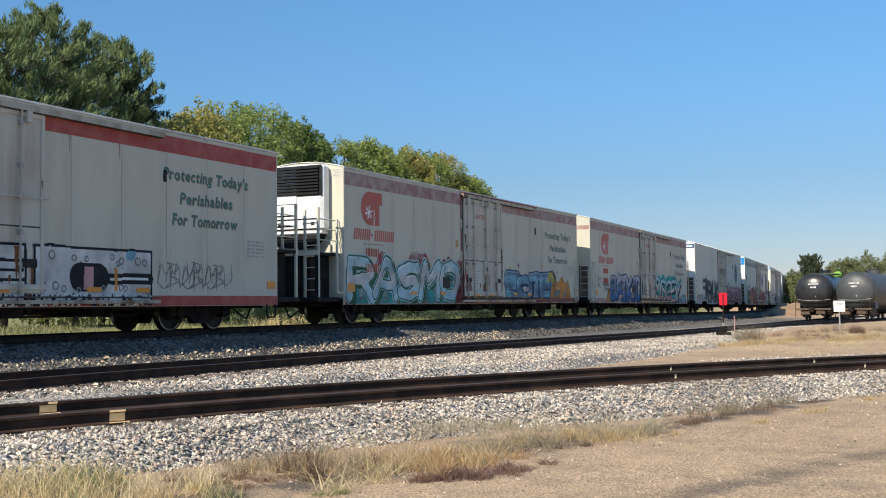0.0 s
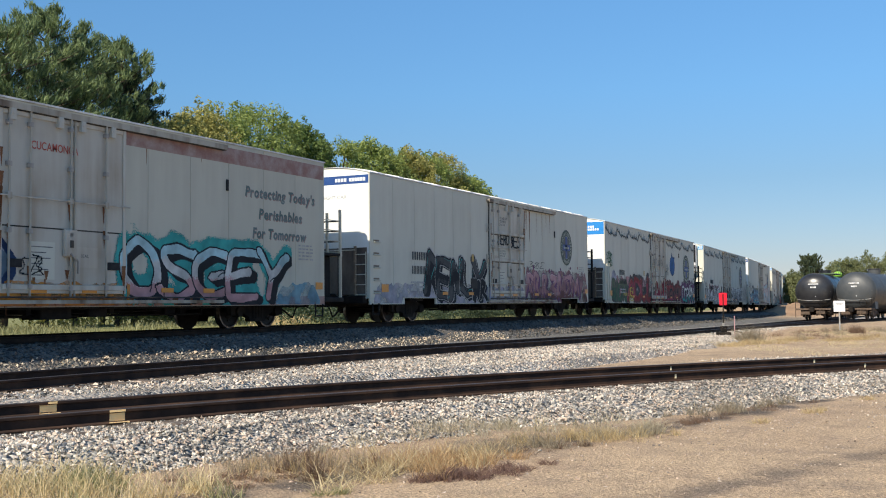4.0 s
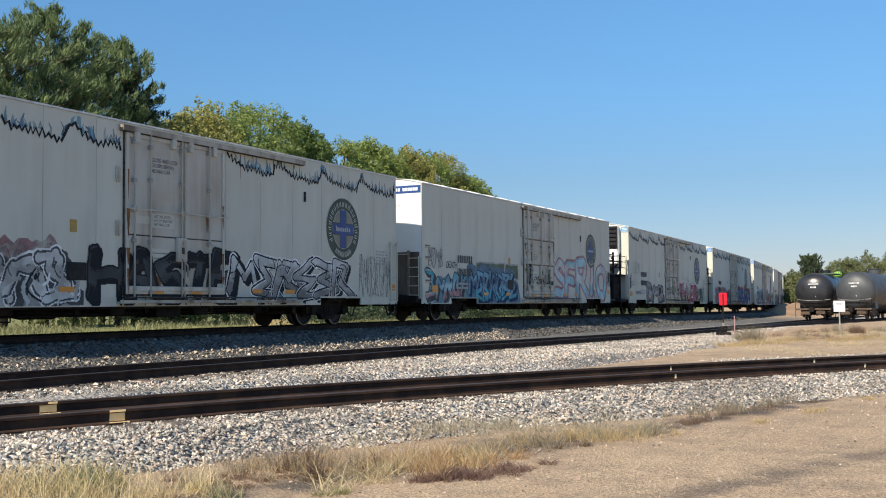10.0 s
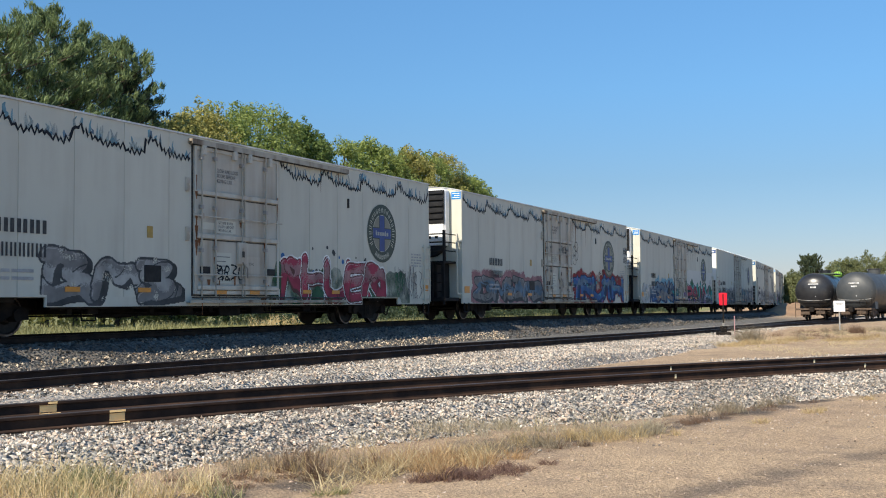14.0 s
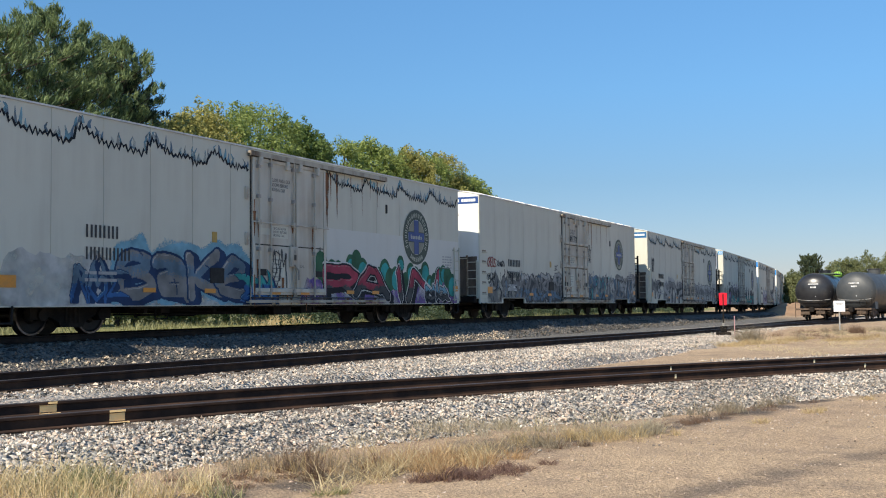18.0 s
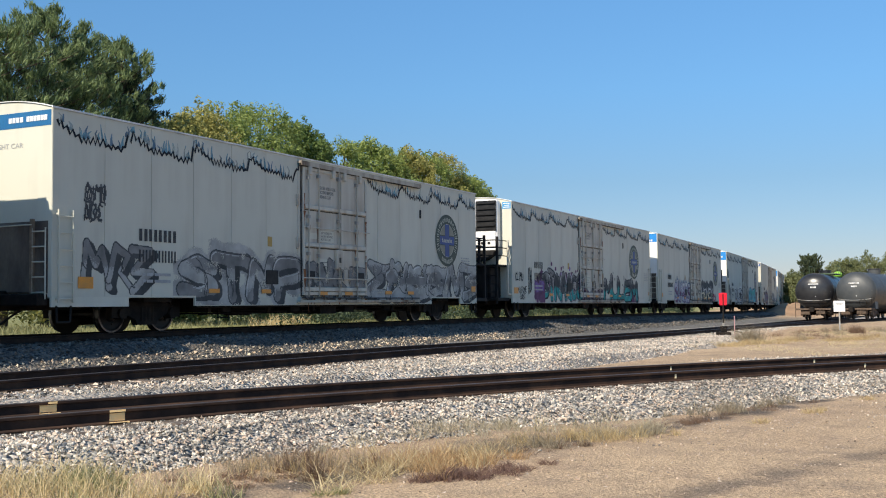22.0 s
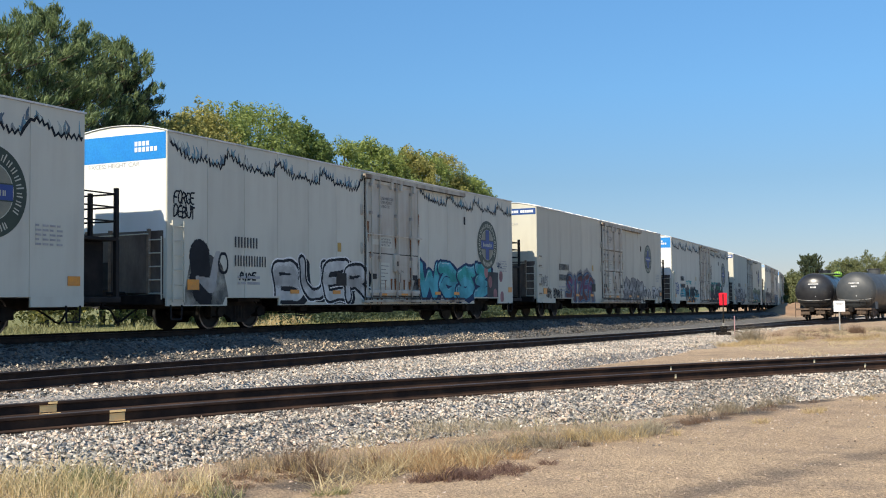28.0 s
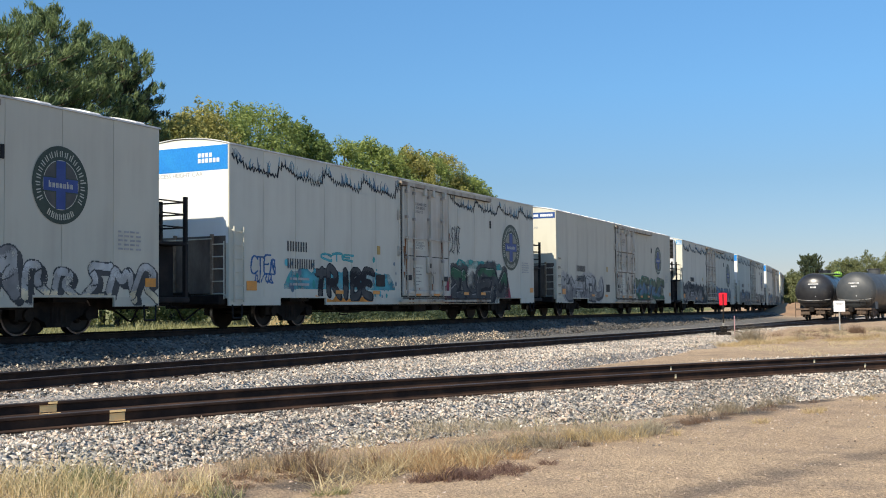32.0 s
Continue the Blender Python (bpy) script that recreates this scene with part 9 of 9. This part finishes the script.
for _px, _pz in ((8.2, 1.5), (8.7, 1.0), (9.3, 1.75), (9.4, 0.9), (7.8, 1.9)):
    _c.coat(np.hypot(_c.gx - _px, (_c.gz - _pz) * 0.8) < 0.19, "rose")
_c.finish("graffiti", "dark block with rose dots")
tag(14, "FORGE", -11.2, -10.4, 3.2, 3.5, "ink", 0.026)
tag(14, "DEBUT", -11.2, -10.4, 2.85, 3.15, "ink", 0.026)
tag(14, "RIDE", -8.5, -7.8, 1.32, 1.52, "ink", 0.03)
tag(14, "WAL", 8.9, 9.4, 2.1, 2.3, "navy", 0.022)
piece(15, "SIZER", -7.5, -3.3, 0.68, 2.15, ("brown", "plum", "brown"), "steel", "grey", "navy", "sky", 0.25, 0.045, 2, 0.0, (0.06, -0.03), 1.2, veins=2)
piece(15, "??????", 2.0, 6.2, 0.7, 2.2, ("grey", "silver", "grey"), "dark", None, None, None, 0.24, 0.035, 1, 0.06, wide=1.3, worn=0.03, veins=2)
piece(15, "?????", 6.4, 10.5, 0.68, 1.7, ("cream", "silver", "pale"), "dark", None, None, None, 0.18, 0.03, 1, 0.04, wide=1.25, worn=0.06, veins=3)
tag(15, "???S ???????", -10.3, -8.1, 0.85, 1.3, "ink", 0.024)
tag(15, "??AS", -11.0, -10.1, 1.4, 1.85, "grey", 0.02)
tag(15, "SIZE?", -5.6, -4.95, 1.92, 2.15, "ink", 0.014)
cloud(16, -8.9, -2.3, 1.1, 1.8, "aqua")
_c = Canvas(16, -7.5, -3.6, 0.66, 1.3, 9)
_c.coat((_c.gz < 0.86 + 0.12 * mottle(_c.gx, _c.gz * 0, 0.2, _c.nr)) & (_c.gz > 0.72) & (_c.gx > -7.25) & (_c.gx < -3.85), "orange")
_c.finish("graffiti", "thin orange sprayed line under dark lettering")
piece(16, "TRIBE", -7.3, -3.8, 0.78, 1.92, ("dark", "ink", "dark"), "ink", None, None, None, 0.27, 0.03, 1, 0.0, (0.03, -0.02), 1.1, veins=0)
piece(16, "CTE", -7.0, -5.1, 1.95, 2.26, ("aqua",), "teal", None, None, None, 0.13, 0.02, 1, 0.0, None, 1.0, veins=0)
_c = Canvas(16, -8.9, -2.1, 0.7, 2.3, 3)
for _ in range(40):
    _px, _pz = (_c.nr.uniform(-3.8, -2.2), _c.nr.uniform(0.8, 2.2)) if _ % 2 else (_c.nr.uniform(-8.8, -7.2), _c.nr.uniform(1.1, 1.9))
    _c.coat(np.hypot(_c.gx - _px, (_c.gz - _pz) * 0.8) < _c.nr.uniform(0.03, 0.09), ("aqua", "teal", "steel")[_ % 3])
_c.finish("graffiti", "sprayed turquoise dots", True)
cloud(16, 1.9, 7.3, 0.66, 2.1, "dark")
piece(16, "?UEM", 1.9, 7.3, 0.68, 2.1, ("dark", "dark", "green"), "ink", "dark", None, "silver", 0.22, 0.03, 1, 0.05, wide=1.3, worn=0.03, veins=2)
cloud(16, 1.4, 1.95, 0.66, 2.1, "crimson")
cloud(16, 7.2, 7.9, 0.66, 2.0, "crimson")
cloud(16, 2.4, 7.0, 2.0, 2.4, "teal")
tag(16, "CTE?", -10.5, -9.3, 1.5, 2.0, "blue", 0.03)
tag(16, "???", -10.3, -9.4, 1.25, 1.5, "blue", 0.022)
tag(16, "????", 1.85, 2.9, 2.5, 3.5, "dark", 0.02)
piece(17, "????", -10.5, -4.2, 0.68, 2.1, ("grey", "silver"), "dark", "silver", None, None, 0.2, 0.04, 2, 0.03, wide=1.3, worn=0.05, veins=3)
cloud(17, 1.0, 8.8, 0.66, 2.35, "olive")
piece(17, "????", 1.4, 8.6, 0.68, 2.3, ("green", "steel", "olive"), "dark", None, None, "teal", 0.22, 0.03, 1, 0.04, wide=1.3, worn=0.05)
cloud(18, -11.18, 2.46, 0.66, 2.37, "dark")
piece(18, "?????", -10.6, -3.5, 0.68, 2.2, ("grey", "dark"), "ink", None, None, "silver", 0.2, 0.04, 1, 0.05, wide=1.3)
piece(18, "????", 2.2, 9.0, 0.68, 2.1, ("grey", "steel"), "ink", None, None, "silver", 0.2, 0.04, 1, 0.05, wide=1.3)
for _i in (19, 20, 21, 22):
    cloud(_i, -10.2, -2.2, 0.66, 2.1, "grey")
    piece(_i, "?????", -8.6, -2.6, 0.68, 2.0, ("grey", "steel"), "dark", None, None, None, 0.2, 0.04, 1, 0.05, wide=1.3, worn=0.1)
    cloud(_i, 2.2, 10.0, 0.66, 2.0, "dark")


def car_pose(i, t):
    """The car's middle is the mid-point between its truck centres, both on the track."""
    s = FIRST + PITCH * i - SPEED * t
    a, c = main_path(s - 7.85)[0], main_path(s + 7.85)[0]
    m = (a + c) / 2
    d = c - a
    return Matrix.Translation(m) @ pose(0, 0, 0, 0, -math.degrees(math.atan2(d.z, math.hypot(d.x, d.y))), math.degrees(math.atan2(d.y, d.x)))


def build_bird():
    """A small dark bird that starts up from behind the train."""
    bird = tagged(new("bird"), "small dark bird flying up over the train", "bird")
    part("body", Build().lathe([(-0.10, 0.005), (-0.04, 0.03), (0.03, 0.035), (0.08, 0.02), (0.10, 0.004)], "x", 8).mesh("body", GRIME, smooth=True), bird)
    part("tail", Build().prism([(-0.012, 0.0), (0.012, 0.0), (0.012, 0.006), (-0.012, 0.006)], -0.17, -0.09).mesh("tail", GRIME), bird)
    return bird, [part("wing", Build().add([(0.05, 0, 0), (-0.04, 0, 0), (-0.06, s * 0.13, 0.01), (0.0, s * 0.14, 0.012), (0.05, 0, 0.006), (-0.04, 0, 0.006), (-0.06, s * 0.13, 0.014), (0.0, s * 0.14, 0.016)], [(0, 1, 2, 3), (4, 5, 6, 7), (0, 1, 5, 4), (1, 2, 6, 5), (2, 3, 7, 6), (3, 0, 4, 7)]).mesh("wing", GRIME), bird) for s in (1, -1)]


BIRD, WINGS = build_bird()
BIRD_WAY = [(0.0, 50.71, 28.14, 1.0), (22.2, 50.71, 28.14, 2.23), (22.4, 51.63, 26.23, 4.89), (22.6, 52.88, 23.16, 7.24), (22.8, 53.89, 20.15, 8.98), (23.0, 54.68, 17.17, 10.52), (23.3, 55.54, 13.28, 11.76), (23.6, 56.3, 9.52, 11.77), (24.0, 56.77, 5.75, 11.97), (24.3, 56.97, 3.66, 11.86), (25.0, 57.12, -1.68, 11.55), (32.0, 300.0, -130.0, 60.0)]


def motions():
    """The train rolls by at an even speed; every wheelset turns with it."""
    times = [0.5 * k for k in range(65)]
    for i, (car, _, _) in enumerate(TRAIN):
        walk(car, [(t, car_pose(i, t)) for t in times])
    walk(BIRD, [(t, pose(x, y, z, 0, 0, -20)) for t, x, y, z in BIRD_WAY])
    for s, wing in zip((1, -1), WINGS):
        walk(wing, [(0.0, pose(0, 0, 0))] + [(22.0 + 0.1 * k, pose(0, 0, 0, s * (40 if k % 2 else -25), 0, 0)) for k in range(31)] + [(32.0, pose(0, 0, 0))])
    turn = math.degrees(SPEED / 0.455)
    frames = range(0, 32 * FPS + 1)
    for k, (ob, a) in enumerate(WHEELSETS):
        start = (k * 37) % 90
        walk(ob, [(f / FPS, pose(a, 0, 0.46, 0, -(start + turn * f / FPS) % 360, 0)) for f in frames])


motions()
